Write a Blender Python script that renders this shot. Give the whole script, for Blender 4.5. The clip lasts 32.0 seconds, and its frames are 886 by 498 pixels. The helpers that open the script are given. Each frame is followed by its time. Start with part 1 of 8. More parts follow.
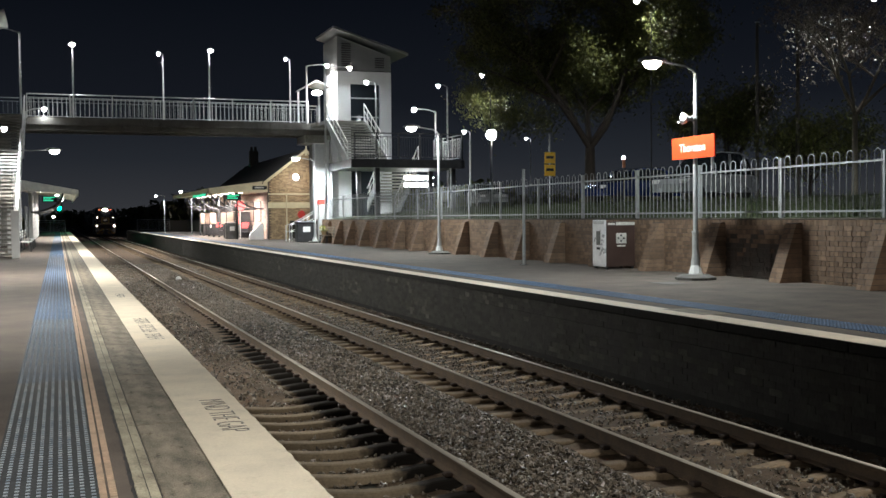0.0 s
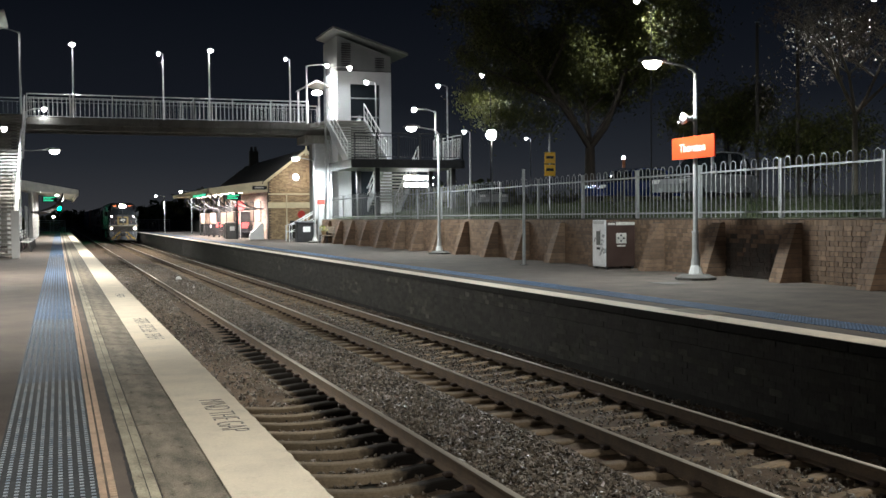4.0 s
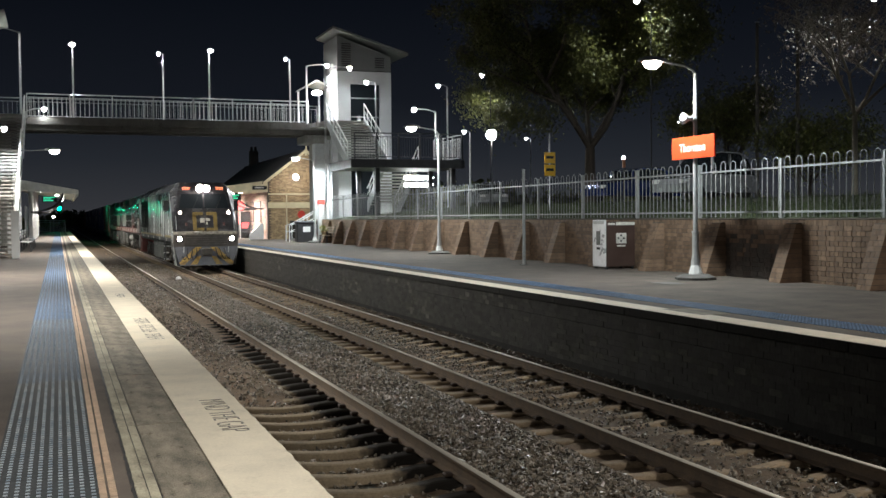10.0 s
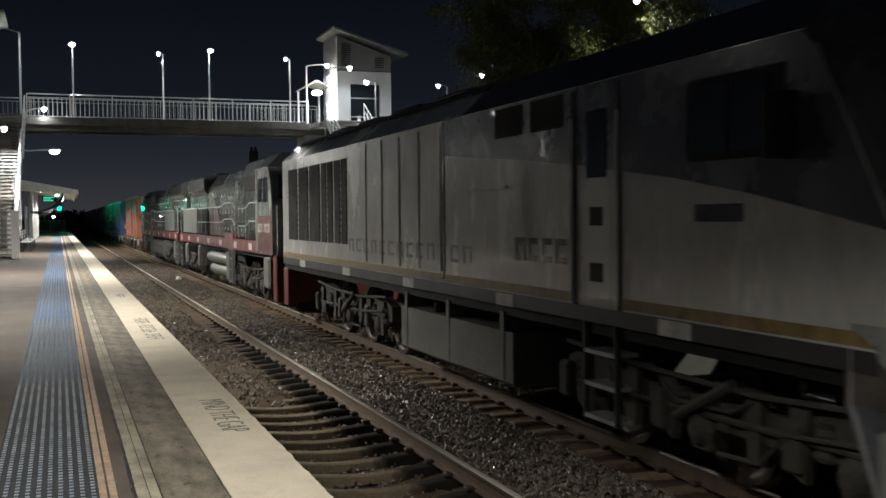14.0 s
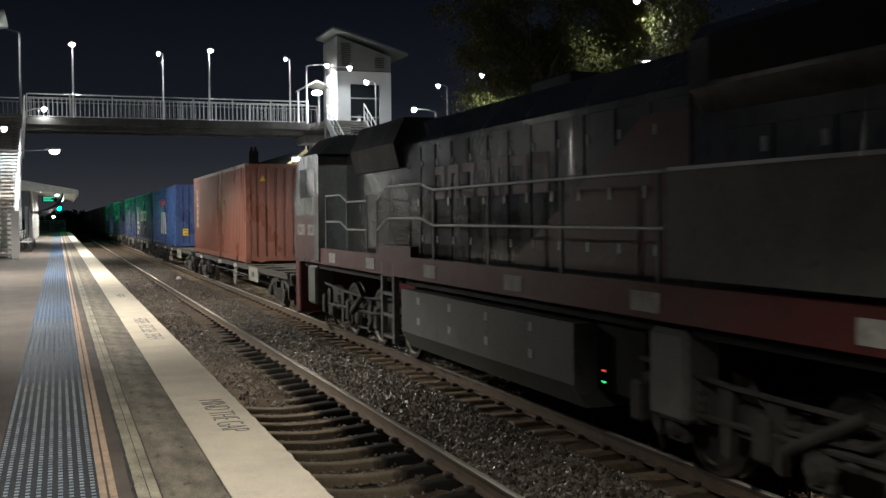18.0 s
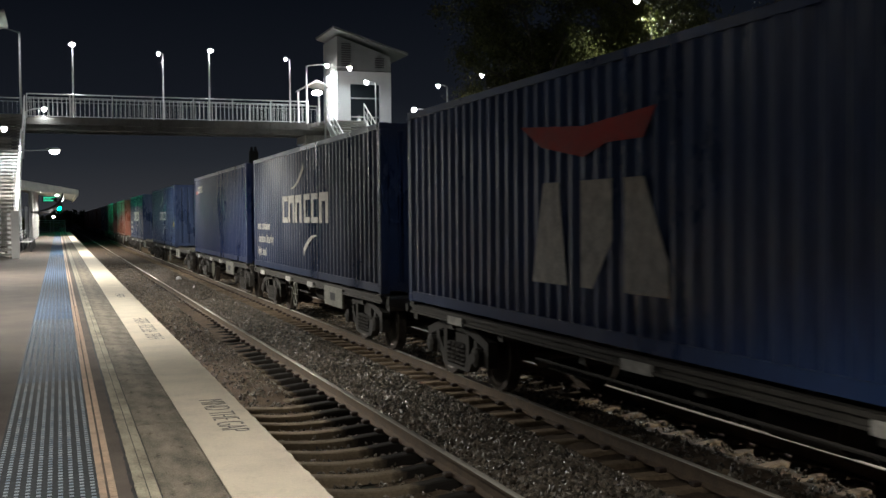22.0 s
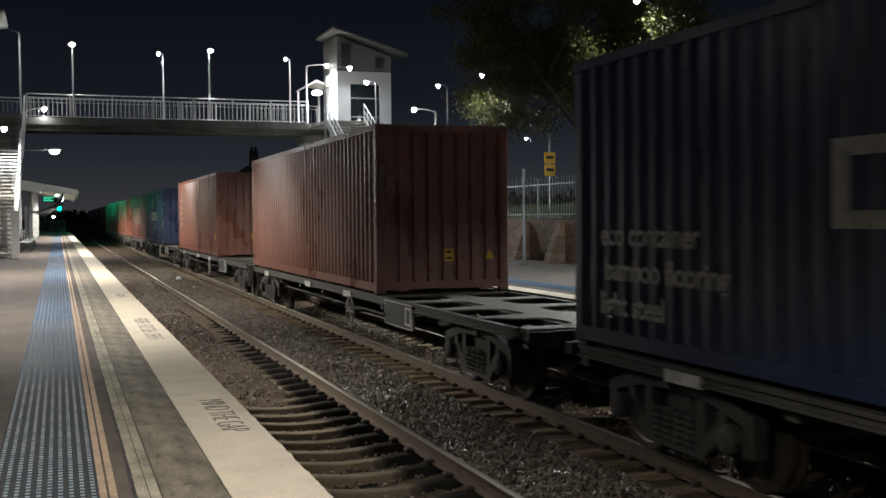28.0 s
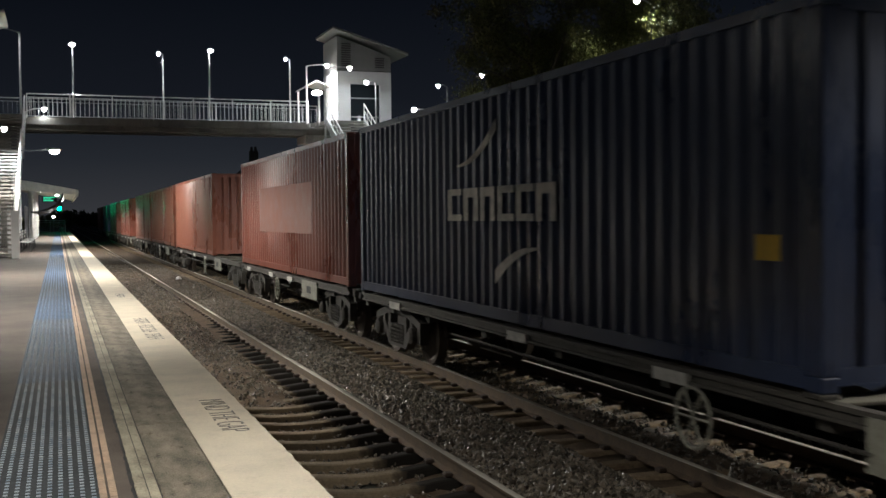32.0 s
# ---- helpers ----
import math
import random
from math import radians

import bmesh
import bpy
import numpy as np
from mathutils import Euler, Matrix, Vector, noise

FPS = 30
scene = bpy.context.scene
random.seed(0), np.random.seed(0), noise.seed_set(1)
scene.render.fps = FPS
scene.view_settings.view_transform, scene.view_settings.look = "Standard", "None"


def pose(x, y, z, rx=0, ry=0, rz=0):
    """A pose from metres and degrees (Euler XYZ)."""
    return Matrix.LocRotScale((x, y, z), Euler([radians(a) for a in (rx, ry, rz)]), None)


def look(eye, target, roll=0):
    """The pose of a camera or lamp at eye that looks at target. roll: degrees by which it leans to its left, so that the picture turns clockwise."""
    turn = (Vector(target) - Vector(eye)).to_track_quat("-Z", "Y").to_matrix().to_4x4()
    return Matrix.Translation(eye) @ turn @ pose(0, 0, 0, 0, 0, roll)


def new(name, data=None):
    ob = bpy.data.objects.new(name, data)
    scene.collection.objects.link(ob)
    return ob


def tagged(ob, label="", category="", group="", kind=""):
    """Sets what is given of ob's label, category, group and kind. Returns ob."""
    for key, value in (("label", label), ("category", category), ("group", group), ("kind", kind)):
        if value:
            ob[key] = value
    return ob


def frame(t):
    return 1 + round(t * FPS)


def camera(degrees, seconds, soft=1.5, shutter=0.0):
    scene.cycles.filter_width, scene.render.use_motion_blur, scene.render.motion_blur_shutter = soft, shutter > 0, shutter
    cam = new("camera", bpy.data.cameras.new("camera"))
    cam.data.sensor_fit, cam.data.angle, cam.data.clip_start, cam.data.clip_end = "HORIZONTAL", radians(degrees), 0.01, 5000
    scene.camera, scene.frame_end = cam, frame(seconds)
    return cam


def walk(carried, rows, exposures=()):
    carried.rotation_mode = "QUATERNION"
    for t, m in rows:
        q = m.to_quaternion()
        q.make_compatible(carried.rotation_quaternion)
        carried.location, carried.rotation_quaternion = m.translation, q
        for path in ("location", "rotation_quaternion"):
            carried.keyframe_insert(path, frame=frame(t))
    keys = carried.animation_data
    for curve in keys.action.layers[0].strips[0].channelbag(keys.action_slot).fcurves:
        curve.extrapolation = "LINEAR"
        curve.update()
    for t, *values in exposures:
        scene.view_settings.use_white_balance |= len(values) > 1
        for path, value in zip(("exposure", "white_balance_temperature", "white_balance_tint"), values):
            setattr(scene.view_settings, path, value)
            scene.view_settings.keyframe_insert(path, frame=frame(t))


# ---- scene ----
# ---------------------------------------------------------------- camera
cam = camera(45.523, 32.0, soft=1.5, shutter=0.2)
EYE = look((0.0, 0.0, 1.3877), (3.41769, 9.39287, 1.08206), -0.494)
walk(cam, [(0.0, EYE), (32.0, EYE)])
scene.view_settings.exposure = 0.16

# ---------------------------------------------------------------- night sky
world = bpy.data.worlds.new("night")
scene.world = world
world.use_nodes = True
wn, wl = world.node_tree.nodes, world.node_tree.links
sky_bg = wn["Background"]
sky_dir, sky_split, sky_ramp = wn.new("ShaderNodeTexCoord"), wn.new("ShaderNodeSeparateXYZ"), wn.new("ShaderNodeValToRGB")
wl.new(sky_dir.outputs["Generated"], sky_split.inputs[0])
wl.new(sky_split.outputs["Z"], sky_ramp.inputs["Fac"])
# town glow low down, almost black overhead
glow_stops = sky_ramp.color_ramp.elements
glow_stops[0].position, glow_stops[0].color = 0.0, (2.0, 2.1, 2.4, 1)
glow_stops[1].position, glow_stops[1].color = 0.20, (0.19, 0.26, 0.43, 1)
low_glow = glow_stops.new(0.055)
low_glow.color = (0.95, 1.12, 1.45, 1)
mid_glow = glow_stops.new(0.11)
mid_glow.color = (0.40, 0.50, 0.74, 1)
wl.new(sky_ramp.outputs["Color"], sky_bg.inputs[0])
sky_bg.inputs[1].default_value = 0.016

# ---------------------------------------------------------------- plan, metres
RAIL = -0.95            # top of rail below the platforms
NEAR_X, FAR_X = 2.82, 6.313   # centre lines of the two tracks
NEAR_EDGE, FAR_EDGE = 1.26, 8.0
WALL_X = 14.1


# ---------------------------------------------------------------- mesh helpers
def thing(name, label, category, at=(0, 0, 0), group="", kind=""):
    ob = new(name)
    ob.location = at
    ob.empty_display_size = 0.2
    return tagged(ob, label, category, group, kind)


def part(name, bm, material, parent=None, label="", smooth=False):
    me = bpy.data.meshes.new(name)
    bm.normal_update()
    bm.to_mesh(me)
    bm.free()
    if smooth:
        me.shade_smooth()
    me.materials.append(material)
    ob = new(name, me)
    ob.parent = parent
    return tagged(ob, label)


def again(ob, parent, at=(0, 0, 0), rz=0.0, name=None):
    """Another piece on the same mesh."""
    o = new(name or ob.name.split(".")[0], ob.data)
    o.parent = parent
    o.location = at
    o.rotation_euler = (0, 0, rz)
    return o


def box(bm, x0, x1, y0, y1, z0, z1, bevel=0.0):
    vs = [bm.verts.new((x, y, z)) for z in (z0, z1) for y in (y0, y1) for x in (x0, x1)]
    fs = [bm.faces.new([vs[i] for i in q]) for q in
          ((0, 2, 3, 1), (4, 5, 7, 6), (0, 1, 5, 4), (1, 3, 7, 5), (3, 2, 6, 7), (2, 0, 4, 6))]
    if bevel:
        es = {e for f in fs for e in f.edges}
        bmesh.ops.bevel(bm, geom=list(es), offset=bevel, segments=1, affect="EDGES", profile=0.5)
    return bm


def prism(bm, pts, axis, a, b):
    """A flat outline pushed along an axis ('x', 'y' or 'z') from a to b."""
    def at(p, d):
        return {"x": (d, p[0], p[1]), "y": (p[0], d, p[1]), "z": (p[0], p[1], d)}[axis]
    lo = [bm.verts.new(at(p, a)) for p in pts]
    hi = [bm.verts.new(at(p, b)) for p in pts]
    n = len(pts)
    bm.faces.new(lo)
    bm.faces.new(hi[::-1])
    for i in range(n):
        bm.faces.new((lo[(i + 1) % n], lo[i], hi[i], hi[(i + 1) % n]))
    bmesh.ops.recalc_face_normals(bm, faces=bm.faces[:])
    return bm


def rod(bm, p, q, r, n=8, r2=None):
    """A round bar from p to q."""
    p, q = Vector(p), Vector(q)
    d = (q - p).normalized()
    u = d.orthogonal().normalized()
    v = d.cross(u)
    r2 = r if r2 is None else r2
    rings = []
    for c, rr in ((p, r), (q, r2)):
        rings.append([bm.verts.new(c + (u * math.cos(2 * math.pi * i / n) + v * math.sin(2 * math.pi * i / n)) * rr) for i in range(n)])
    for i in range(n):
        bm.faces.new((rings[0][i], rings[0][(i + 1) % n], rings[1][(i + 1) % n], rings[1][i]))
    bm.faces.new(rings[0][::-1])
    bm.faces.new(rings[1])
    return bm


def tube(bm, pts, r, n=8):
    """A bent round bar through points."""
    pts = [Vector(p) for p in pts]
    rings = []
    for i, p in enumerate(pts):
        d = (pts[min(i + 1, len(pts) - 1)] - pts[max(i - 1, 0)]).normalized()
        ref = Vector((0, 0, 1)) if abs(d.z) < 0.9 else Vector((1, 0, 0))
        if i and rings:
            ref = last
        u = d.cross(ref).cross(d).normalized()
        last = u
        v = d.cross(u)
        rings.append([bm.verts.new(p + (u * math.cos(2 * math.pi * k / n) + v * math.sin(2 * math.pi * k / n)) * r) for k in range(n)])
    for a, b in zip(rings, rings[1:]):
        for k in range(n):
            bm.faces.new((a[k], a[(k + 1) % n], b[(k + 1) % n], b[k]))
    bm.faces.new(rings[0][::-1])
    bm.faces.new(rings[-1])
    return bm


def turned(bm, prof, c=(0, 0, 0), n=16, axis="z"):
    """A turned shape from (radius, height) pairs."""
    rings = []
    for r, h in prof:
        ring = []
        for i in range(n):
            a = 2 * math.pi * i / n
            u, v = r * math.cos(a), r * math.sin(a)
            p = {"z": (u, v, h), "x": (h, u, v), "y": (u, h, v)}[axis]
            ring.append(bm.verts.new((p[0] + c[0], p[1] + c[1], p[2] + c[2])))
        rings.append(ring)
    for a, b in zip(rings, rings[1:]):
        for i in range(n):
            bm.faces.new((a[i], a[(i + 1) % n], b[(i + 1) % n], b[i]))
    bm.faces.new(rings[0][::-1])
    bm.faces.new(rings[-1])
    bmesh.ops.recalc_face_normals(bm, faces=bm.faces[:])
    return bm


def B():
    return bmesh.new()


def mesh_part(name, verts, faces, material, parent=None, label="", kind=""):
    me = bpy.data.meshes.new(name)
    me.from_pydata(verts, [], faces)
    me.materials.append(material)
    ob = new(name, me)
    ob.parent = parent
    return tagged(ob, label, kind=kind)


def many_boxes(sizes, places):
    """Vertices and faces of many boxes: rows of half sizes and of centres (numpy)."""
    cube = np.array([(x, y, z) for z in (-1, 1) for y in (-1, 1) for x in (-1, 1)], float)
    quad = np.array(((0, 2, 3, 1), (4, 5, 7, 6), (0, 1, 5, 4), (1, 3, 7, 5), (3, 2, 6, 7), (2, 0, 4, 6)))
    v = (cube[None] * sizes[:, None] + places[:, None]).reshape(-1, 3)
    f = (quad[None] + (np.arange(len(sizes)) * 8)[:, None, None]).reshape(-1, 4)
    return v, f


# ---------------------------------------------------------------- materials
def mat(name, colour, rough=0.6, metal=0.0, vary=0.25, scale=3.0, fine=60.0, bump=0.15, tint=None, spots=0.0,
        emit=0.0, stretch=(1, 1, 1), random_tone=0.0, spec=0.5, coat=0.0, island=0.0):
    """A surface with broad stains and fine grain, in object space."""
    m = bpy.data.materials.new(name)
    m.use_nodes = True
    nt = m.node_tree
    N, L = nt.nodes, nt.links
    bs = N["Principled BSDF"]
    bs.inputs["Roughness"].default_value = rough
    bs.inputs["Metallic"].default_value = metal
    bs.inputs["Specular IOR Level"].default_value = spec
    bs.inputs["Coat Weight"].default_value = coat
    tc = N.new("ShaderNodeTexCoord")
    mp = N.new("ShaderNodeMapping")
    mp.inputs["Scale"].default_value = stretch
    L.new(tc.outputs["Object"], mp.inputs["Vector"])
    n1, n2 = N.new("ShaderNodeTexNoise"), N.new("ShaderNodeTexNoise")
    for n, s, d in ((n1, scale, 6), (n2, fine, 3)):
        n.inputs["Scale"].default_value = s
        n.inputs["Detail"].default_value = d
        L.new(mp.outputs[0], n.inputs["Vector"])
    n1.inputs["Roughness"].default_value = 0.62
    mix = N.new("ShaderNodeMath")
    mix.operation = "MULTIPLY_ADD"
    L.new(n2.outputs["Fac"], mix.inputs[0])
    mix.inputs[1].default_value = 0.45
    L.new(n1.outputs["Fac"], mix.inputs[2])
    ramp = N.new("ShaderNodeValToRGB")
    L.new(mix.outputs[0], ramp.inputs["Fac"])
    c = Vector(colour[:3])
    t = Vector(tint[:3]) if tint else c * (1 - vary)
    e = ramp.color_ramp.elements
    e[0].position, e[1].position = 0.52, 0.92
    e[0].color = (*(t if tint else c * (1 - vary)), 1)
    e[1].color = (*[min(1, k * (1 + vary * (0.0 if tint else 0.8))) for k in c], 1)
    col = ramp.outputs["Color"]
    if random_tone or island:
        info = N.new("ShaderNodeObjectInfo") if random_tone else N.new("ShaderNodeNewGeometry")
        hs = N.new("ShaderNodeHueSaturation")
        mr = N.new("ShaderNodeMapRange")
        L.new(info.outputs["Random" if random_tone else "Random Per Island"], mr.inputs["Value"])
        k = random_tone or island
        mr.inputs["To Min"].default_value, mr.inputs["To Max"].default_value = 1 - k, 1 + k
        L.new(mr.outputs[0], hs.inputs["Value"])
        L.new(col, hs.inputs["Color"])
        col = hs.outputs["Color"]
    if spots:
        v = N.new("ShaderNodeTexNoise")
        v.inputs["Scale"].default_value = scale * 2.3
        v.inputs["Detail"].default_value = 8
        v.inputs["Roughness"].default_value = 0.75
        L.new(mp.outputs[0], v.inputs["Vector"])
        r2 = N.new("ShaderNodeValToRGB")
        r2.color_ramp.elements[0].position, r2.color_ramp.elements[1].position = 0.56, 0.68
        L.new(v.outputs["Fac"], r2.inputs["Fac"])
        mu = N.new("ShaderNodeMixRGB")
        mu.blend_type = "MULTIPLY"
        fac = N.new("ShaderNodeMath")
        fac.operation = "MULTIPLY"
        fac.inputs[1].default_value = spots
        L.new(r2.outputs["Color"], fac.inputs[0])
        L.new(fac.outputs[0], mu.inputs["Fac"])
        L.new(col, mu.inputs["Color1"])
        mu.inputs["Color2"].default_value = (0.28, 0.24, 0.20, 1)
        col = mu.outputs["Color"]
    L.new(col, bs.inputs["Base Color"])
    rr = N.new("ShaderNodeMapRange")
    L.new(n1.outputs["Fac"], rr.inputs["Value"])
    rr.inputs["From Min"].default_value, rr.inputs["From Max"].default_value = 0.3, 0.7
    rr.inputs["To Min"].default_value, rr.inputs["To Max"].default_value = max(0.04, rough - 0.12), min(1, rough + 0.12)
    L.new(rr.outputs[0], bs.inputs["Roughness"])
    if bump:
        bp = N.new("ShaderNodeBump")
        bp.inputs["Strength"].default_value = bump
        bp.inputs["Distance"].default_value = 0.02
        L.new(mix.outputs[0], bp.inputs["Height"])
        L.new(bp.outputs[0], bs.inputs["Normal"])
    if emit:
        bs.inputs["Emission Color"].default_value = (*colour[:3], 1)
        bs.inputs["Emission Strength"].default_value = emit
    return m


def glow(name, colour, strength):
    m = bpy.data.materials.new(name)
    m.use_nodes = True
    bs = m.node_tree.nodes["Principled BSDF"]
    bs.inputs["Base Color"].default_value = (*colour, 1)
    bs.inputs["Emission Color"].default_value = (*colour, 1)
    bs.inputs["Emission Strength"].default_value = strength
    return m


def glass(name, colour=(0.02, 0.025, 0.03), rough=0.05, alpha=1.0):
    m = bpy.data.materials.new(name)
    m.use_nodes = True
    bs = m.node_tree.nodes["Principled BSDF"]
    bs.inputs["Base Color"].default_value = (*colour, 1)
    bs.inputs["Roughness"].default_value = rough
    bs.inputs["IOR"].default_value = 1.5
    bs.inputs["Transmission Weight"].default_value = 1 - alpha
    return m


M_ASPHALT = mat("platform_asphalt", (0.118, 0.098, 0.084), 0.9, spec=0.2, vary=0.42, scale=1.3, fine=110, bump=0.5)
M_COPING = mat("coping_concrete", (0.21, 0.185, 0.145), 0.85, spec=0.25, vary=0.65, scale=2.0, fine=45, bump=0.4, spots=0.9, stretch=(3, 1, 1))
M_WHITE_EDGE = mat("edge_paint", (0.72, 0.645, 0.515), 0.8, spec=0.25, vary=0.13, scale=2.2, fine=70, bump=0.2, spots=0.18)
M_ORANGE = mat("orange_line", (0.50, 0.37, 0.27), 0.8, vary=0.25, scale=8, fine=60)
M_TACTILE_WORN = mat("tactile_worn", (0.070, 0.072, 0.076), 0.8, spec=0.2, vary=0.35, scale=1.3, fine=40, random_tone=0.06, tint=(0.024, 0.030, 0.034))
M_STUD_WORN = mat("tactile_stud_worn", (0.46, 0.50, 0.52), 0.6, spec=0.3, vary=0.5, scale=4, fine=30, tint=(0.10, 0.16, 0.22))
M_TACTILE = mat("tactile_blue", (0.034, 0.084, 0.185), 0.8, spec=0.2, vary=0.35, scale=1.3, fine=40, random_tone=0.10, tint=(0.035, 0.05, 0.065))
M_TACTILE_TOP = mat("tactile_worn_top", (0.15, 0.225, 0.36), 0.7, spec=0.2, vary=0.35, scale=2.5, fine=30)
M_BALLAST = mat("ballast_ground", (0.115, 0.082, 0.055), 0.95, spec=0.2, vary=0.45, scale=2.5, fine=38, bump=1.0)
M_STONE = mat("ballast_stone", (0.165, 0.138, 0.106), 0.40, spec=0.6, vary=0.3, scale=4, fine=40, bump=0.3, island=0.65)
M_SLEEPER = mat("sleeper_concrete", (0.24, 0.18, 0.12), 0.9, spec=0.2, vary=0.4, scale=3, fine=40, bump=0.3, random_tone=0.25, spots=0.6)
M_RAIL = mat("rail_rust", (0.125, 0.088, 0.058), 0.8, metal=0.1, vary=0.35, scale=5, fine=60)
M_RAILTOP = mat("rail_polished", (0.74, 0.69, 0.60), 0.33, metal=0.42, vary=0.1, scale=2, fine=20, bump=0.02, stretch=(1, 0.05, 1))
M_FASTENER = mat("rail_fastening", (0.07, 0.05, 0.04), 0.7, metal=0.4)
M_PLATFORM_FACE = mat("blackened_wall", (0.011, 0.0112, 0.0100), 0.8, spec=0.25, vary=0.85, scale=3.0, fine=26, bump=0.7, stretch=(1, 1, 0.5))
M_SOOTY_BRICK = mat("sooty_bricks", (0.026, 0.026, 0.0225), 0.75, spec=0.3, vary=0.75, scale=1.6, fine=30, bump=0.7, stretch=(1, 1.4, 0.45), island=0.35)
M_EFFLORESCENCE = mat("lime_stained_bricks", (0.062, 0.062, 0.053), 0.85, spec=0.2, vary=0.6, scale=3, fine=40, bump=0.5, island=0.4)
M_COPING_PALE = mat("pale_coping_concrete", (0.34, 0.31, 0.235), 0.85, spec=0.25, vary=0.5, scale=2.6, fine=45, bump=0.4, spots=0.7, stretch=(2, 1, 1))
M_BRICK = mat("brown_brick", (0.175, 0.113, 0.073), 0.85, vary=0.3, scale=9, fine=80, bump=0.3, random_tone=0.28)
M_BRICKS = mat("brown_bricks", (0.175, 0.113, 0.073), 0.85, vary=0.3, scale=9, fine=80, bump=0.3, island=0.28)
M_MORTAR = mat("mortar", (0.085, 0.068, 0.056), 0.95, vary=0.3, scale=6, fine=60)
M_TANBRICK = mat("tan_bricks", (0.37, 0.26, 0.15), 0.85, vary=0.28, scale=7, fine=70, bump=0.3, island=0.3)
M_GALV = mat("galvanised_steel", (0.52, 0.53, 0.53), 0.45, metal=0.6, vary=0.2, scale=6, fine=50, bump=0.05)
M_DARKSTEEL = mat("dark_painted_steel", (0.045, 0.045, 0.048), 0.5, metal=0.3, vary=0.3)
M_CONCRETE = mat("bridge_concrete", (0.30, 0.29, 0.27), 0.85, vary=0.35, scale=0.8, fine=20, bump=0.2, spots=0.5, stretch=(1, 1, 0.4))
M_BEAM = mat("grimy_bridge_beam", (0.105, 0.10, 0.092), 0.85, vary=0.4, scale=0.8, fine=20, bump=0.2, spots=0.7, stretch=(1, 1, 0.4))
M_CLERESTORY = mat("grey_green_cladding", (0.15, 0.155, 0.155), 0.7, vary=0.15, scale=1.0, fine=30, bump=0.08)
M_WHITEWALL = mat("white_render", (0.62, 0.63, 0.64), 0.7, vary=0.08, scale=1.0, fine=30, bump=0.08)
M_GREYWALL = mat("grey_render", (0.50, 0.51, 0.52), 0.7, vary=0.12, scale=1.0, fine=30, bump=0.08)
M_CREAM = mat("cream_paint", (0.66, 0.58, 0.38), 0.55, vary=0.15, scale=2, fine=30, bump=0.06)
M_ROOF = mat("roof_steel", (0.30, 0.29, 0.27), 0.5, metal=0.2, vary=0.2, stretch=(1, 1, 1))
M_ROOFLIGHT = mat("pale_roof_steel", (0.55, 0.54, 0.48), 0.5, vary=0.2)
M_SOIL = mat("night_ground", (0.045, 0.042, 0.032), 0.95, vary=0.4, scale=0.4, fine=6, bump=0.6)
M_GRASS = mat("verge_grass", (0.05, 0.065, 0.025), 0.95, vary=0.5, scale=1.5, fine=25, bump=0.8)
M_ROAD = mat("car_park_asphalt", (0.05, 0.05, 0.05), 0.9, vary=0.3, scale=0.7, fine=50)
M_GLASS = glass("dark_glass")
M_LAMP = glow("lamp_lens", (1.0, 0.97, 0.90), 60.0)
M_LAMP_CUTOFF = glow("shaded_lamp_lens", (1.0, 0.97, 0.90), 14.0)
M_LAMP_FAR = glow("small_lamp_lens", (0.95, 0.97, 1.0), 22.0)
M_TUBE = glow("fluorescent", (0.95, 1.0, 0.96), 14.0)
M_BLACK = mat("black_rubber", (0.015, 0.015, 0.016), 0.7, vary=0.3)
M_WHITE = mat("white_paint", (0.78, 0.78, 0.76), 0.5, vary=0.08, bump=0.04)
M_REDPAINT = mat("red_paint", (0.55, 0.045, 0.03), 0.45, vary=0.2, bump=0.05)
M_LOGO = mat("faded_white_marking", (0.53, 0.515, 0.47), 0.6, vary=0.35, scale=6, fine=40, bump=0.03)
M_LOGO_RED = mat("faded_red_marking", (0.45, 0.04, 0.035), 0.6, vary=0.2, scale=6, fine=40, bump=0.03)
M_STICKER = mat("yellow_sticker", (0.85, 0.55, 0.03), 0.45, vary=0.15, bump=0.02)
M_DECK = mat("wagon_deck_plate", (0.20, 0.185, 0.15), 0.7, vary=0.35, scale=2, fine=30, bump=0.1, spots=0.6)
M_TANK = mat("grey_green_tank", (0.135, 0.138, 0.126), 0.55, vary=0.25, scale=2, fine=20, spots=0.5)
# brown brick with a cast shadow put into its colour
M_SHADOWBRICK = mat("dark_painted_brick", (0.050, 0.036, 0.028), 0.7, vary=0.4, scale=4, fine=60, bump=0.3, island=0.25)
M_SLEEPER_GREASE_SHADE = mat("oily_sleeper_concrete", (0.215, 0.17, 0.115), 0.9, spec=0.2, vary=0.4, scale=3, fine=40, bump=0.3, random_tone=0.25, spots=0.6)


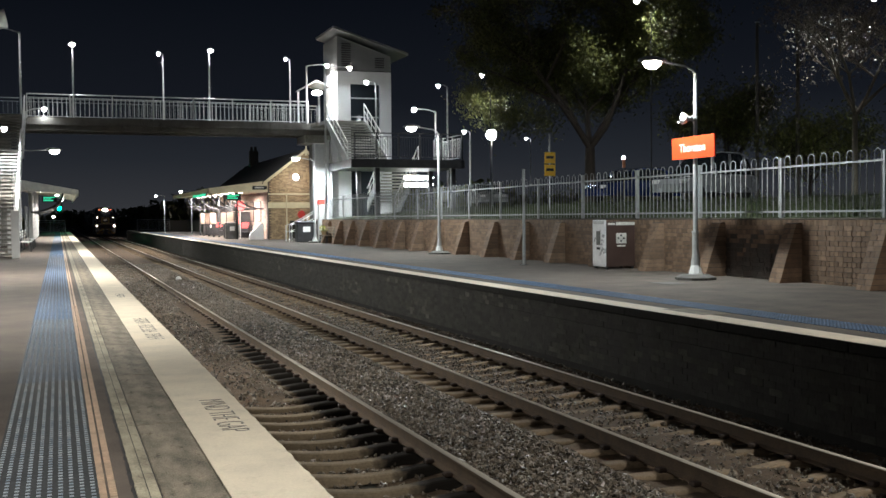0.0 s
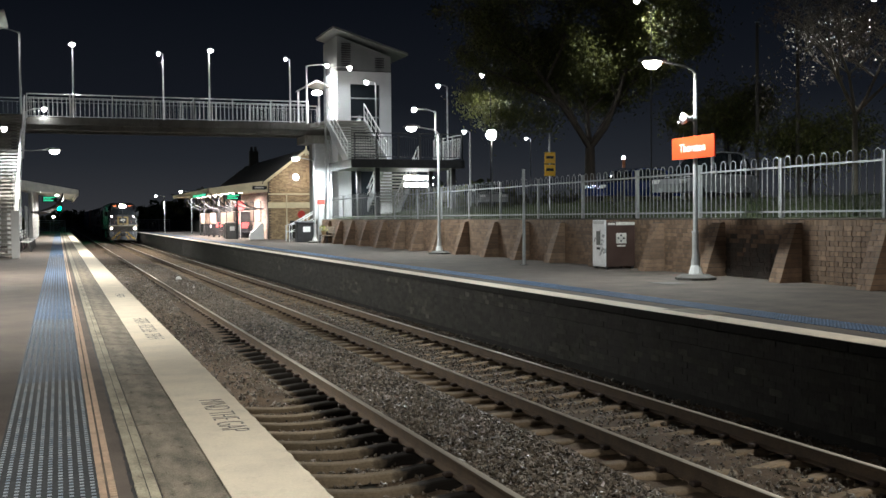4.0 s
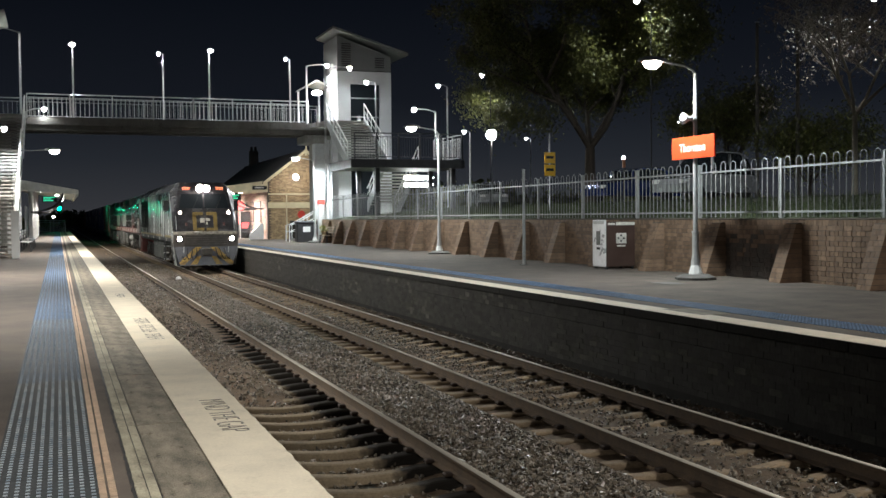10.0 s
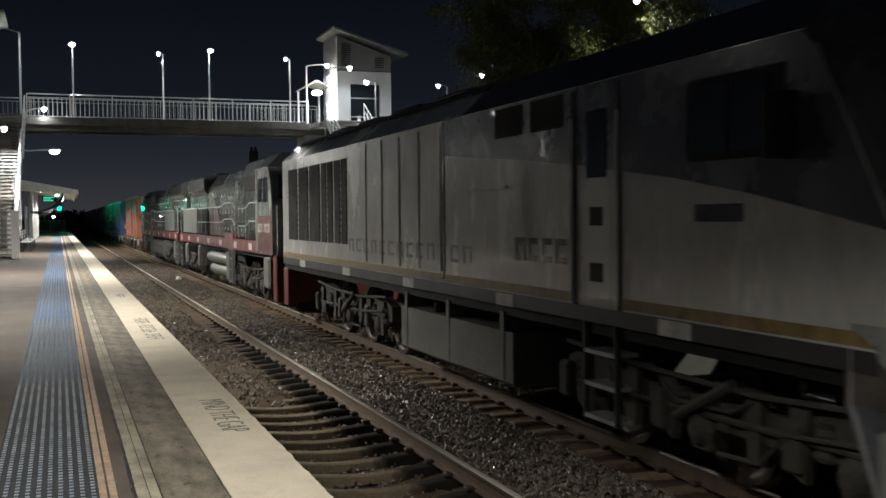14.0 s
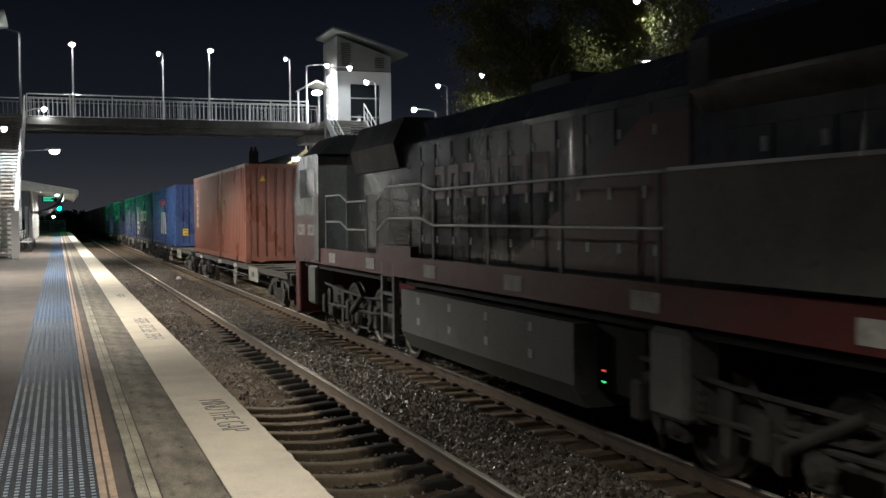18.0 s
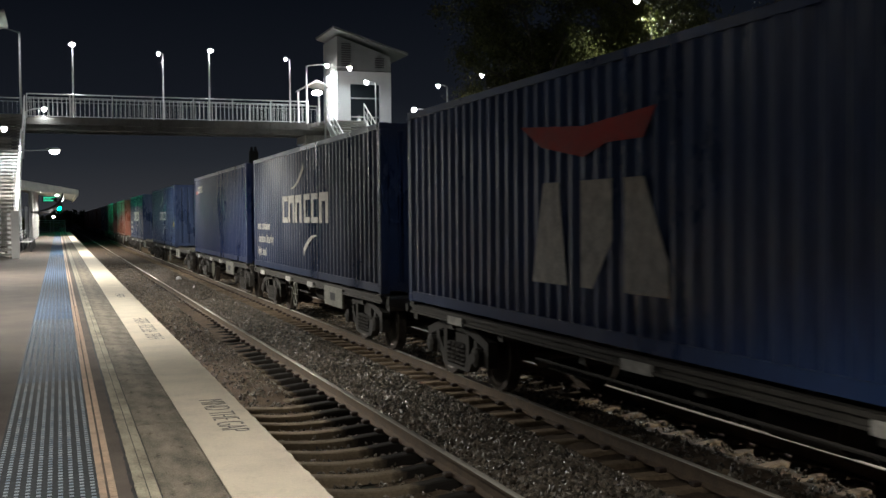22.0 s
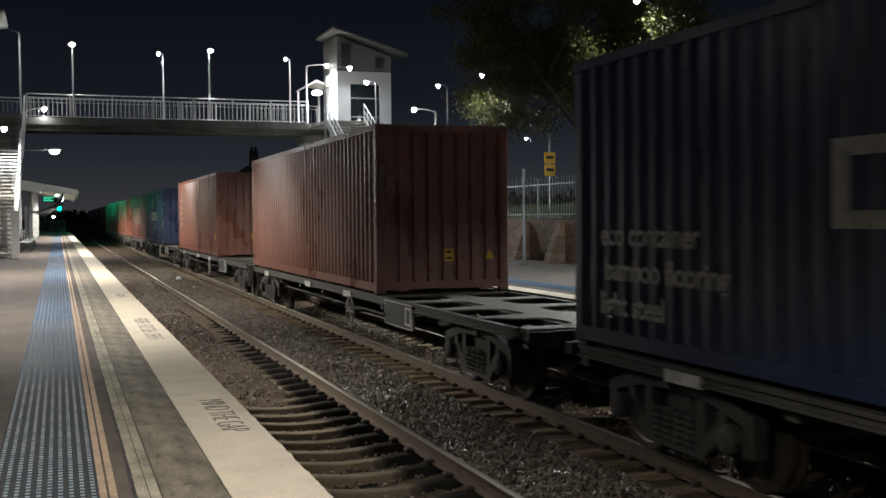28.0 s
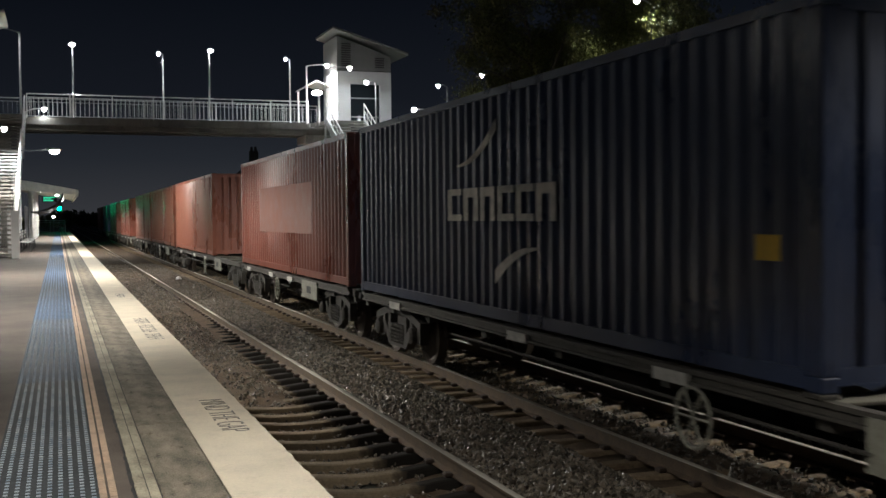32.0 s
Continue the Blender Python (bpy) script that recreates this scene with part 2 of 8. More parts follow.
def grease_shade(m, x0, x1):
    """Ragged black grease stain and painted rail shadow across the sleeper beside one rail."""
    nt = m.node_tree
    N, L = nt.nodes, nt.links
    bs = N["Principled BSDF"]
    src = bs.inputs["Base Color"].links[0].from_socket
    tc, sp, ns = N.new("ShaderNodeTexCoord"), N.new("ShaderNodeSeparateXYZ"), N.new("ShaderNodeTexNoise")
    ns.inputs["Scale"].default_value = 9.0
    L.new(tc.outputs["Object"], sp.inputs[0])
    L.new(tc.outputs["Object"], ns.inputs["Vector"])
    add = N.new("ShaderNodeMath")
    add.operation = "MULTIPLY_ADD"
    L.new(ns.outputs["Fac"], add.inputs[0])
    add.inputs[1].default_value = 0.22
    L.new(sp.outputs["X"], add.inputs[2])
    mr = N.new("ShaderNodeMapRange")
    L.new(add.outputs[0], mr.inputs["Value"])
    mr.inputs["From Min"].default_value, mr.inputs["From Max"].default_value = x0 + 0.11, x1 + 0.11
    mix = N.new("ShaderNodeMixRGB")
    L.new(mr.outputs[0], mix.inputs["Fac"])
    L.new(src, mix.inputs["Color1"])
    mix.inputs["Color2"].default_value = (0.022, 0.019, 0.016, 1)
    L.new(mix.outputs[0], bs.inputs["Base Color"])


grease_shade(M_SLEEPER_GREASE_SHADE, 0.22, 0.38)
M_DULLGALV = mat("weathered_galvanised", (0.29, 0.295, 0.295), 0.6, metal=0.4, vary=0.3, scale=6, fine=50, bump=0.05)

# ---------------------------------------------------------------- lamps of the place
def shine(at, watts, size=0.12, colour=(1.0, 0.96, 0.88), cone=165, aim=(0, 0, -1), name="lamp", blend=0.35):
    li = bpy.data.lights.new(name, "SPOT")
    li.energy, li.color, li.shadow_soft_size = watts, colour, size
    li.spot_size, li.spot_blend = radians(cone), blend
    ob = new(name, li)
    ob.matrix_world = look(at, Vector(at) + Vector(aim))
    ob["kind"] = "structure"
    return ob


def platform_lamp(x, y, height=4.6, reach=-1.05, watts=900, base=True, group="lamps on the platforms", ground=0.0, cone=165, blend=0.35, lens=None, colour=(1.0, 0.96, 0.88)):
    lamp = thing("platform_lamp", "grey steel lamp pole with an arm and a lit white lantern", "street lamp", (x, y, ground), group)
    if base:
        bm = B()
        turned(bm, [(0.44, 0), (0.44, 0.05), (0.30, 0.12)], n=8)
        part("plinth", bm, M_BEAM, lamp, "octagonal concrete footing")
        # white here stands in for lamplight on the sloping steel base
        bm = B()
        turned(bm, [(0.15, 0.12), (0.145, 0.15), (0.095, 0.31)], n=8)
        part("base_skirt", bm, M_WHITE, lamp, "flared skirt, coloured white for its lit slope")
        bm = B()
        turned(bm, [(0.095, 0.31), (0.09, 0.38), (0.068, 0.56), (0.068, 0.98), (0.076, 1.0), (0.076, 1.04)], n=10)
        part("base_cover", bm, M_GALV, lamp)
    bm = B()
    rod(bm, (0, 0, 0.1), (0, 0, 1.0), 0.062, 10)
    rod(bm, (0, 0, 1.0), (0, 0, height - 0.12), 0.05, 10, 0.038)
    part("pole", bm, M_GALV, lamp)
    s = 1 if reach > 0 else -1
    bm = B()
    tube(bm, [(0, 0, height - 0.16), (s * 0.06, 0, height - 0.06), (s * 0.25, 0, height + 0.02), (reach - s * 0.2, 0, height + 0.1)], 0.024, 8)
    part("arm", bm, M_GALV, lamp)
    bm = B()
    turned(bm, [(0.02, -0.34), (0.10, -0.3), (0.15, -0.1), (0.15, 0.12), (0.07, 0.3)], n=12, axis="x")
    for v in bm.verts:
        v.co.z = max(v.co.z, -0.015) * 0.7
        v.co.x *= s
    h = part("lantern_housing", bm, M_GALV, lamp, smooth=True)
    h.location = (reach, 0, height + 0.09)
    bm = B()
    turned(bm, [(0.15, 0), (0.148, -0.06), (0.11, -0.12), (0.05, -0.155), (0.01, -0.16)], n=16)
    for v in bm.verts:
        v.co.x *= 1.3
    l = part("lantern_glass", bm, lens or M_LAMP, lamp, "glowing white lantern glass", smooth=True)
    l.location = (reach, 0, height + 0.085)
    shine((x + reach, y, ground + height - 0.22), watts, cone=cone, blend=blend, colour=colour)
    return lamp


COOL = (0.88, 0.97, 0.98)
# far platform, along the wall
platform_lamp(12.75, 19.3, 4.5, watts=1100, cone=176, blend=0.25, colour=COOL)
platform_lamp(13.3, 36.95, watts=1250, cone=176, blend=0.25, colour=COOL)
platform_lamp(13.4, 57.6, watts=1350, cone=176, blend=0.25, colour=COOL)
platform_lamp(13.0, 4.6, reach=-1.6, watts=1380, cone=155, blend=0.22, lens=M_LAMP_CUTOFF)
# near platform: beside the view, ahead of it, at the stair
platform_lamp(-3.0, 4.2, 4.4, reach=2.4, watts=650, cone=127, blend=0.45, lens=M_LAMP_CUTOFF)
platform_lamp(-3.2, 15.5, 4.4, reach=1.7, watts=1250, cone=124, blend=0.5, lens=M_LAMP_CUTOFF)
platform_lamp(-3.6, 28.0, 4.3, reach=1.4, watts=2500, cone=170, blend=0.3, lens=M_LAMP_CUTOFF)
platform_lamp(-2.4, 46.0, 4.15, reach=2.3, watts=1800, cone=172, blend=0.12)

# ---------------------------------------------------------------- ground
def ground_sheet():
    verts, faces = [], []
    # cross profile: far left, beside the near platform, the cutting, behind the wall, the street, the distance
    prof = [(-900, -0.6), (-60, -0.5), (-7.9, -0.35), (-7.8, -1.25), (1.0, -1.25), (9.5, -1.25), (14.3, -1.25), (14.36, 1.24), (17.5, 1.5), (21, 1.85), (60, 1.9), (900, 1.8)]
    ys = [-400, -60, -10, 0, 10, 20, 30, 45, 60, 62, 64, 75, 100, 140, 200, 400, 1600]
    for y in ys:
        for x, z in prof:
            if y > 61.5 and 14 < x < 18:
                z = min(z, 1.2)
            verts.append((x, y, z))
    n = len(prof)
    for j in range(len(ys) - 1):
        for i in range(n - 1):
            faces.append((j * n + i, j * n + i + 1, (j + 1) * n + i + 1, (j + 1) * n + i))
    g = mesh_part("ground", verts, faces, M_SOIL)
    tagged(g, "dark bare earth and grass around the railway", "ground", kind="structure")


ground_sheet()


def slab(name, x0, x1, y0, y1, z0, z1, m, label, category="pavement", parent=None):
    o = part(name, box(B(), x0, x1, y0, y1, z0, z1), m, parent)
    return tagged(o, label, category, kind="structure") if parent is None else tagged(o, label)


# ---------------------------------------------------------------- near platform
NEAR = slab("platform_near", -7.8, 0.34, -40, 126, -1.3, 0.0, M_ASPHALT, "brown-grey asphalt platform surface with blue tactile strip", "platform")
slab("near_edge_wall", 0.34, 1.2, -40, 126, -1.3, -0.14, M_PLATFORM_FACE, "dark platform edge wall above the track", "wall")


def ragged_strip(name, x0, x1, y0, y1, z0, z1, m, label, left=0.0, right=0.0, step=0.04):
    """A long thin slab along y whose sides wander."""
    ys = np.arange(y0, y1, step)
    verts = []
    for y in ys:
        a = left * (noise.noise((y * 9, x0, 1.0)) + 0.6 * noise.noise((y * 31, x0, 5.0)))
        b = right * (noise.noise((y * 9, x1, 2.0)) + 0.6 * noise.noise((y * 31, x1, 7.0)))
        verts += [(x0 + a, y, z0), (x0 + a, y, z1), (x1 + b, y, z1), (x1 + b, y, z0)]
    faces = []
    for k in range(len(ys) - 1):
        i = k * 4
        faces += [(i, i + 4, i + 5, i + 1), (i + 1, i + 5, i + 6, i + 2), (i + 2, i + 6, i + 7, i + 3)]
    return mesh_part(name, verts, faces, m, NEAR, label)


def near_coping():
    shared = {}
    y = -12.0
    while y < 126:
        n = 2.42
        if y + n > 55:
            n = 126 - y
        for nm, x0, x1, m in (("coping_border", 0.345, 0.463, M_COPING_PALE), ("coping_slab", 0.468, 0.782, M_COPING), ("edge_slab", 0.786, NEAR_EDGE, M_COPING)):
            key = (nm, round(n, 2))
            if key not in shared:
                shared[key] = part(nm, box(B(), x0, x1, 0.006, n - 0.006, -0.14, 0.0, 0.006), m, NEAR)
                shared[key].location = (0, y, 0)
            else:
                again(shared[key], NEAR, (0, y, 0))
        y += n
    ragged_strip("edge_paint", 0.786, NEAR_EDGE - 0.008, -6, 26, -0.004, 0.005, M_WHITE_EDGE, "cream-white painted edge strip with a worn rim", 0.003, 0.009)
    part("edge_paint", box(B(), 0.786, NEAR_EDGE - 0.004, 26, 126, -0.004, 0.005), M_WHITE_EDGE, NEAR, "cream-white painted edge strip")
    # saw cuts that run along the slabs
    part("saw_cut", box(B(), 0.463, 0.468, -12, 126, -0.10, -0.004), M_BLACK, NEAR, "dark groove along the coping")
    part("saw_cut", box(B(), 0.405, 0.409, -12, 126, -0.001, 0.003), M_BLACK, NEAR)
    ragged_strip("joint_strip", 0.330, 0.347, -6, 30, -0.02, 0.003, M_BLACK, "dark mossy joint beside the coping", 0.012, 0.006)
    part("joint_strip", box(B(), 0.336, 0.345, 30, 126, -0.02, 0.002), M_BLACK, NEAR, "dark joint beside the coping")
    for x in (0.187, 0.236):
        part("warning_line", box(B(), x - 0.015, x + 0.015, -12, 126, -0.004, 0.003), M_ORANGE, NEAR, "worn orange painted line")
        ys = np.arange(2.0, 18.0, 0.05)
        sizes = np.tile((0.018, 0.015, 0.0035), (len(ys), 1))
        v, f = many_boxes(sizes, np.stack([np.full(len(ys), x), ys, np.full(len(ys), 0.0055)], 1))
        mesh_part("line_ridges", v, f, M_ORANGE, NEAR, "low orange ridges of the line", kind="stuff")


near_coping()


def tactile_tile_mesh(w, n):
    """One tile with its rows of raised studs."""
    bm = B()
    box(bm, 0, w, 0.002, n - 0.002, -0.01, 0.005)
    plate = bm
    bm2 = B()
    nx, ny = int(w / 0.0525), int(n / 0.066)
    for i in range(nx):
        for j in range(ny):
            cx, cy = (i + 0.5) * w / nx, (j + 0.5) * n / ny
            a = [bm2.verts.new((cx + dx * 0.0118, cy + dy * 0.0128, 0.004)) for dx, dy in ((-1, -1), (1, -1), (1, 1), (-1, 1))]
            b = [bm2.verts.new((cx + dx * 0.0098, cy + dy * 0.0108, 0.0085)) for dx, dy in ((-1, -1), (1, -1), (1, 1), (-1, 1))]
            bm2.faces.new(b)
            for q in range(4):
                bm2.faces.new((a[q], a[(q + 1) % 4], b[(q + 1) % 4], b[q]))
    return plate, bm2


def tactile_strip(parent, x0, w, y0, y1, far, base=None, top=None):
    n = 0.6
    pl, st = tactile_tile_mesh(w, n)
    tile = part("tactile_tile", pl, base or M_TACTILE, parent)
    tile.location = (x0, y0, 0)
    studs = part("studs", st, top or M_TACTILE_TOP, tile, "pale worn stud tops")
    y = y0 + n
    while y < far:
        t = again(tile, parent, (x0, y, 0))
        again(studs, t)
        y += n
    if y1 - y > 1:
        part("tactile_run", box(B(), x0, x0 + w, y, y1, -0.01, 0.005), M_TACTILE, parent, "blue tactile paving")


# worn grey tiles by the view, blue ones ahead, some of each between
tactile_strip(NEAR, -0.356, 0.525, -12.0, 9.6, 9.5, M_TACTILE_WORN, M_STUD_WORN)
M_TACTILE_HALF = mat("tactile_half_worn", (0.044, 0.072, 0.115), 0.8, spec=0.2, vary=0.4, scale=1.8, fine=40, random_tone=0.2, tint=(0.050, 0.056, 0.064))
M_STUD_HALF = mat("tactile_stud_half_worn", (0.30, 0.36, 0.42), 0.65, spec=0.3, vary=0.5, scale=4, fine=30, tint=(0.11, 0.17, 0.26))
tactile_strip(NEAR, -0.356, 0.525, 9.6, 15.6, 15.5, M_TACTILE_HALF, M_STUD_HALF)
tactile_strip(NEAR, -0.356, 0.525, 15.6, 126, 46)

# ---------------------------------------------------------------- far platform
FAR = slab("platform_far", 8.42, 14.2, -40, 138, -1.3, 0.0, M_ASPHALT, "grey-brown asphalt platform surface below a brick wall", "platform")
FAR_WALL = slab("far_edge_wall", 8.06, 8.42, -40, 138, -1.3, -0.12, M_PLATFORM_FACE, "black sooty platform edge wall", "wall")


def far_coping():
    base = None
    y = -10.0
    while y < 136:
        n = 2.4 if y < 60 else 138 - y
        if base is None or n != 2.4:
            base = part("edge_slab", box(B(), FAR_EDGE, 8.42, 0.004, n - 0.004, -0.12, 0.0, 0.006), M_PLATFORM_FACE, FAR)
            base.location = (0, y, 0)
        else:
            again(base, FAR, (0, y, 0))
        y += n


far_coping()


def far_face():
    """Sooty brick courses under the far edge, with a corbel course and lime-stained patches."""
    rng = random.Random(31)
    dark, pale = ([], []), ([], [])
    for row in range(11):
        z = -0.16 - row * 0.086
        y = 4.0 + 0.12 * (row % 2)
        while y < 75:
            n = noise.noise((y * 0.35, z * 2.2, 4.0)) + 0.5 * noise.noise((y * 1.7, z * 5.0, 9.0))
            x = 8.058 - (0.022 if row == 3 else 0.0) + rng.uniform(-0.003, 0.003)
            put = pale if n > 0.30 and rng.random() < 0.55 else dark
            put[0].append((0.012, 0.1165, 0.0422))
            put[1].append((x, y, z))
            y += 0.236
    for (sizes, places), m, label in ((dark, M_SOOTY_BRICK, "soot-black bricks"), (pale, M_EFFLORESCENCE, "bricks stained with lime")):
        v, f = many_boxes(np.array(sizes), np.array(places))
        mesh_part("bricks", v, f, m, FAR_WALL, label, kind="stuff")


far_face()
part("edge_paint", box(B(), FAR_EDGE + 0.004, 8.43, -10, 138, -0.004, 0.005), M_WHITE_EDGE, FAR, "cream-white painted edge strip")
tactile_strip(FAR, 8.85, 0.55, 5.0, 138, 60)
part("access_cover", box(B(), 8.30, 8.78, 12.4, 13.4, -0.01, 0.008, 0.004), M_COPING, FAR, "steel access cover in the platform edge")
part("pit_cover", box(B(), 11.35, 11.85, 18.2, 18.9, -0.01, 0.006, 0.004), M_BEAM, FAR, "pale service pit lid")

# ---------------------------------------------------------------- tracks
def step_up(v, at, k):
    return 1 / (1 + math.exp(-max(-40.0, min(40.0, (v - at) * k))))


def bed_rise(x, y):
    """Height over the sleepers' feet: open cribs ahead on the near track, a heap between the tracks, dirt on the far one."""
    right = step_up(x, 3.05, 18)
    fill = step_up(y, 14.5, 5) * (1 - right) + step_up(y, 21.0, 0.35) * right
    near = step_up(3.62, x, 25)
    crown = step_up(x, 3.88, 22) * step_up(4.98, x, 22)
    ends = step_up(x, 5.0, 22) * step_up(5.56, x, 30)
    return near * (-0.115 + 0.14 * fill) + 0.055 * crown - 0.03 * ends - 0.05 * step_up(x, 5.6, 30)


def ballast_bed():
    xs = np.linspace(1.05, 8.2, 60)
    ys = np.concatenate([np.arange(-8, 30, 0.12), np.arange(30, 60, 0.5), np.arange(60, 421, 20.0)])
    ys = np.concatenate([[-40], ys])
    verts, faces = [], []
    for y in ys:
        for x in xs:
            z = -1.125 + 0.035 * noise.noise((x * 1.3, y * 0.8, 0)) + 0.03 * noise.noise((x * 7, y * 7, 3))
            z += bed_rise(x, y)
            verts.append((x, y, z))
    n = len(xs)
    for j in range(len(ys) - 1):
        for i in range(n - 1):
            a = j * n + i
            faces.append((a, a + 1, a + n + 1, a + n))
    o = mesh_part("ballast_bed", verts, faces, M_BALLAST)
    o.data.shade_smooth()
    tagged(o, "dark dusty ballast between the platforms", "ballast", kind="structure")


def ballast_stones():
    rng = np.random.default_rng(4)
    base = np.array([(1, 0, 0), (-1, 0, 0), (0, 1, 0), (0, -1, 0), (0, 0, 1), (0, 0, -1)], float)
    tri = np.array([(0, 2, 4), (2, 1, 4), (1, 3, 4), (3, 0, 4), (2, 0, 5), (1, 2, 5), (3, 1, 5), (0, 3, 5)])
    cen = []
    for y0, y1, x0, x1, n in ((4, 14, 3.7, 5.08, 14000), (14, 32, 3.7, 5.1, 14000), (32, 60, 3.7, 5.3, 5000), (4, 14.4, 1.25, 3.5, 3500), (14.4, 32, 1.2, 3.1, 4500), (32, 60, 1.2, 3.5, 6000), (30, 60, 3.7, 8.0, 5000),
                              (5, 30, 5.65, 7.0, 6000), (5, 30, 7.15, 8.0, 3500), (30, 60, 5.6, 8.0, 1500)):
        c = rng.random((n, 3))
        cen.append(np.stack([x0 + c[:, 0] * (x1 - x0), y0 + c[:, 1] * (y1 - y0), c[:, 2]], 1))
    cen = np.concatenate(cen)
    on = np.abs(np.abs(cen[:, 0] - NEAR_X) - 0.752) > 0.09
    on &= np.abs(np.abs(cen[:, 0] - FAR_X) - 0.752) > 0.09
    cen = cen[on]
    n = len(cen)
    size = 0.012 + 0.022 * rng.random((n, 1, 1)) ** 1.4
    sh = size * (0.7 + 0.6 * rng.random((n, 6, 1))) * (0.7 + 0.6 * rng.random((n, 1, 3)))
    v = base[None] * sh + (rng.random((n, 6, 3)) - 0.5) * 0.012
    q = rng.normal(size=(n, 4))
    q /= np.linalg.norm(q, axis=1, keepdims=True)
    w, x, y, z = q.T
    R = np.stack([1 - 2 * (y * y + z * z), 2 * (x * y - z * w), 2 * (x * z + y * w), 2 * (x * y + z * w), 1 - 2 * (x * x + z * z), 2 * (y * z - x * w),
                  2 * (x * z - y * w), 2 * (y * z + x * w), 1 - 2 * (x * x + y * y)], 1).reshape(n, 3, 3)
    v = np.einsum("nij,nkj->nki", R, v)
    zz = -1.122 + np.array([bed_rise(a, b) for a, b in cen[:, :2]])
    v += np.stack([cen[:, 0], cen[:, 1], zz + 0.03 * cen[:, 2]], 1)[:, None]
    f = (tri[None] + (np.arange(n) * 6)[:, None, None]).reshape(-1, 3)
    me = bpy.data.meshes.new("ballast_stones")
    me.from_pydata(v.reshape(-1, 3), [], f)
    me.materials.append(M_STONE)
    tagged(new("ballast_stones", me), "loose grey-brown crushed ballast stones", "ballast", kind="stuff")


def track(cx, name, seed):
    tr = thing(name, "railway track with rusty rails on concrete sleepers", "railway track", (cx, 0, 0), kind="structure")
    for s in (-1, 1):
        x = s * 0.752
        bm = B()
        prism(bm, [(x - 0.07, -0.16), (x + 0.07, -0.16), (x + 0.07, -0.148), (x + 0.012, -0.13), (x + 0.012, -0.045), (x + 0.036, -0.035), (x + 0.036, -0.012), (x + 0.02, -0.008),
                   (x - 0.02, -0.008), (x - 0.036, -0.012), (x - 0.036, -0.035), (x - 0.012, -0.045), (x - 0.012, -0.13), (x - 0.07, -0.148)], "y", -40, 420)
        r = part("rail", bm, M_RAIL, tr)
        r.location.z = RAIL
        # crowned head with rounded corners
        crown = [(x + 0.036 * math.sin(a), -0.020 + 0.020 * math.cos(a) ** 0.6) for a in np.linspace(-1.25, 1.25, 13)]
        head = prism(B(), crown, "y", -40, 420)
        part("running_surface", head, M_RAILTOP, r, "polished rail head", smooth=True)
    # dished and waisted middle, rounded shoulders
    bm = B()
    rings = []
    for x in (-1.22, -1.19, -0.95, -0.72, -0.50, -0.25, 0.0, 0.25, 0.50, 0.72, 0.95, 1.19, 1.22):
        sag = 0.055 * max(0.0, 1 - (x / 0.62) ** 2) + (0.025 if abs(x) > 1.2 else 0.0)
        k = 1 - 0.12 * max(0.0, 1 - (x / 0.7) ** 2)
        rings.append([bm.verts.new((x, y * k, z if z < -0.1 else z - sag)) for y, z in
                      ((-0.12, -0.13), (0.12, -0.13), (0.102, -0.035), (0.088, -0.010), (0.062, 0.0), (-0.062, 0.0), (-0.088, -0.010), (-0.102, -0.035))])
    for a, b in zip(rings, rings[1:]):
        for i in range(8):
            bm.faces.new((a[i], a[(i + 1) % 8], b[(i + 1) % 8], b[i]))
    bm.faces.new(rings[0][::-1])
    bm.faces.new(rings[-1])
    bmesh.ops.recalc_face_normals(bm, faces=bm.faces[:])
    # near sleepers carry grease and the rail's shadow in their colour
    sl = part("sleeper", bm, M_SLEEPER_GREASE_SHADE if seed == 1 else M_SLEEPER, tr)
    bm = B()
    for s in (-1, 1):
        for d in (-1, 1):
            x = s * 0.752 + d * 0.10
            box(bm, x - 0.045, x + 0.045, -0.05, 0.05, 0.0, 0.045, 0.012)
    clip = part("fastening", bm, M_FASTENER, sl, "rusty rail clips")
    rng = random.Random(seed)
    y = -7.12
    first = True
    far_v, far_p = [], []
    while y < 200:
        z = RAIL - 0.16 + rng.uniform(-0.006, 0.004)
        if y < 62:
            if first:
                sl.location = (0, y, z)
                first = False
            else:
                o = again(sl, tr, (rng.uniform(-0.02, 0.02), y, z), rng.uniform(-0.012, 0.012))
                again(clip, o)
        else:
            far_v.append((1.22, 0.11, 0.05))
            far_p.append((0, y, z - 0.05))
        y += 0.57 + rng.uniform(-0.02, 0.02)
    v, f = many_boxes(np.array(far_v), np.array(far_p))
    mesh_part("far_sleepers", v, f, M_SLEEPER, tr, kind="stuff")


ballast_bed()
ballast_stones()
track(NEAR_X, "track_near", 1)
track(FAR_X, "track_far", 2)
bm = B()
turned(bm, [(0.02, 0), (0.10, 0.05), (0.12, 0.12), (0.08, 0.2), (0.02, 0.23)], n=12)
mk = part("ballast_marker", bm, M_WHITE, None, smooth=True)
mk.location = (4.5, 43.5, -1.14)
tagged(mk, "small rounded white marker on the ballast", "marker")

# ---------------------------------------------------------------- brick retaining wall and its piers
RETAIN = slab("wall_retaining", WALL_X + 0.02, WALL_X + 0.26, -30, 60, -1.3, 1.24, M_MORTAR, "brown brick retaining wall with sloping brick piers", "wall")


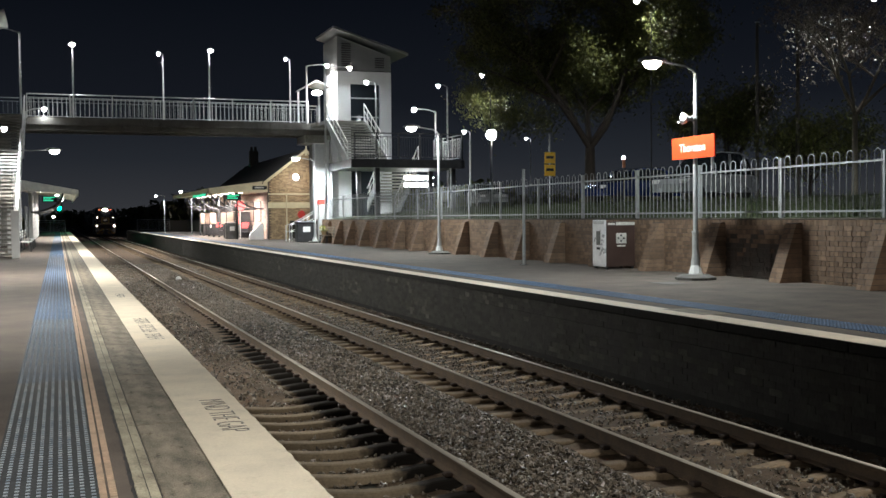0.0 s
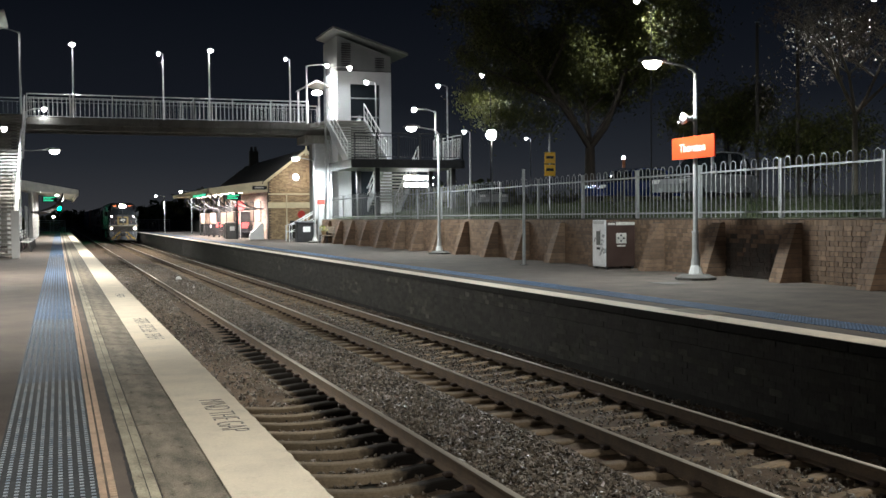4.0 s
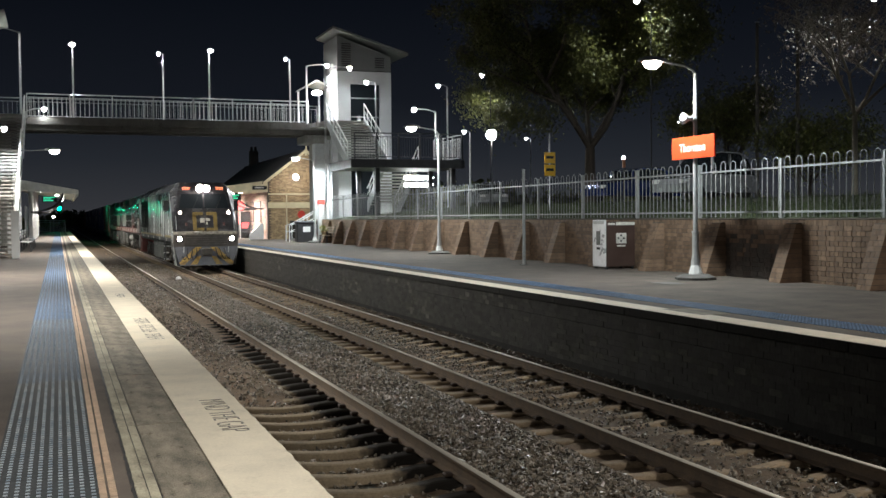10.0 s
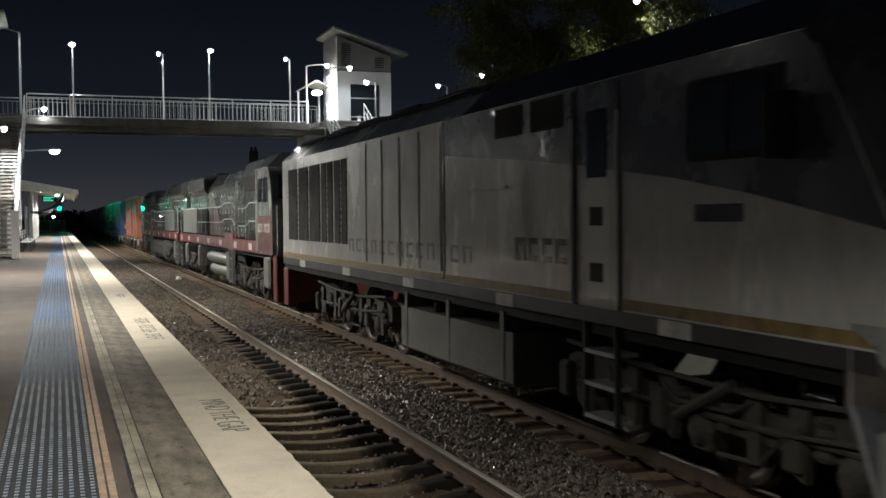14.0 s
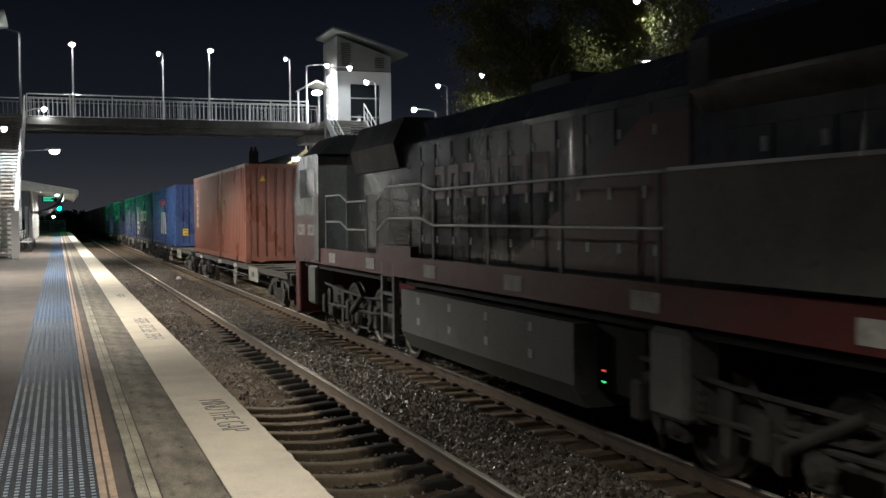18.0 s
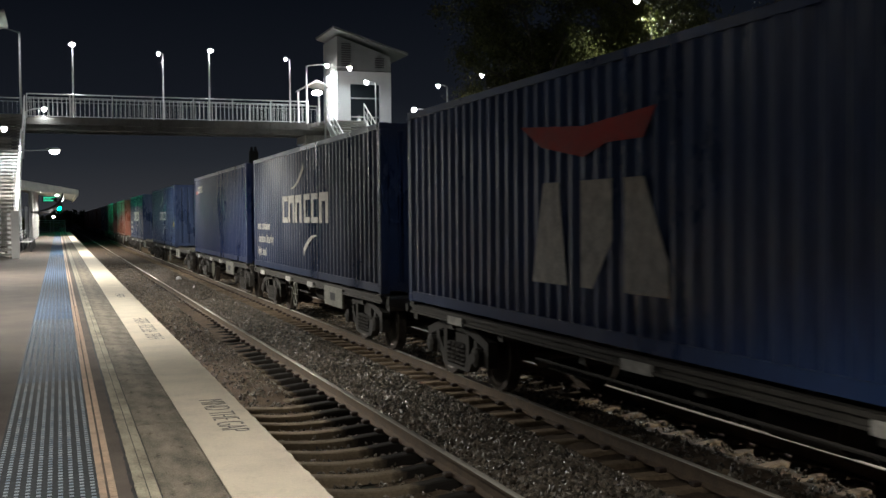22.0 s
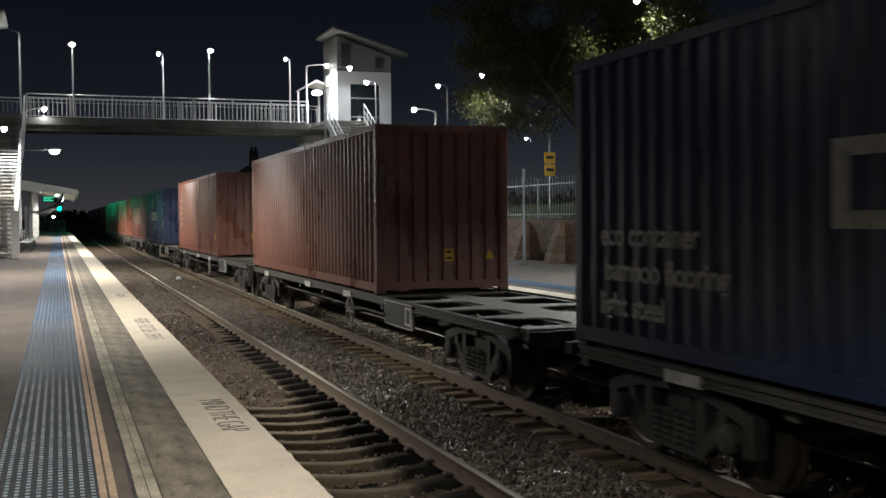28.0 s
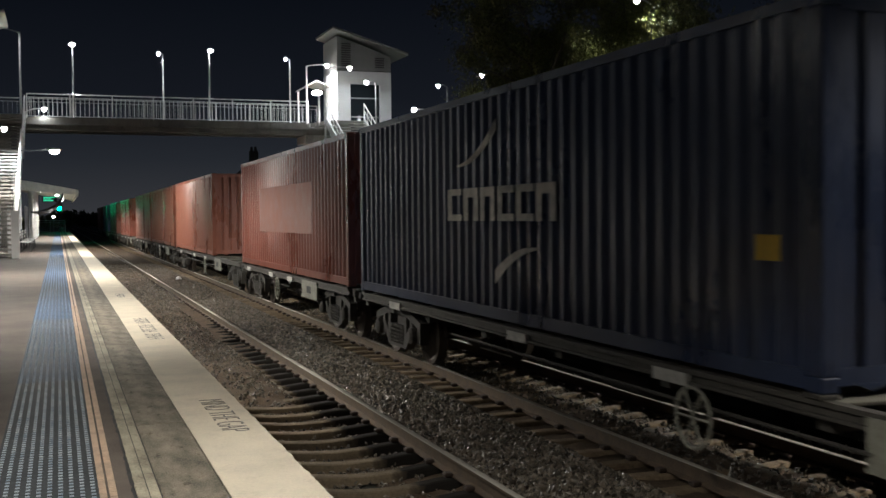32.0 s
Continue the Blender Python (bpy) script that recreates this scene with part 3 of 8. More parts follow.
def bricks_in_wall():
    """English bond: courses of stretchers and of headers by turns, under a brick-on-edge top course."""
    H, J = 0.088, 0.011
    rng = random.Random(5)
    ones = {}
    for L in (0.23, 0.11):
        ones[L] = part("brick", box(B(), -0.02, 0.05, -L / 2, L / 2, -H / 2, H / 2, 0.004), M_BRICK, RETAIN)
    placed = {0.23: 0, 0.11: 0}
    plain, dark = ([], []), ([], [])
    for row in range(12):
        L = 0.23 if row % 2 else 0.11
        y = 10.6 + (0.055 if row % 2 else 0.0)
        z = (row + 0.5) * (H + J) - 0.04
        while y < 60:
            x = WALL_X + rng.uniform(-0.004, 0.004)
            if 12.6 < y < 16.4 and placed[L] < 145:
                if placed[L] == 0:
                    ones[L].location = (x, y, z)
                else:
                    again(ones[L], RETAIN, (x, y, z), rng.uniform(-0.01, 0.01))
                placed[L] += 1
            else:
                # low bricks between these piers take the shadow colour, with a ragged top
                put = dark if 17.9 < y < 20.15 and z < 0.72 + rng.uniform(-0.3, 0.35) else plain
                put[0].append((0.035, L / 2, H / 2))
                put[1].append((x + 0.015, y, z))
            y += L + J
    # brick-on-edge top course
    y = 10.6
    while y < 60:
        plain[0].append((0.05, 0.038, 0.056))
        plain[1].append((WALL_X + 0.026 + rng.uniform(-0.003, 0.003), y, 1.205))
        y += 0.086
    v, f = many_boxes(np.array(plain[0]), np.array(plain[1]))
    mesh_part("bricks", v, f, M_BRICKS, RETAIN, kind="stuff")
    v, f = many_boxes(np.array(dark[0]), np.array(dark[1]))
    mesh_part("painted_bricks", v, f, M_SHADOWBRICK, RETAIN, "patch of brown bricks coloured dark as a cast shadow")
    part("capping", box(B(), WALL_X - 0.01, WALL_X + 0.3, -30, 60, 1.265, 1.30, 0.01), M_MORTAR, RETAIN, "mortar capping")


def piers():
    L = 0.36
    rng = random.Random(9)
    v, f = [], []
    for row in range(12):
        z0, z1 = row * 0.099 + 0.004, row * 0.099 + 0.093
        n = 2 if row % 2 else 3
        for i in range(n):
            y0, y1 = -L / 2 + i * L / n + 0.004, -L / 2 + (i + 1) * L / n - 0.004
            out = rng.uniform(-0.003, 0.003) - 0.012
            k = len(v)
            for z in (z0, z1):
                d = 0.55 - 0.41 * z / 1.2
                v += [(-d + out, y0, z), (-d + out, y1, z), (0.0, y1, z), (0.0, y0, z)]
            f += [(k, k + 1, k + 5, k + 4), (k + 1, k + 2, k + 6, k + 5), (k + 3, k, k + 4, k + 7), (k + 4, k + 5, k + 6, k + 7), (k + 3, k + 2, k + 1, k)]
    bm = B()
    prism(bm, [(0, 0), (-0.55, 0), (-0.14, 1.20), (0, 1.20)], "y", -L / 2 + 0.008, L / 2 - 0.008)
    for k, y in enumerate((12.7, 15.2, 17.7, 20.3, 22.85, 25.5, 28.3, 30.8, 33.35, 36.1, 38.7, 41.2, 43.7, 46.4, 49.2, 51.9, 54.3, 56.7)):
        if k == 0:
            p0 = part("brick_pier", bm, M_MORTAR, RETAIN)
            b0 = mesh_part("bricks", v, f, M_BRICKS, p0)
            p0.location = (WALL_X, y, 0)
        else:
            p = again(p0, RETAIN, (WALL_X, y, 0))
            again(b0, p)


bricks_in_wall()
piers()


# ---------------------------------------------------------------- hoop-topped fence on the wall
def hoop_fence():
    fence = thing("fence", "galvanised steel fence with hooped tops on the brick wall", "fence", (WALL_X + 0.12, 0, 1.30))
    posts = [9.4, 12.4, 15.4, 18.34, 21.35, 24.2, 27.25, 30.25, 33.27, 36.22, 39.2, 42.16, 45.4, 48.4, 51.6, 54.5, 57.5]
    hoop = None
    bm = B()
    box(bm, -0.035, 0.035, -0.035, 0.035, 0, 1.25, 0.004)
    post = part("post", bm, M_DULLGALV, fence)
    post.location = (0, posts[0], 0)
    for y in posts[1:]:
        again(post, fence, (0, y, 0))
    for a, b in zip(posts, posts[1:]):
        for z in (0.13, 1.06):
            part("rail", box(B(), -0.02, 0.02, a + 0.035, b - 0.035, z - 0.02, z + 0.02), M_DULLGALV, fence)
        n = 8
        step = (b - a) / (n * 2)
        for k in range(n):
            yc = a + (k * 2 + 1) * step
            if hoop is None:
                bm = B()
                h = 0.090
                arc = [(0, -h * math.cos(t), 1.19 + h * math.sin(t)) for t in np.linspace(0, math.pi, 7)]
                tube(bm, [(0, -h, 0.02)] + arc + [(0, h, 0.02)], 0.0108, 6)
                hoop = part("hoop", bm, M_DULLGALV, fence)
                hoop.location = (0, yc, 0)
            else:
                again(hoop, fence, (0, yc, 0))


hoop_fence()

# ---------------------------------------------------------------- footbridge
def railing(parent, a, b, height=1.2, posts=2.2, step=0.15, m=None, each=True, thick=0.011):
    """Upright-bar railing between two points (top of deck), as parts."""
    m = m or M_GALV
    a, b = Vector(a), Vector(b)
    d = b - a
    n = max(1, round(d.length / posts))
    bm = B()
    up = Vector((0, 0, height))
    rod(bm, a + up, b + up, 0.03, 6)
    part("handrail", bm, m, parent)
    bm = B()
    rod(bm, a + up * 0.86, b + up * 0.86, 0.018, 6)
    rod(bm, a + up * 0.1, b + up * 0.1, 0.018, 6)
    part("rail", bm, m, parent)
    for i in range(n + 1):
        p = a + d * i / n
        part("post", box(B(), p.x - 0.03, p.x + 0.03, p.y - 0.03, p.y + 0.03, p.z, p.z + height), m, parent)
    k = int(d.length / step)
    bm = B()
    bar0 = None
    for i in range(k):
        p = a + d * (i + 0.5) / k
        if each:
            if bar0 is None:
                bar0 = part("bar", rod(B(), up * 0.1, up * 0.86, thick, 5), m, parent)
                bar0.location = p
            else:
                again(bar0, parent, p)
        else:
            rod(bm, p + up * 0.1, p + up * 0.86, thick, 5)
    if not each:
        part("bars", bm, m, parent)
    else:
        bm.free()


DECK = 6.95
BRIDGE = thing("footbridge", "concrete footbridge over the tracks with steel railings", "footbridge", (0, 0, 0), kind="structure")
bm = B()
prism(bm, [(62.0, 6.32), (62.35, 6.32), (62.35, 6.6), (64.15, 6.6), (64.15, 6.32), (64.5, 6.32), (64.5, DECK), (62.0, DECK)], "x", -3.6, 15.4)
part("deck_beam", bm, M_BEAM, BRIDGE)
part("edge_kerb", box(B(), -3.6, 15.4, 61.9, 62.0, 6.62, 7.02), M_BEAM, BRIDGE)
railing(BRIDGE, (-1.5, 62.05, DECK), (14.1, 62.05, DECK), 1.35, 2.1, 0.24, M_GALV, thick=0.017)
railing(BRIDGE, (-3.4, 64.42, DECK), (15.2, 64.42, DECK), 1.35, 2.1, 0.24, M_DULLGALV, each=False)
for x in (14.9,):
    bm = B()
    box(bm, x - 1.0, x + 0.6, 62.1, 64.4, 5.85, 6.32, 0.03)
    part("crosshead", bm, M_CONCRETE, BRIDGE)
    part("pier", box(B(), x - 0.35, x + 0.35, 62.7, 63.9, 0, 5.85, 0.03), M_CONCRETE, BRIDGE)
part("pier", box(B(), -3.2, -2.4, 62.7, 63.9, 0, 6.32, 0.03), M_CONCRETE, BRIDGE)


def bridge_lamp(x, y, reach, watts, big):
    lamp = thing("bridge_lamp", "tall lamp post with a lit white head above the footbridge", "street lamp", (x, y, DECK), "lamps on the footbridge")
    bm = B()
    rod(bm, (0, 0, 0), (0, 0, 4.16), 0.055, 8, 0.04)
    part("pole", bm, M_GALV, lamp)
    part("arm", rod(B(), (0, 0, 4.14), (reach, 0, 4.22), 0.025, 6), M_GALV, lamp)
    s = 0.15 if big else 0.10
    bm = B()
    turned(bm, [(s * 0.4, 0.14), (s * 0.9, 0.06), (s, 0.0)], n=10)
    part("lantern_housing", bm, M_GALV, lamp).location = (reach, 0, 4.22)
    bm = B()
    turned(bm, [(s, 0), (s * 0.95, -0.08), (s * 0.65, -0.16), (s * 0.1, -0.19)], n=14)
    part("lantern_glass", bm, M_LAMP if big else M_LAMP_FAR, lamp, "glowing lantern").location = (reach, 0, 4.22)
    if watts:
        shine((x + reach, y, DECK + 3.88), watts, colour=(0.90, 0.97, 1.0))


bridge_lamp(0.9, 62.3, 0.0, 500, True)
bridge_lamp(8.35, 62.3, 0.1, 500, True)
bridge_lamp(5.95, 64.3, -0.25, 250, False)
bridge_lamp(13.5, 64.3, -0.25, 250, False)


# ---------------------------------------------------------------- near stair to the bridge
def stair_flight(parent, x0, x1, ya, za, yb, zb, tread="tread", m=None):
    n = max(2, round(abs(zb - za) / 0.172))
    dy, dz = (yb - ya) / n, (zb - za) / n
    t0 = None
    for i in range(n):
        y, z = ya + dy * i, za + dz * (i + 1)
        if t0 is None:
            bm = box(B(), x0 + 0.05, x1 - 0.05, 0, dy * 1.02, -0.085, 0, 0.008) if dy > 0 else box(B(), x0 + 0.05, x1 - 0.05, dy * 1.02, 0, -0.085, 0, 0.008)
            t0 = part(tread, bm, m or M_CONCRETE, parent)
            t0.location = (0, y, z)
        else:
            again(t0, parent, (0, y, z))
    for x in (x0, x1):
        bm = B()
        prism(bm, [(ya, za - 0.05), (ya + dy, za - 0.28), (yb, zb - 0.3), (yb, zb + 0.12), (ya, za + 0.22)], "x", x - 0.04, x + 0.04)
        part("stringer", bm, M_GALV, parent)
        bm = B()
        rod(bm, (x, ya, za + 1.0), (x, yb, zb + 1.0), 0.038, 6)
        rod(bm, (x, ya, za + 0.6), (x, yb, zb + 0.6), 0.018, 6)
        rod(bm, (x, ya, za + 0.25), (x, yb, zb + 0.25), 0.018, 6)
        part("handrail", bm, M_WHITE, parent, "pale steel handrail")
        k = max(2, int(abs(yb - ya) / 0.75))
        for i in range(k + 1):
            y, z = ya + (yb - ya) * i / k, za + (zb - za) * i / k
            part("post", box(B(), x - 0.02, x + 0.02, y - 0.02, y + 0.02, z, z + 1.0), M_WHITE, parent)


NS = thing("staircase", "concrete staircase with steel rails up to the footbridge", "staircase", kind="")
for ya, za, yb, zb in ((41.6, 0.0, 46.6, 2.3), (48.0, 2.3, 53.2, 4.65), (54.8, 4.65, 60.0, DECK)):
    stair_flight(NS, -3.9, -1.56, ya, za, yb, zb)
    part("landing", box(B(), -3.9, -1.56, yb, yb + (1.5 if yb < 59 else 1.9), zb - 0.22, zb), M_CONCRETE, NS)
for y, h in ((47.0, 2.1), (53.6, 4.4), (60.4, DECK - 0.25)):
    for x in (-3.7, -1.9):
        part("support_post", box(B(), x - 0.08, x + 0.08, y - 0.08, y + 0.08, 0, h), M_GALV, NS)
part("end_panel", box(B(), -1.62, -1.34, 41.45, 41.52, 0.0, 1.75, 0.01), M_WHITE, NS, "white panel at the stair foot")

# ---------------------------------------------------------------- lift tower
TW = thing("lift_tower", "white rendered lift tower with a dark glazed shaft and sloping roof", "lift tower", kind="")
X0, X1, Y0, Y1 = 15.52, 18.8, 60.5, 63.9
GX0, GX1 = 16.3, 18.1
part("front_wall", box(B(), X0, GX0, Y0, Y0 + 0.25, 1.2, 10.0), M_WHITEWALL, TW)
part("front_wall", box(B(), GX1, X1, Y0, Y0 + 0.25, 1.2, 10.0), M_WHITEWALL, TW)
part("head_wall", box(B(), GX0, GX1, Y0, Y0 + 0.25, 9.25, 10.0), M_WHITEWALL, TW)
part("side_wall", box(B(), X0, X0 + 0.25, Y0 + 0.25, Y1, 1.2, 10.0), M_WHITEWALL, TW)
part("side_wall", box(B(), X1 - 0.25, X1, Y0 + 0.25, Y1, 1.2, 10.0), M_WHITEWALL, TW)
part("rear_wall", box(B(), X0 + 0.25, X1 - 0.25, Y1 - 0.25, Y1, 1.2, 10.0), M_WHITEWALL, TW)
for z0, z1 in ((1.2, 4.4), (4.45, 7.3), (7.35, 8.4), (8.46, 9.25)):
    part("glass_panel", box(B(), GX0 + 0.03, GX1 - 0.03, Y0 + 0.08, Y0 + 0.12, z0, z1), M_GLASS, TW, "dark glass of the shaft")
for z in (4.42, 7.32, 8.43):
    part("glazing_bar", box(B(), GX0, GX1, Y0 + 0.02, Y0 + 0.14, z - 0.03, z + 0.03), M_GALV, TW)
part("shadow_joint", box(B(), X0 - 0.004, X1 + 0.004, Y0 - 0.004, Y0 + 0.02, 10.0, 10.05), M_DARKSTEEL, TW)
bm = B()
prism(bm, [(X0, 10.05), (X1, 10.05), (X1, 10.95), (X0, 12.05)], "y", Y0 + 0.02, Y1)
part("clerestory", bm, M_CLERESTORY, TW, "grey upper wall with louvres")
for x, top in ((16.05, 11.6), (18.1, 10.8)):
    z = 10.25
    while z < top:
        part("louvre", box(B(), x - 0.28, x + 0.28, Y0 - 0.03, Y0 + 0.02, z, z + 0.07), M_DARKSTEEL, TW)
        z += 0.13
bm = B()
prism(bm, [(15.12, 12.48), (19.68, 11.10), (19.68, 10.97), (15.12, 12.35)], "y", 59.8, 64.2)
part("roof", bm, M_CLERESTORY, TW, "pale sloping steel roof")

# ---------------------------------------------------------------- landing and stairs between street and bridge
LD = thing("elevated_landing", "dark steel landing with railings below the lift tower", "walkway", kind="")
part("deck", box(B(), 14.1, 20.3, 52.3, 57.0, 3.95, 4.38), M_DARKSTEEL, LD)
railing(LD, (14.3, 52.4, 4.38), (20.2, 52.4, 4.38), 1.35, 1.3, 0.13, M_DARKSTEEL)
railing(LD, (20.2, 52.4, 4.38), (20.2, 56.9, 4.38), 1.35, 1.3, 0.13, M_GALV, each=False)
for x, y in ((15.6, 52.8), (19.8, 52.8), (15.6, 56.4), (19.8, 56.4)):
    part("column", box(B(), x - 0.12, x + 0.12, y - 0.12, y + 0.12, 1.2, 3.95), M_DARKSTEEL, LD)
UP = thing("staircase", "steel staircase with white rails from the landing to the bridge", "staircase")
stair_flight(UP, 14.55, 16.75, 54.7, 4.38, 59.2, DECK)
part("landing", box(B(), 14.4, 16.85, 59.2, 60.45, DECK - 0.2, DECK), M_CONCRETE, UP)
part("landing", box(B(), 14.2, 15.45, 60.45, 61.85, DECK - 0.2, DECK), M_CONCRETE, UP)
DN = thing("staircase", "steel staircase down from the landing to the street", "staircase")
stair_flight(DN, 17.3, 19.3, 61.6, 1.5, 57.0, 4.38)

# ---------------------------------------------------------------- station building on the far platform
M_DARKROOF = mat("dark_tile_roof", (0.05, 0.045, 0.042), 0.8, vary=0.3, scale=2, fine=20, stretch=(1, 4, 1))
M_POSTER = mat("tan_poster", (0.36, 0.26, 0.20), 0.6, vary=0.35, scale=2.5, fine=9, bump=0.02)
M_PINKBRICK = mat("pink_brown_bricks", (0.46, 0.33, 0.28), 0.85, vary=0.3, scale=5, fine=50, island=0.25)
M_GREEN_SIGN = glow("green_display", (0.06, 0.85, 0.45), 0.8)
M_RED_SIGN = glow("red_display", (1.0, 0.10, 0.10), 0.5)
M_WARM_TUBE = glow("canopy_tube", (1.0, 0.90, 0.85), 9.0)


def brick_face(parent, x0, x1, y, z0, z1, m, along="x", mortar=True, course=0.086, L=0.23, gable=None):
    """Proud bricks on an upright face at constant y (facing -y), or at constant x (along='y', facing -x)."""
    sizes, places = [], []
    rows = int((z1 - z0) / course)
    for r in range(rows):
        z = z0 + (r + 0.5) * course
        a, b = (x0, x1) if gable is None else gable(z)
        p = a + 0.12 * (r % 2) + 0.06
        while p < b - 0.1:
            h = (L - 0.012) / 2
            if along == "x":
                sizes.append((h, 0.012, course / 2 - 0.005))
                places.append((p + h, y - 0.008, z))
            else:
                sizes.append((0.012, h, course / 2 - 0.005))
                places.append((y - 0.008, p + h, z))
            p += L
    v, f = many_boxes(np.array(sizes), np.array(places))
    return mesh_part("bricks", v, f, m, parent, kind="stuff")


ST = thing("station_building", "tan brick station building with a gabled roof and cream bands", "building")
part("gable_wall", prism(B(), [(12.95, 0), (17.85, 0), (17.85, 3.85), (15.4, 5.75), (12.95, 3.85)], "y", 69.0, 69.3), M_MORTAR, ST)
brick_face(ST, 12.95, 17.85, 69.0, 0.0, 5.6, M_TANBRICK, gable=lambda z: (12.95 + max(0, (z - 3.85) * 1.29), 17.85 - max(0, (z - 3.85) * 1.29)))
part("side_wall", box(B(), 12.95, 13.2, 69.3, 92, 0, 3.85), M_MORTAR, ST)
brick_face(ST, 69.3, 92, 12.95, 0.0, 3.8, M_PINKBRICK, along="y")
part("side_wall", box(B(), 17.6, 17.85, 69.3, 92, 0, 3.85), M_MORTAR, ST)
part("rear_wall", box(B(), 13.2, 17.6, 91.75, 92, 0, 3.85), M_MORTAR, ST)
for s, x0, x1 in ((1, 12.55, 15.4), (-1, 18.25, 15.4)):
    bm = prism(B(), [(x0, 3.60), (x1, 5.78), (x1, 5.92), (x0, 3.74)], "y", 68.6, 92.3)
    part("roof_slope", bm, M_DARKROOF, ST)
    bm = prism(B(), [(x0, 3.52), (x1, 5.70), (x1, 5.92), (x0, 3.74)], "y", 68.54, 68.6)
    part("barge_board", bm, M_CREAM, ST, "cream barge board")
part("finial", prism(B(), [(15.34, 5.5), (15.46, 5.5), (15.43, 6.3), (15.37, 6.3)], "y", 68.45, 68.54), M_CREAM, ST)
part("band", box(B(), 12.93, 17.87, 68.955, 68.99, 2.05, 2.42, 0.004), M_CREAM, ST, "cream painted band")
part("band", box(B(), 12.93, 17.87, 68.955, 68.99, 2.92, 3.02, 0.004), M_CREAM, ST, "cream painted band")
for x in (14.15, 16.4):
    part("downpipe", rod(B(), (x, 68.92, 0), (x, 68.92, 2.95), 0.04, 8), M_CREAM, ST)
bm = turned(B(), [(0.05, 0.0), (0.16, -0.06), (0.20, -0.14), (0.13, -0.22), (0.04, -0.26)], (14.63, 68.35, 4.05), 12, "y")
part("lamp_bracket", rod(B(), (14.63, 69.0, 4.15), (14.63, 68.3, 4.15), 0.025, 6), M_GALV, ST)
part("wall_lamp", bm, M_LAMP_FAR, ST, "lit round wall lamp", smooth=True)
shine((14.63, 67.2, 3.9), 110, 0.2, aim=(0, 1, 0.1), cone=178)
for x, y0 in ((15.4, 88),):
    part("chimney", box(B(), x - 0.35, x + 0.35, y0, y0 + 0.6, 5.5, 7.0, 0.03), M_DARKROOF, ST)
    for d in (-0.16, 0.16):
        part("chimney_pot", turned(B(), [(0.12, 7.0), (0.10, 7.35)], (x + d, y0 + 0.3, 0), 8), M_DARKROOF, ST)

# awning over the platform
CN = thing("platform_canopy", "cream framed platform canopy with curved brackets", "canopy")
bm = prism(B(), [(9.15, 3.18), (12.55, 3.66), (12.55, 3.80), (9.15, 3.32)], "y", 69.0, 91.0)
part("roof", bm, M_ROOFLIGHT, CN)
bm = prism(B(), [(9.05, 3.02), (12.9, 3.10), (12.9, 3.86), (9.05, 3.34)], "y", 68.92, 69.0)
part("end_fascia", bm, M_CREAM, CN, "cream end fascia board")
part("fascia", box(B(), 9.05, 9.15, 68.92, 91.0, 3.06, 3.34), M_CREAM, CN)
for k in range(8):
    y = 70.4 + k * 2.8
    arc = [(12.9 - 1.9 * math.sin(a), y, 2.0 + 1.25 * (1 - math.cos(a))) for a in np.linspace(0, math.pi / 2, 9)]
    part("bracket", tube(B(), arc, 0.05, 6), M_DARKSTEEL, CN, "curved dark bracket")
    part("post", box(B(), 11.17, 11.29, y + 0.62, y + 0.74, 0, 3.3, 0.01), M_DARKSTEEL, CN, "dark canopy post")
    arc = [(11.2 - 1.3 * math.sin(a), y + 0.67, 2.1 + 1.0 * (1 - math.cos(a))) for a in np.linspace(0, math.pi / 2, 8)]
    part("bracket", tube(B(), arc, 0.045, 6), M_DARKSTEEL, CN)
    part("rafter", box(B(), 9.2, 12.9, y - 0.05, y + 0.05, 3.10, 3.22), M_CREAM, CN)
for k in range(7):
    y = 71.6 + k * 2.8
    part("tube_light", box(B(), 10.7, 11.7, y - 0.05, y + 0.05, 3.10, 3.14), M_WARM_TUBE, CN, "lit fluorescent tube")
for y in (72.5, 79, 86):
    shine((10.9, y, 2.95), 2300, 0.5, colour=(1.0, 0.92, 0.86), cone=172)
gd = part("display_board", box(B(), 9.02, 9.06, 69.6, 76.8, 2.86, 3.06, 0.01), M_BLACK, CN, "long dark display under the canopy edge")
part("text_bar", box(B(), 9.014, 9.02, 69.8, 76.6, 2.89, 3.03), M_GREEN_SIGN, gd, "glowing green line of text")
sg = part("display_board", box(B(), 10.35, 11.35, 70.0, 70.25, 2.62, 3.0, 0.02), M_BLACK, CN, "dark display box under the canopy")
for k, w in enumerate((0.8, 0.55, 0.7)):
    part("text_bar", box(B(), 10.43, 10.43 + w, 69.985, 70.0, 2.89 - k * 0.1, 2.95 - k * 0.1), M_GREEN_SIGN, sg, "glowing green line of text")
part("name_board", box(B(), 11.9, 12.85, 68.88, 68.92, 3.26, 3.50, 0.004), M_BLACK, CN, "black direction board")
part("text_bar", box(B(), 12.05, 12.65, 68.874, 68.88, 3.34, 3.43), M_LOGO, CN)

for k in range(6):
    y = 72.0 + k * 2.8
    nb = thing("notice_board", "tan poster in a dark frame on the station wall", "notice board", (12.92, y, 0), "notice boards")
    part("frame", box(B(), -0.06, -0.02, -0.62, 0.62, 1.15, 2.55, 0.01), M_DARKSTEEL, nb)
    part("poster", box(B(), -0.075, -0.06, -0.55, 0.55, 1.22, 2.48), M_POSTER, nb)


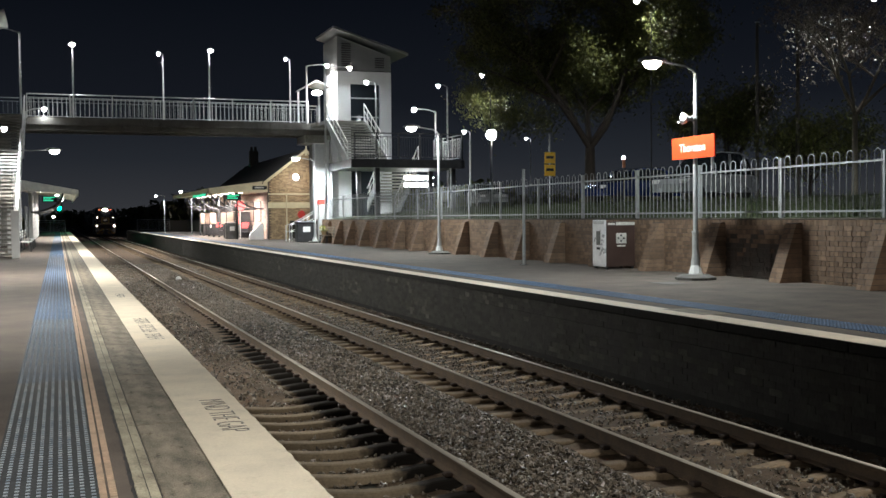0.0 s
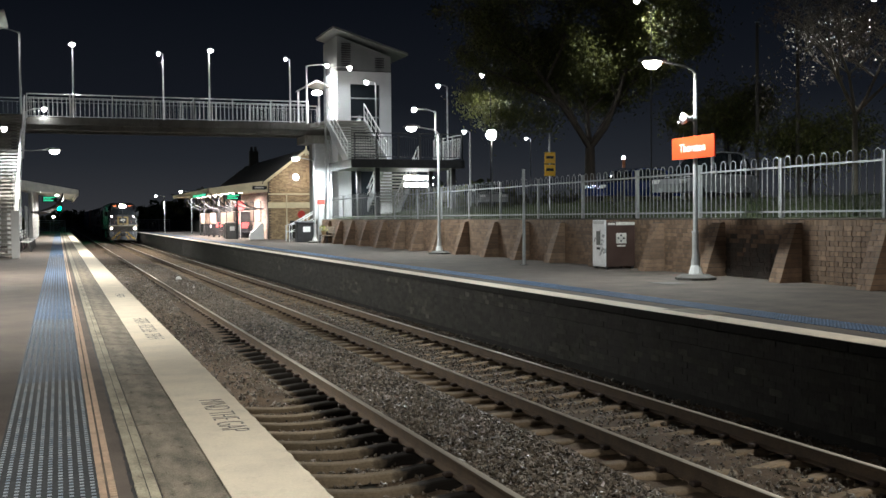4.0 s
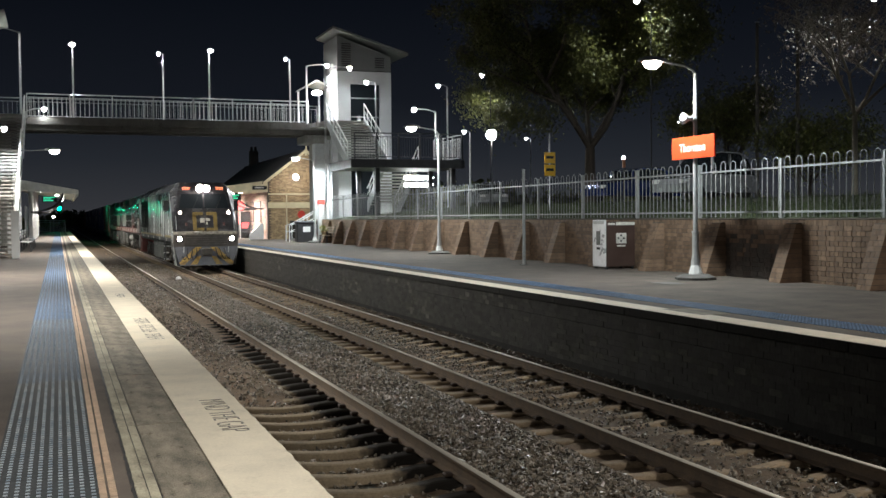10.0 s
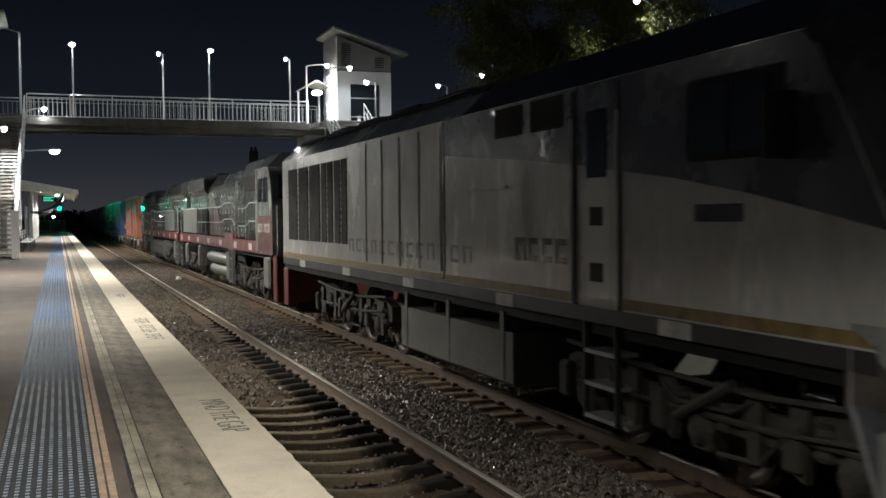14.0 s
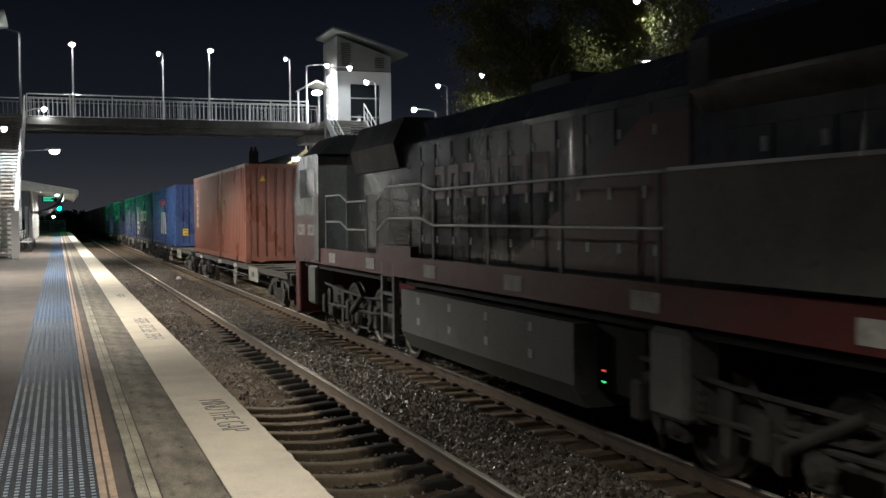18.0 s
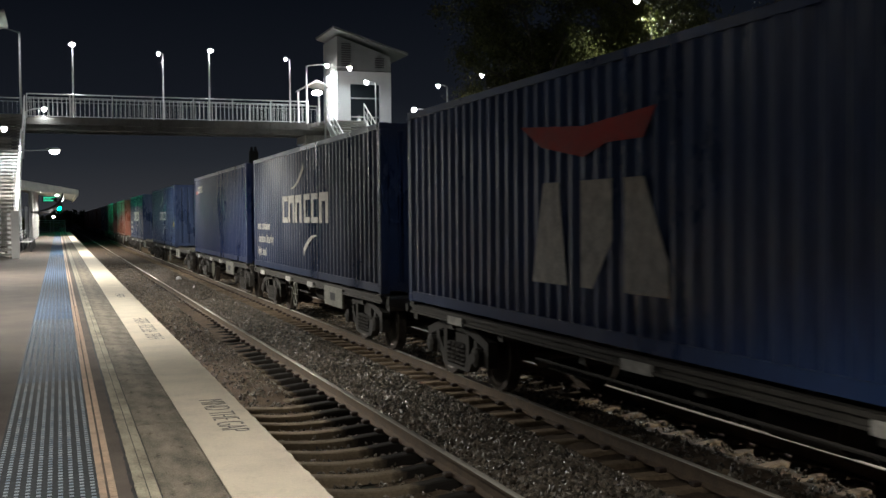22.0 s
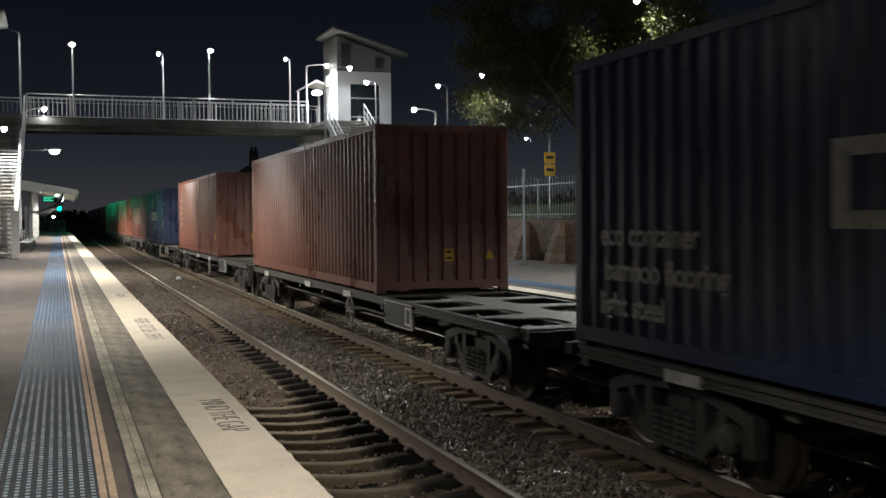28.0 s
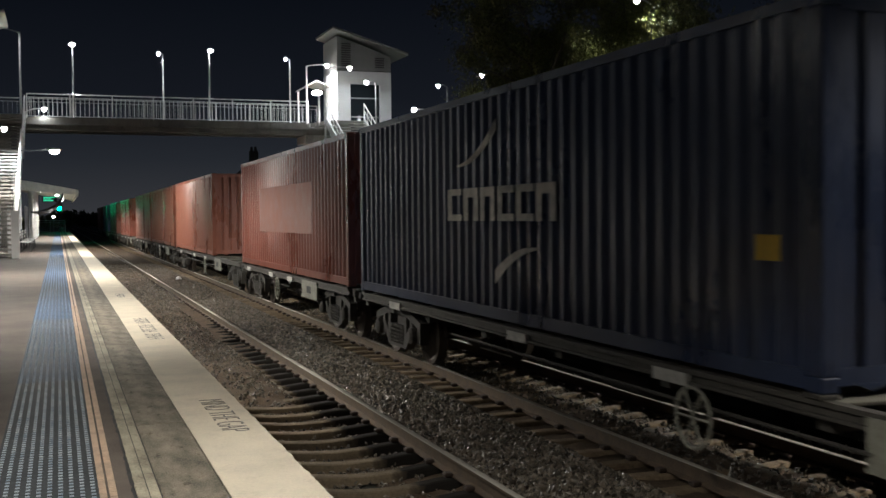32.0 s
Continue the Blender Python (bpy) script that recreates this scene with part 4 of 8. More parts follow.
def bench(x, y, rz, label="dark slatted platform bench", m=None, seats=4):
    b = thing("bench", label, "bench", (x, y, 0), "platform benches")
    b.rotation_euler[2] = rz
    for i in range(5):
        part("seat_slat", box(B(), -0.9, 0.9, -0.22 + i * 0.1, -0.14 + i * 0.1, 0.42, 0.45, 0.005), m or M_DARKSTEEL, b)
    for i in range(3):
        part("back_slat", box(B(), -0.9, 0.9, 0.26, 0.29, 0.55 + i * 0.13, 0.65 + i * 0.13, 0.005), m or M_DARKSTEEL, b)
    for x2 in (-0.7, 0.7):
        part("leg", tube(B(), [(x2, -0.2, 0), (x2, -0.16, 0.42), (x2, 0.22, 0.42), (x2, 0.31, 0.95)], 0.025, 6), M_DARKSTEEL, b)
        part("leg", rod(B(), (x2, 0.22, 0), (x2, 0.22, 0.42), 0.025, 6), M_DARKSTEEL, b)
    return b


for y in (74.2, 79.8, 85.4):
    bench(12.35, y, -math.pi / 2)
for k, y in enumerate((72.6, 75.4, 81.0, 83.8, 86.6)):
    nb = thing("notice_board", "lit poster case on short posts on the platform", "notice board", (11.0, y, 0), "poster cases")
    part("case", box(B(), -0.27, 0.27, -0.05, 0.05, 0.95, 1.85, 0.01), M_DARKSTEEL, nb)
    part("poster", box(B(), -0.22, 0.22, -0.056, -0.05, 1.0, 1.8), M_POSTER, nb, "tan and pink poster")
    part("post", box(B(), -0.04, 0.04, -0.03, 0.03, 0, 0.95), M_DARKSTEEL, nb)


M_GREYBIN = mat("grey_bin_paint", (0.11, 0.108, 0.104), 0.5, vary=0.2, scale=3, fine=30, bump=0.04)


def bin_box(x, y, w, d, h, m, label, notice=True):
    b = thing("bin", label, "bin", (x, y, 0), "bins")
    part("body", box(B(), -w / 2, w / 2, -d / 2, d / 2, 0.03, h * 0.86, 0.03), m, b)
    part("hood", box(B(), -w / 2 - 0.02, w / 2 + 0.02, -d / 2 - 0.02, d / 2 + 0.02, h * 0.86, h, 0.05), m, b)
    if notice:
        part("notice", box(B(), -w * 0.2, w * 0.2, -d / 2 - 0.006, -d / 2, h * 0.5, h * 0.75), M_WHITE, b, "white notice")
    return b


bin_box(11.9, 78.0, 0.7, 0.6, 1.25, M_DARKSTEEL, "dark litter bin on the lit platform")
bin_box(10.9, 71.4, 0.8, 0.6, 1.15, M_GREYBIN, "pale grey litter bin under the canopy")
bin_box(11.9, 90.0, 0.7, 0.6, 1.25, M_DARKSTEEL, "dark litter bin on the lit platform")
for y, red in ((75.6, True), (83.0, True), (88.6, True)):
    vm = thing("vending_machine", "dark vending machine with a lit red front", "vending machine", (12.45, y, 0), "vending machines")
    part("cabinet", box(B(), -0.35, 0.35, -0.45, 0.45, 0.03, 1.85, 0.02), M_DARKSTEEL, vm)
    part("lit_panel", box(B(), -0.36, -0.35, -0.35, 0.35, 1.0, 1.75), M_RED_SIGN, vm, "glowing red panel")
    part("end_panel", box(B(), -0.25, 0.25, -0.458, -0.45, 0.7, 1.1), M_RED_SIGN, vm)
    part("slot", box(B(), -0.365, -0.35, -0.3, 0.3, 0.3, 0.5), M_BLACK, vm)
rs = thing("round_sign", "round red sign on a post", "sign", (12.0, 74.6, 0))
part("post", rod(B(), (0, 0, 0), (0, 0, 2.3), 0.03, 6), M_GALV, rs)
part("disc", turned(B(), [(0.34, -0.03), (0.34, 0.0)], (0, -0.03, 2.3), 18, "y"), M_RED_SIGN, rs, "lit red disc")
wp = thing("ticket_reader", "white slanted ticket reader box on the platform", "ticket machine", (12.35, 69.6, 0))
part("body", prism(B(), [(-0.55, 0), (0.35, 0), (0.35, 1.05), (0.2, 1.05), (-0.55, 0.35)], "y", -0.15, 0.15), M_WHITE, wp)

# platform end near the tower: cabinets, help post, steps to the street
bin_box(13.05, 58.5, 1.05, 0.7, 1.2, M_DARKSTEEL, "dark grey double litter bin with a white notice")
hp = thing("help_post", "grey steel information post with a red top", "help point", (14.05, 58.9, 0))
part("column", box(B(), -0.17, 0.17, -0.15, 0.15, 0, 2.15, 0.02), M_GALV, hp)
part("head", box(B(), -0.2, 0.2, -0.18, 0.18, 2.15, 2.42, 0.02), M_REDPAINT, hp, "red head")
sr = thing("handrail", "white steel handrails beside the platform steps", "handrail", (0, 0, 0))
for y in (61.4, 62.4):
    bm = tube(B(), [(12.75, y, 0.0), (12.75, y, 0.95), (13.1, y, 1.05), (15.3, y, 2.25), (15.6, y, 2.25)], 0.03, 6)
    part("rail", bm, M_WHITE, sr)
    part("rail", tube(B(), [(12.75, y, 0.55), (13.1, y, 0.62), (15.3, y, 1.82)], 0.022, 6), M_WHITE, sr)
    for k in range(4):
        x = 13.1 + k * 0.72
        part("post", rod(B(), (x, y, 0.0), (x, y, 1.05 + (x - 13.1) * 0.545), 0.022, 6), M_WHITE, sr)
st = thing("platform_steps", "concrete steps from the platform to the street", "steps")
for k in range(7):
    part("step", box(B(), 13.1 + k * 0.31, 15.6, 61.3, 62.5, k * 0.17, (k + 1) * 0.17), M_CONCRETE, st)
rl = thing("round_sign", "red round notice on the brick gable", "sign", (15.12, 68.93, 1.62))
part("disc", turned(B(), [(0.26, -0.02), (0.26, 0.0)], (0, 0, 0), 18, "y"), M_REDPAINT, rl)
bench(13.55, 55.6, -math.pi / 2, "worn timber bench with a planter by the brick wall", mat("grey_timber", (0.22, 0.17, 0.12), 0.8, vary=0.3, scale=8))
pt = thing("planter", "small pot with a yellow flowering plant", "plant", (13.55, 56.2, 0.452))
part("pot", turned(B(), [(0.10, 0), (0.14, 0.2)], n=10), M_TANBRICK, pt)
bm = B()
rg = random.Random(3)
for k in range(70):
    a, r, h = rg.uniform(0, 6.28), rg.uniform(0, 0.24), rg.uniform(0.2, 0.5)
    c = Vector((r * math.cos(a), r * math.sin(a), h))
    d = Vector((rg.uniform(-1, 1), rg.uniform(-1, 1), rg.uniform(-0.3, 1))).normalized() * 0.07
    e = d.orthogonal().normalized() * 0.03
    bm.faces.new([bm.verts.new(c - d), bm.verts.new(c + e), bm.verts.new(c + d), bm.verts.new(c - e)])
part("foliage", bm, mat("planter_leaf", (0.22, 0.22, 0.03), 0.6, vary=0.5, scale=20), pt)

# ---------------------------------------------------------------- near platform shelter and platform end
NC = thing("platform_canopy", "pale steel platform shelter roof on posts", "canopy")
bm = prism(B(), [(-2.9, 3.86), (1.15, 3.10), (1.15, 3.22), (-2.9, 3.98)], "y", 70.0, 100.0)
part("roof", bm, M_ROOFLIGHT, NC)
bm = prism(B(), [(-2.9, 3.30), (0.55, 3.02), (1.22, 2.98), (1.22, 3.26), (-2.9, 4.02)], "y", 69.9, 70.0)
part("end_fascia", bm, M_ROOFLIGHT, NC, "pale end fascia")
part("fascia", box(B(), 1.15, 1.22, 70.0, 100.0, 2.92, 3.24), M_ROOFLIGHT, NC)
for k in range(7):
    y = 71.0 + k * 4.6
    part("post", box(B(), -1.75, -1.6, y - 0.07, y + 0.07, 0, 3.6), M_GALV, NC)
    arc = [(-1.6 + 1.9 * math.sin(a), y, 1.9 + 1.25 * (1 - math.cos(a))) for a in np.linspace(0, math.pi / 2, 8)]
    part("bracket", tube(B(), arc, 0.05, 6), M_DARKSTEEL, NC)
for k, (x, y) in enumerate(((-1.05, 74.0), (-0.05, 79.0), (0.3, 93.0))):
    part("ceiling_lamp", turned(B(), [(0.05, 0.0), (0.13, -0.03), (0.11, -0.12), (0.03, -0.15)], (x, y, 3.28 - 0.19 * (x + 0.5)), 10), M_TUBE, NC, "small lit ceiling lamp", smooth=True)
for y in (77, 85, 93):
    shine((-0.5, y, 3.0), 1500, 0.4, cone=172)
sg = part("display_board", box(B(), -0.95, -0.05, 72.8, 73.0, 2.55, 2.92, 0.02), M_BLACK, NC, "dark display box")
for k, w in enumerate((0.7, 0.5, 0.6)):
    part("text_bar", box(B(), -0.88, -0.88 + w, 72.785, 72.8, 2.82 - k * 0.1, 2.88 - k * 0.1), M_GREEN_SIGN, sg, "glowing green line of text")
for y in (50.5, 54.5, 58.5):
    bench(-1.0 - 0.35, y, math.pi / 2, "white metal bench on the near platform", M_WHITE)
bk = thing("notice_board", "pale notice panel on posts", "notice board", (-1.75, 66.0, 0))
part("panel", box(B(), -0.05, 0.05, -1.6, 1.6, 0.6, 2.2, 0.01), M_GREYWALL, bk)
for y in (-1.5, 1.5):
    part("post", box(B(), -0.05, 0.05, y - 0.05, y + 0.05, 0, 0.6), M_GALV, bk)

for name, x0, x1, y in (("fence", -2.4, 0.7, 124.5), ("fence", 9.1, 13.0, 135.0)):
    fe = thing("fence", "pale upright-bar fence across the platform end", "fence")
    railing(fe, (x0, y, 0), (x1, y, 0), 1.35, 1.5, 0.12, M_WHITE, each=False)

sgl = thing("railway_signal", "railway signal showing a green light", "signal", (0.12, 127.9, -1.1))
part("mast", rod(B(), (0, 0.15, 0), (0, 0.15, 4.4), 0.07, 8), M_DARKSTEEL, sgl)
part("head", box(B(), -0.28, 0.28, 0, 0.12, 3.3, 4.6, 0.03), M_BLACK, sgl)
part("lens", turned(B(), [(0.20, -0.01), (0.16, -0.05), (0.03, -0.07)], (-0.02, 0, 3.83), 14, "y"), glow("green_signal", (0.0, 1.0, 0.42), 160.0), sgl, "bright green lens")
part("hood", prism(B(), [(-0.2, 4.03), (0.2, 4.03), (0.17, 4.08), (-0.17, 4.08)], "y", -0.25, 0.0), M_BLACK, sgl)
sgl2 = thing("railway_signal", "small white marker light below the signal", "signal", (-0.5, 125.6, 0))
part("post", rod(B(), (0, 0, 0), (0, 0, 1.7), 0.04, 6), M_GALV, sgl2)
part("lens", turned(B(), [(0.14, -0.01), (0.04, -0.05)], (0, -0.05, 1.75), 10, "y"), M_LAMP_FAR, sgl2)

# near lift tower, mostly out of view
NT = thing("lift_tower", "white lift tower above the near stair", "lift tower")
part("shaft", box(B(), -6.2, -2.9, 57.8, 61.2, 0, 10.4, 0.02), M_GREYWALL, NT)
part("roof", prism(B(), [(-6.8, 10.5), (-2.35, 11.8), (-2.35, 11.92), (-6.8, 10.62)], "y", 57.2, 61.9), M_ROOFLIGHT, NT)
for k in range(6):
    part("louvre", box(B(), -2.9, -2.88, 58.5, 60.5, 9.0 + k * 0.2, 9.12 + k * 0.2), M_DARKSTEEL, NT)


def arm_lamp(base, top, head, lens, watts, label="lamp post with a lit white lantern", size=0.11, cone=165, steel=None):
    """A post from base to top with an arm to the head."""
    lamp = thing("street_lamp", label, "street lamp", base, "street lamps")
    b = Vector(base)
    t, h = Vector(top) - b, Vector(head) - b
    part("pole", rod(B(), (0, 0, 0), t, 0.06 if steel is None else 0.035, 8, 0.045 if steel is None else 0.025), steel or M_GALV, lamp)
    if (h - t).length > 0.25:
        part("arm", tube(B(), [t, t.lerp(h, 0.4) + Vector((0, 0, 0.06)), h], 0.028, 6), M_GALV, lamp)
    bm = turned(B(), [(size * 0.3, 0.12), (size * 0.9, 0.06), (size * 1.03, 0.0)], n=10)
    for v in bm.verts:
        v.co.x *= 1.2
    part("lantern_housing", bm, M_GALV, lamp).location = h
    bm = turned(B(), [(size, 0), (size * 0.95, -0.08), (size * 0.65, -0.16), (size * 0.2, -0.20)], n=12)
    for v in bm.verts:
        v.co.x *= 1.15
    part("lantern_glass", bm, lens, lamp, "glowing lantern", smooth=True).location = h
    if watts:
        shine(Vector(head) - Vector((0, 0, 0.34)), watts, cone=cone, colour=(0.90, 0.97, 1.0))
    return lamp


# lamps on the bridge ends, tower and stairs
arm_lamp((-1.75, 60.3, DECK), (-1.75, 60.3, 11.3), (-3.4, 60.3, 11.6), M_LAMP_FAR, 260, cone=178)
arm_lamp((-1.55, 61.8, DECK), (-1.55, 61.8, 7.3), (-0.62, 61.7, 7.5), M_LAMP, 60, "bracket lamp on the bridge end, lit")
arm_lamp((-2.9, 50.4, 3.4), (-2.9, 50.4, 5.3), (-2.16, 50.0, 5.45), M_LAMP, 800, "lamp over the stair, lit", cone=178)
arm_lamp((13.95, 61.7, DECK), (13.95, 61.7, 10.35), (15.2, 61.7, 10.5), M_LAMP, 500, "lamp post at the bridge end, lit")
arm_lamp((14.2, 58.2, 4.38), (14.2, 58.2, 9.75), (15.65, 58.2, 9.9), M_LAMP, 170, "lamp post beside the lift tower, lit", cone=175)
arm_lamp((17.0, 57.6, 4.38), (17.0, 57.6, 9.0), (16.45, 57.6, 9.05), M_LAMP_FAR, 60, "lamp post on the landing, lit")
arm_lamp((19.1, 53.5, 4.38), (19.1, 53.5, 7.0), (17.9, 53.5, 7.15), M_LAMP, 400, "lamp post on the landing, lit", cone=177)
bm = turned(B(), [(0.05, 0), (0.28, -0.08), (0.3, -0.2), (0.1, -0.3)], n=12)
bl = thing("bulkhead_lamp", "lit bulkhead lamp under the bridge-end roof", "lamp", (14.55, 61.6, 8.95))
part("glass", bm, M_LAMP, bl)
shine((14.55, 61.5, 8.6), 500, 0.2, cone=175, colour=(0.90, 0.97, 1.0))
rf = thing("bridge_shelter", "small pale shelter roof at the bridge end", "shelter")
part("roof", prism(B(), [(13.9, 9.20), (14.62, 9.62), (15.45, 9.30), (15.45, 9.22), (14.62, 9.50), (13.9, 9.12)], "y", 62.0, 64.5), M_ROOF, rf)
for x in (14.0, 15.3):
    part("post", box(B(), x - 0.05, x + 0.05, 64.2, 64.3, DECK, 9.15), M_GALV, rf)
# louvred service duct and pipes beside the tower
du = thing("service_duct", "grey louvred duct and pipes beside the lift tower", "duct")
part("casing", box(B(), 13.75, 14.35, 58.9, 59.6, 1.3, 5.6, 0.01), M_GALV, du)
for k in range(26):
    part("slat", box(B(), 13.72, 14.36, 58.86, 58.9, 1.5 + k * 0.155, 1.58 + k * 0.155), M_GREYWALL, du)
for x in (14.42, 14.6):
    part("pipe", rod(B(), (x, 58.6, 1.25), (x, 58.6, 5.8), 0.07, 8), M_GREYWALL, du)
tl = thing("light_fitting", "bright white fluorescent fittings under the landing", "light fitting")
for z in (3.22, 3.62):
    part("tube", box(B(), 18.45, 20.2, 57.0, 57.08, z - 0.12, z + 0.12, 0.03), M_TUBE, tl)
part("bracket", box(B(), 19.2, 19.3, 57.08, 57.14, 3.0, 3.95), M_DARKSTEEL, tl)
shine((17.0, 55.0, 3.8), 600, 0.5, cone=170, colour=(0.90, 0.98, 1.0))
shine((15.0, 56.9, 3.7), 900, 0.4, cone=175, colour=(0.90, 0.98, 1.0))

# ---------------------------------------------------------------- furniture of the far platform
ns = thing("station_sign", "orange-red station name board on the lamp pole", "sign", (12.66, 19.25, 2.81))
M_ORANGE_SIGN = mat("orange_red_enamel", (0.70, 0.055, 0.014), 0.4, vary=0.06, scale=2, fine=20, bump=0.02)
part("board", box(B(), -0.02, 0.02, -0.80, 0.80, -0.235, 0.235, 0.006), M_ORANGE_SIGN, ns)


def lettering(text, size, m, parent, matrix, label="", name="lettering", thin=0.0):
    cu = bpy.data.curves.new(name, "FONT")
    cu.body, cu.size, cu.extrude, cu.align_x, cu.align_y = text, size, 0.002, "CENTER", "CENTER"
    cu.offset = thin
    tmp = bpy.data.objects.new(name, cu)
    scene.collection.objects.link(tmp)
    me = bpy.data.meshes.new_from_object(tmp)
    bpy.data.objects.remove(tmp)
    me.materials.append(m)
    ob = new(name, me)
    ob.parent = parent
    ob.matrix_basis = matrix
    return tagged(ob, label)


lettering("Thornton", 0.25, M_WHITE, ns, Matrix.Translation((-0.024, 0, -0.01)) @ Euler((radians(90), 0, radians(-90))).to_matrix().to_4x4(), "white name lettering")
part("clamp", box(B(), 0.02, 0.09, -0.06, 0.06, -0.2, -0.14), M_GALV, ns)
part("clamp", box(B(), 0.02, 0.09, -0.06, 0.06, 0.14, 0.2), M_GALV, ns)
hs = thing("loudspeaker", "white horn loudspeaker on the lamp pole", "loudspeaker", (12.68, 19.3, 3.42))
bm = turned(B(), [(0.13, -0.24), (0.10, -0.18), (0.05, -0.08), (0.045, 0.0)], n=14, axis="x")
part("horn", bm, M_WHITE, hs, smooth=True)
part("driver", turned(B(), [(0.06, 0.0), (0.06, 0.07)], n=10, axis="x"), M_GALV, hs)
part("bracket", box(B(), 0.02, 0.06, -0.02, 0.02, -0.1, 0.1), M_GALV, hs)

M_BROWNSTEEL = mat("dark_brown_cabinet", (0.050, 0.028, 0.022), 0.5, vary=0.25, scale=3, fine=30, bump=0.04)
M_STAINLESS = mat("stainless_front", (0.74, 0.75, 0.76), 0.32, metal=0.45, vary=0.15, scale=3, fine=20, bump=0.1)
tm = thing("ticket_machine", "dark brown ticket machine with a stainless steel front", "ticket machine", (13.2, 24.05, 0))
part("cabinet", box(B(), 0.02, 0.86, 0.0, 0.68, 0.06, 1.22, 0.012), M_BROWNSTEEL, tm)
part("front_door", box(B(), -0.02, 0.02, 0.0, 0.68, 0.06, 1.27, 0.01), M_STAINLESS, tm, "stainless steel front")
part("top_strip", box(B(), -0.03, -0.02, 0.06, 0.62, 1.16, 1.24), M_GALV, tm)
part("screen", box(B(), -0.027, -0.02, 0.24, 0.46, 0.62, 0.98, 0.004), M_TANK, tm, "grey screen panel")
part("slot", box(B(), -0.027, -0.02, 0.26, 0.44, 0.5, 0.56), M_BLACK, tm)
part("hood_strip", box(B(), 0.30, 0.84, -0.012, 0.0, 1.13, 1.21), M_LOGO, tm, "pale strip with unreadable print")
part("text_bar", box(B(), 0.06, 0.27, -0.008, 0.0, 1.14, 1.19), M_LOGO, tm)
part("sticker", box(B(), 0.30, 0.60, -0.008, 0.0, 0.66, 0.93), M_LOGO, tm, "pale square sticker")
for i in range(3):
    for j in range(3):
        if (i + j) % 2:
            part("sticker_block", box(B(), 0.34 + i * 0.08, 0.39 + i * 0.08, -0.011, -0.008, 0.70 + j * 0.07, 0.75 + j * 0.07), M_DARKSTEEL, tm)
part("text_bar", box(B(), 0.33, 0.57, -0.008, 0.0, 0.58, 0.62), M_LOGO, tm)
for x, y in ((0.05, 0.05), (0.8, 0.05), (0.05, 0.62), (0.8, 0.62)):
    part("foot", box(B(), x - 0.03, x + 0.03, y - 0.03, y + 0.03, 0, 0.06), M_BLACK, tm)

pp = thing("post", "plain grey steel post on the platform", "post", (12.42, 27.4, 0))
part("tube", rod(B(), (0, 0, 0), (0, 0, 2.72), 0.045, 10), M_DULLGALV, pp)
part("foot_plate", box(B(), -0.1, 0.1, -0.1, 0.1, 0, 0.012), M_DARKSTEEL, pp)

# words on the platform edge, read facing the track
M_STENCIL = mat("worn_black_stencil", (0.17, 0.16, 0.14), 0.8, vary=0.6, scale=14, fine=60)
lettering("MIND THE GAP", 0.175, M_STENCIL, NEAR, Matrix.Translation((1.055, 7.52, 0.0055)) @ Euler((0, 0, radians(-90))).to_matrix().to_4x4() @ Matrix.Diagonal((1.08, 1.55, 1, 1)), "worn dark stencilled words", thin=-0.004)


def stencil_bars(y_from, count, pitch, x0, x1, skip=()):
    """Worn words that cannot be read: thin upright strokes with a cross stroke, letter by letter."""
    rg = random.Random(17)
    for k in range(count):
        if k in skip:
            continue
        y = y_from - k * pitch
        w = pitch * 0.62
        bm = B()
        box(bm, x0, x1, y - w, y - w + 0.018, 0.003, 0.0055)
        if rg.random() < 0.75:
            box(bm, x0, x1, y - 0.018, y, 0.003, 0.0055)
        for at in rg.sample((x0, (x0 + x1) / 2 - 0.012, x1 - 0.024), 2):
            box(bm, at, at + 0.024, y - w + 0.02, y - 0.02, 0.003, 0.0056)
        part("text_bar", bm, M_STENCIL, NEAR, "worn unreadable stencil")


stencil_bars(15.3, 17, 0.165, 0.95, 1.13, (5, 12))
stencil_bars(20.4, 5, 0.165, 0.96, 1.10)


# ---------------------------------------------------------------- street side: verge, car park, cars, trees
def verge():
    verts, faces = [], []
    xs = np.linspace(14.45, 22, 24)
    ys = np.arange(4, 61.5, 0.5)
    for y in ys:
        for x in xs:
            z = 1.27 + 0.62 * (x - 14.45) / 7.5 + 0.06 * noise.noise((x * 0.9, y * 0.9, 0)) + 0.035 * noise.noise((x * 5, y * 5, 2))
            verts.append((x, y, z))
    n = len(xs)
    for j in range(len(ys) - 1):
        for i in range(n - 1):
            a = j * n + i
            faces.append((a, a + 1, a + n + 1, a + n))
    o = mesh_part("verge", verts, faces, M_GRASS)
    tagged(o, "rough grass bank between fence and car park", "grass", kind="structure")
    rng = np.random.default_rng(8)
    N = 16000
    x = 14.5 + rng.random(N) * 7
    y = 6 + rng.random(N) * 50
    z = 1.27 + 0.62 * (x - 14.45) / 7.5 + 0.02
    h = 0.06 + 0.20 * rng.random(N)
    a = rng.random(N) * 6.28
    w = 0.012
    b = rng.normal(size=(N, 2)) * 0.06
    P = np.stack([np.stack([x - w * np.cos(a), y - w * np.sin(a), z], 1), np.stack([x + w * np.cos(a), y + w * np.sin(a), z], 1),
                  np.stack([x + b[:, 0], y + b[:, 1], z + h], 1)], 1).reshape(-1, 3)
    f = np.arange(N * 3).reshape(-1, 3)
    tagged(mesh_part("grass", P, f, M_GRASS), "tufts of dark dry grass", "grass", kind="stuff")


verge()
slab("road", 22, 42, 0, 120, 1.80, 1.94, M_ROAD, "dark asphalt car park behind the verge", "road")

